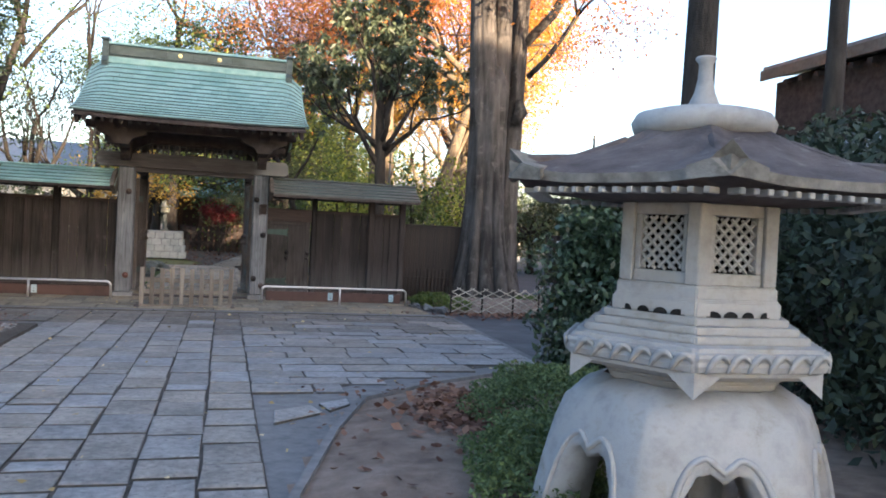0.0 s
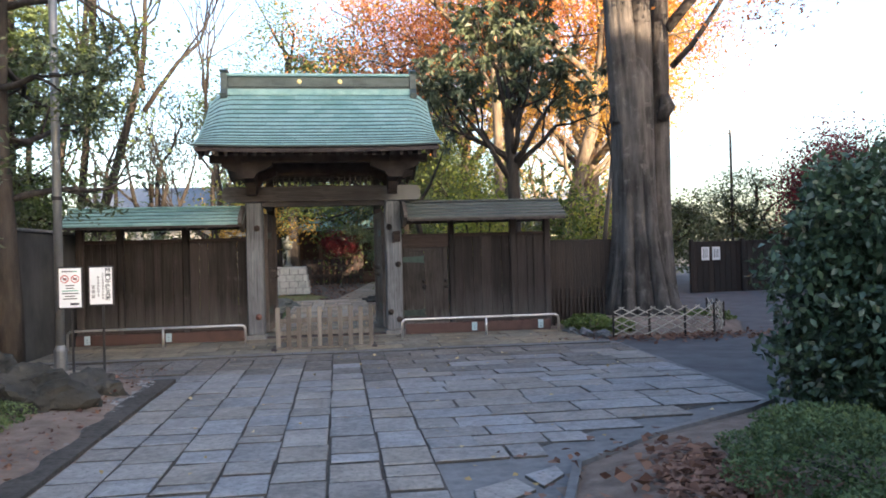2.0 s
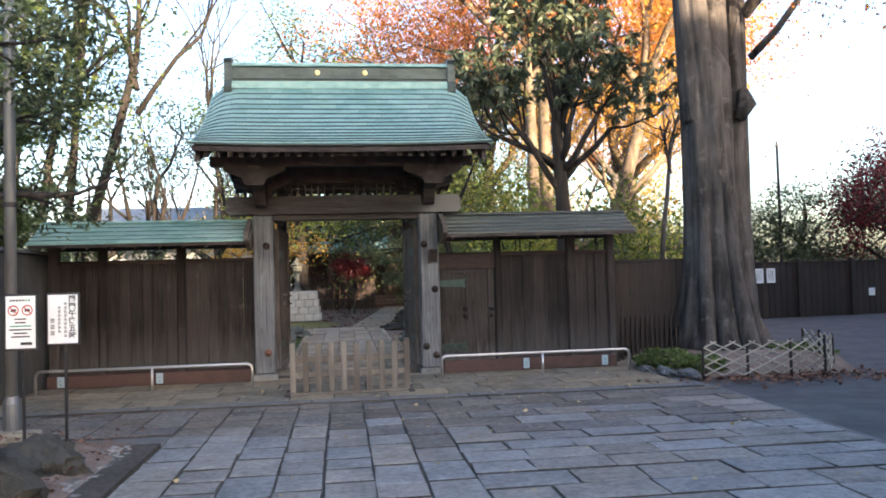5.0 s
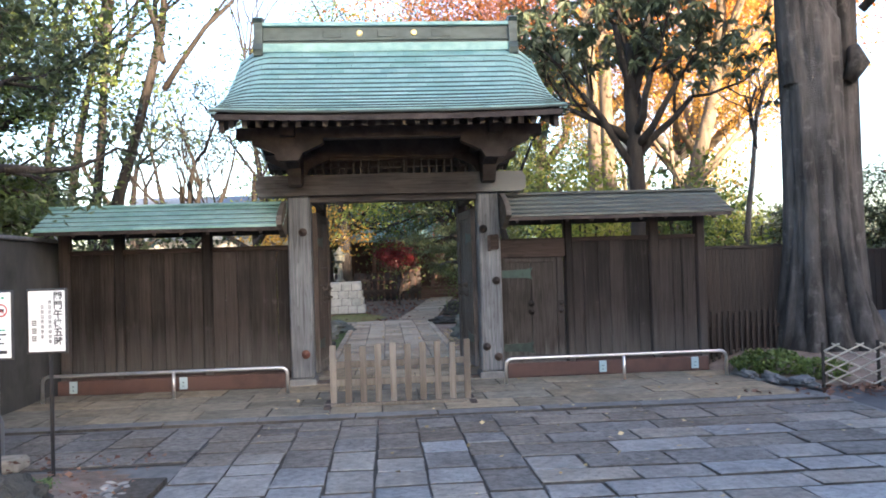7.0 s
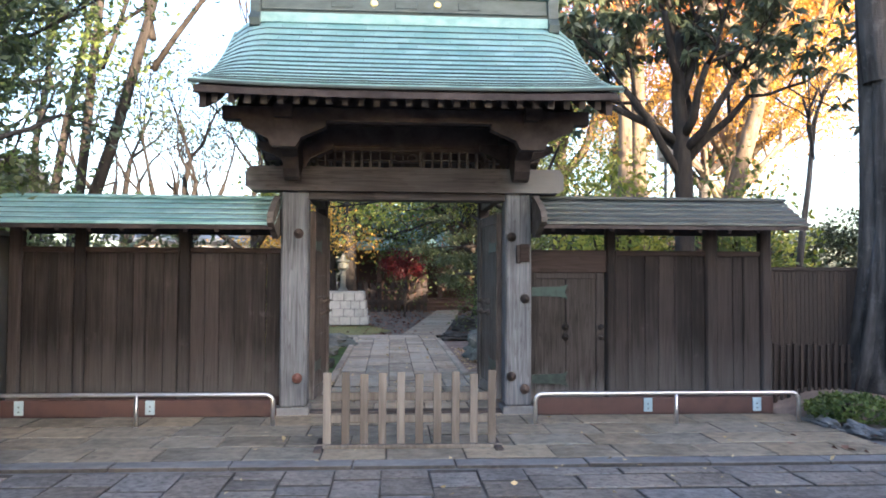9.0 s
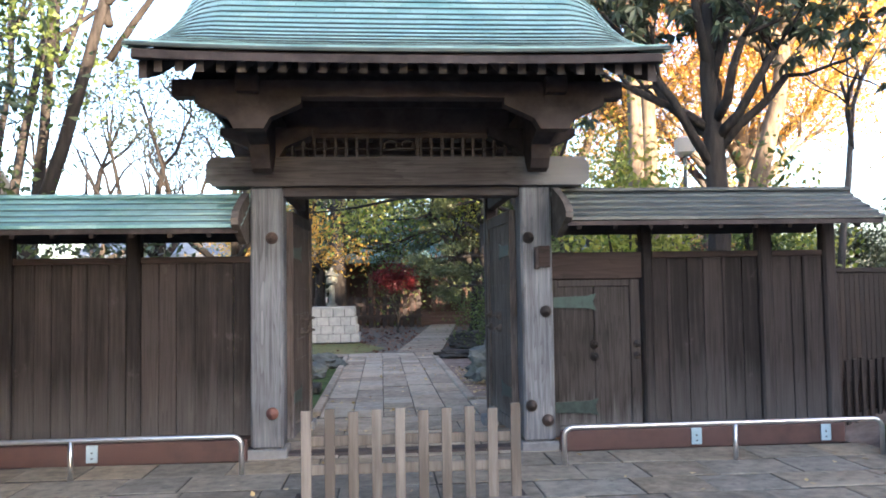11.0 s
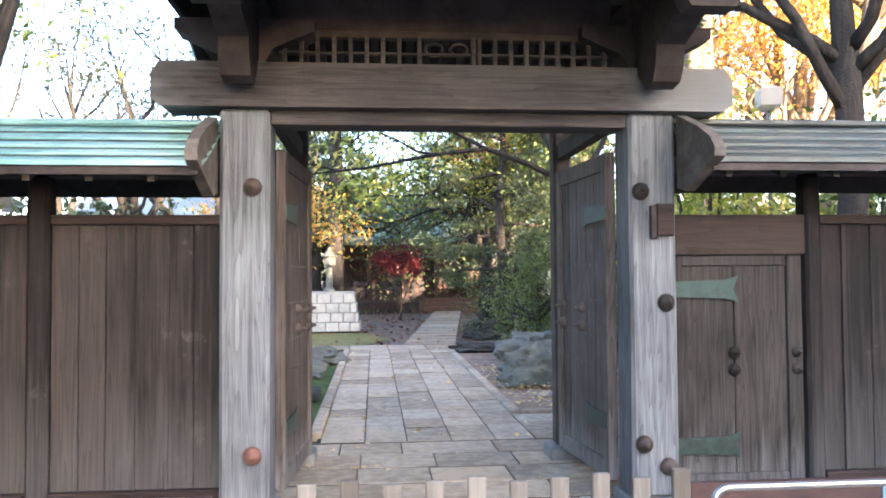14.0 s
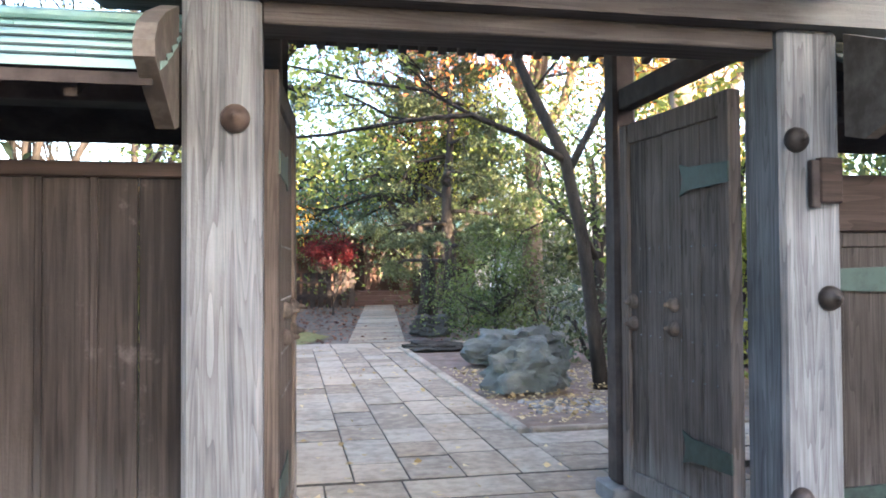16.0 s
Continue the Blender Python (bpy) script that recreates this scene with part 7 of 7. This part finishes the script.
for j, (a, b) in enumerate(((14.1, 14.62), (14.62, 15.12), (15.12, 15.66), (15.66, 16.2))):
    x = -5.03
    while x < 3.75:
        f = min(x + rng.uniform(0.5, 0.8), 3.78)
        if 3.78 - f < 0.2:
            f = 3.78
        stone(pav, "slab", [(x, a), (f, a), (f, b), (x, b)], M_LANDING, rng, 0.008, 0.0025)
        x = f
path = thing("path", "pale worn slab path leading into the temple garden", "path", "", "structure")
cols2 = [-1.56, -1.16, -0.78, -0.38, 0.02, 0.38]
for a, b in zip(cols2, cols2[1:]):
    y = 18.575
    while y < 27.6:
        e = min(y + rng.uniform(0.42, 0.85), 27.7)
        if e - y > 0.1:
            stone(path, "slab", [(a, y), (b, y), (b, e), (a, e)], M_SLAB, rng, 0.006, 0.003)
        y = e
for j in range(5):
    a, b = 16.24 + j * 0.465, 16.24 + (j + 1) * 0.465
    x = -2.6
    while x < 1.5:
        f = min(x + rng.uniform(0.5, 0.85), 1.55)
        stone(path, "slab", [(x, a), (f, a), (f, b), (x, b)], M_SLAB, rng, 0.002, 0.003)
        x = f
for j in range(3):
    a, b = 18.58 + j * 0.43, 18.58 + (j + 1) * 0.43
    x = 0.385
    while x < 2.7:
        f = min(x + rng.uniform(0.45, 0.8), 2.8)
        stone(path, "slab", [(x, a), (f, a), (f, b), (x, b)], M_SLAB, rng, 0.002, 0.003)
        x = f
for k in range(9):
    a = -4 + k * 0.8
    stone(path, "slab", [(a, 27.8), (a + 0.8, 27.8), (a + 0.8, 28.7), (a, 28.7)], M_SLAB, rng, 0.0, 0.006)
for k in range(26):
    t0, t1 = k / 26, (k + 1) / 26
    xa, xb = -0.45 + 1.9 * t0, -0.45 + 1.9 * t1
    ya, yb = 28.8 + 16.2 * t0, 28.8 + 16.2 * t1
    stone(path, "slab", [(xa, ya), (xa + 1.15, ya), (xb + 1.15, yb), (xb, yb)], M_SLAB, rng, 0.0, 0.006)

# copper shingles of the gate roof
NR = 15
for side in (-1, 1):
    for j in range(NR):
        v0, v1 = j / NR, min(1.0, (j + 1.12) / NR)
        if side > 0:
            v0, v1 = -0.12 + 1.12 * v0, min(1.0, -0.12 + 1.12 * v1)
        n = 17 if side < 0 else 4
        w = 4.02 / n
        edges = [-2.01] + [-2.01 + w * (k + (0.5 if j % 2 else 0.0)) + rng.uniform(-0.03, 0.03) for k in range(1, n)] + [2.01]
        for a, b in zip(edges, edges[1:]):
            m = 1 if side < 0 and max(abs(a), abs(b)) < 1.6 else 3
            lift = rng.uniform(0, 0.003)
            V, F = [], []
            for i in range(m + 1):
                x = a + 0.001 + (b - a - 0.002) * i / m
                V += [(GX + x, roof_y(v0, side), roof_z(v0, x) + 0.017 + lift), (GX + x, roof_y(v1, side), roof_z(v1, x) - 0.003), (GX + x, roof_y(v0, side), roof_z(v0, x) - 0.012)]
            for i in range(m):
                q = 3 * i
                F += [(q, q + 3, q + 4, q + 1), (q + 2, q + 5, q + 3, q)]
            obj("shingle", V, F, M_COPPER, roof)
# dark line along each course, standing in for the shade under its lap
for j in range(1, NR):
    v = j / NR
    bm = bmesh.new()
    xs = [2.0 * (2 * i / 20 - 1) for i in range(21)]
    tube(bm, [(GX + x, roof_y(v, -1) - 0.003, roof_z(v, x) + 0.008) for x in xs], [0.0075] * 21, 4)
    part("course_hem", bm, M_RIDGE, roof)
# rolled copper edge along the eaves
for side in (-1, 1):
    bm = bmesh.new()
    pts = [(GX + 2.02 * (2 * i / 16 - 1), roof_y(0, side), roof_z(0, 2.02 * (2 * i / 16 - 1)) - 0.012) for i in range(17)]
    tube(bm, pts, [0.017] * 17, 6)
    part("eave_roll", bm, M_RIDGE, roof)
for s in (-1, 1):
    for side in (-1, 1):
        bm = bmesh.new()
        pts = [(GX + s * 2.0, roof_y(i / 10, side), roof_z(i / 10, 2.0) - 0.02) for i in range(11)]
        tube(bm, pts, [0.03] * 11, 6)
        part("verge_roll", bm, M_COPPER, roof)
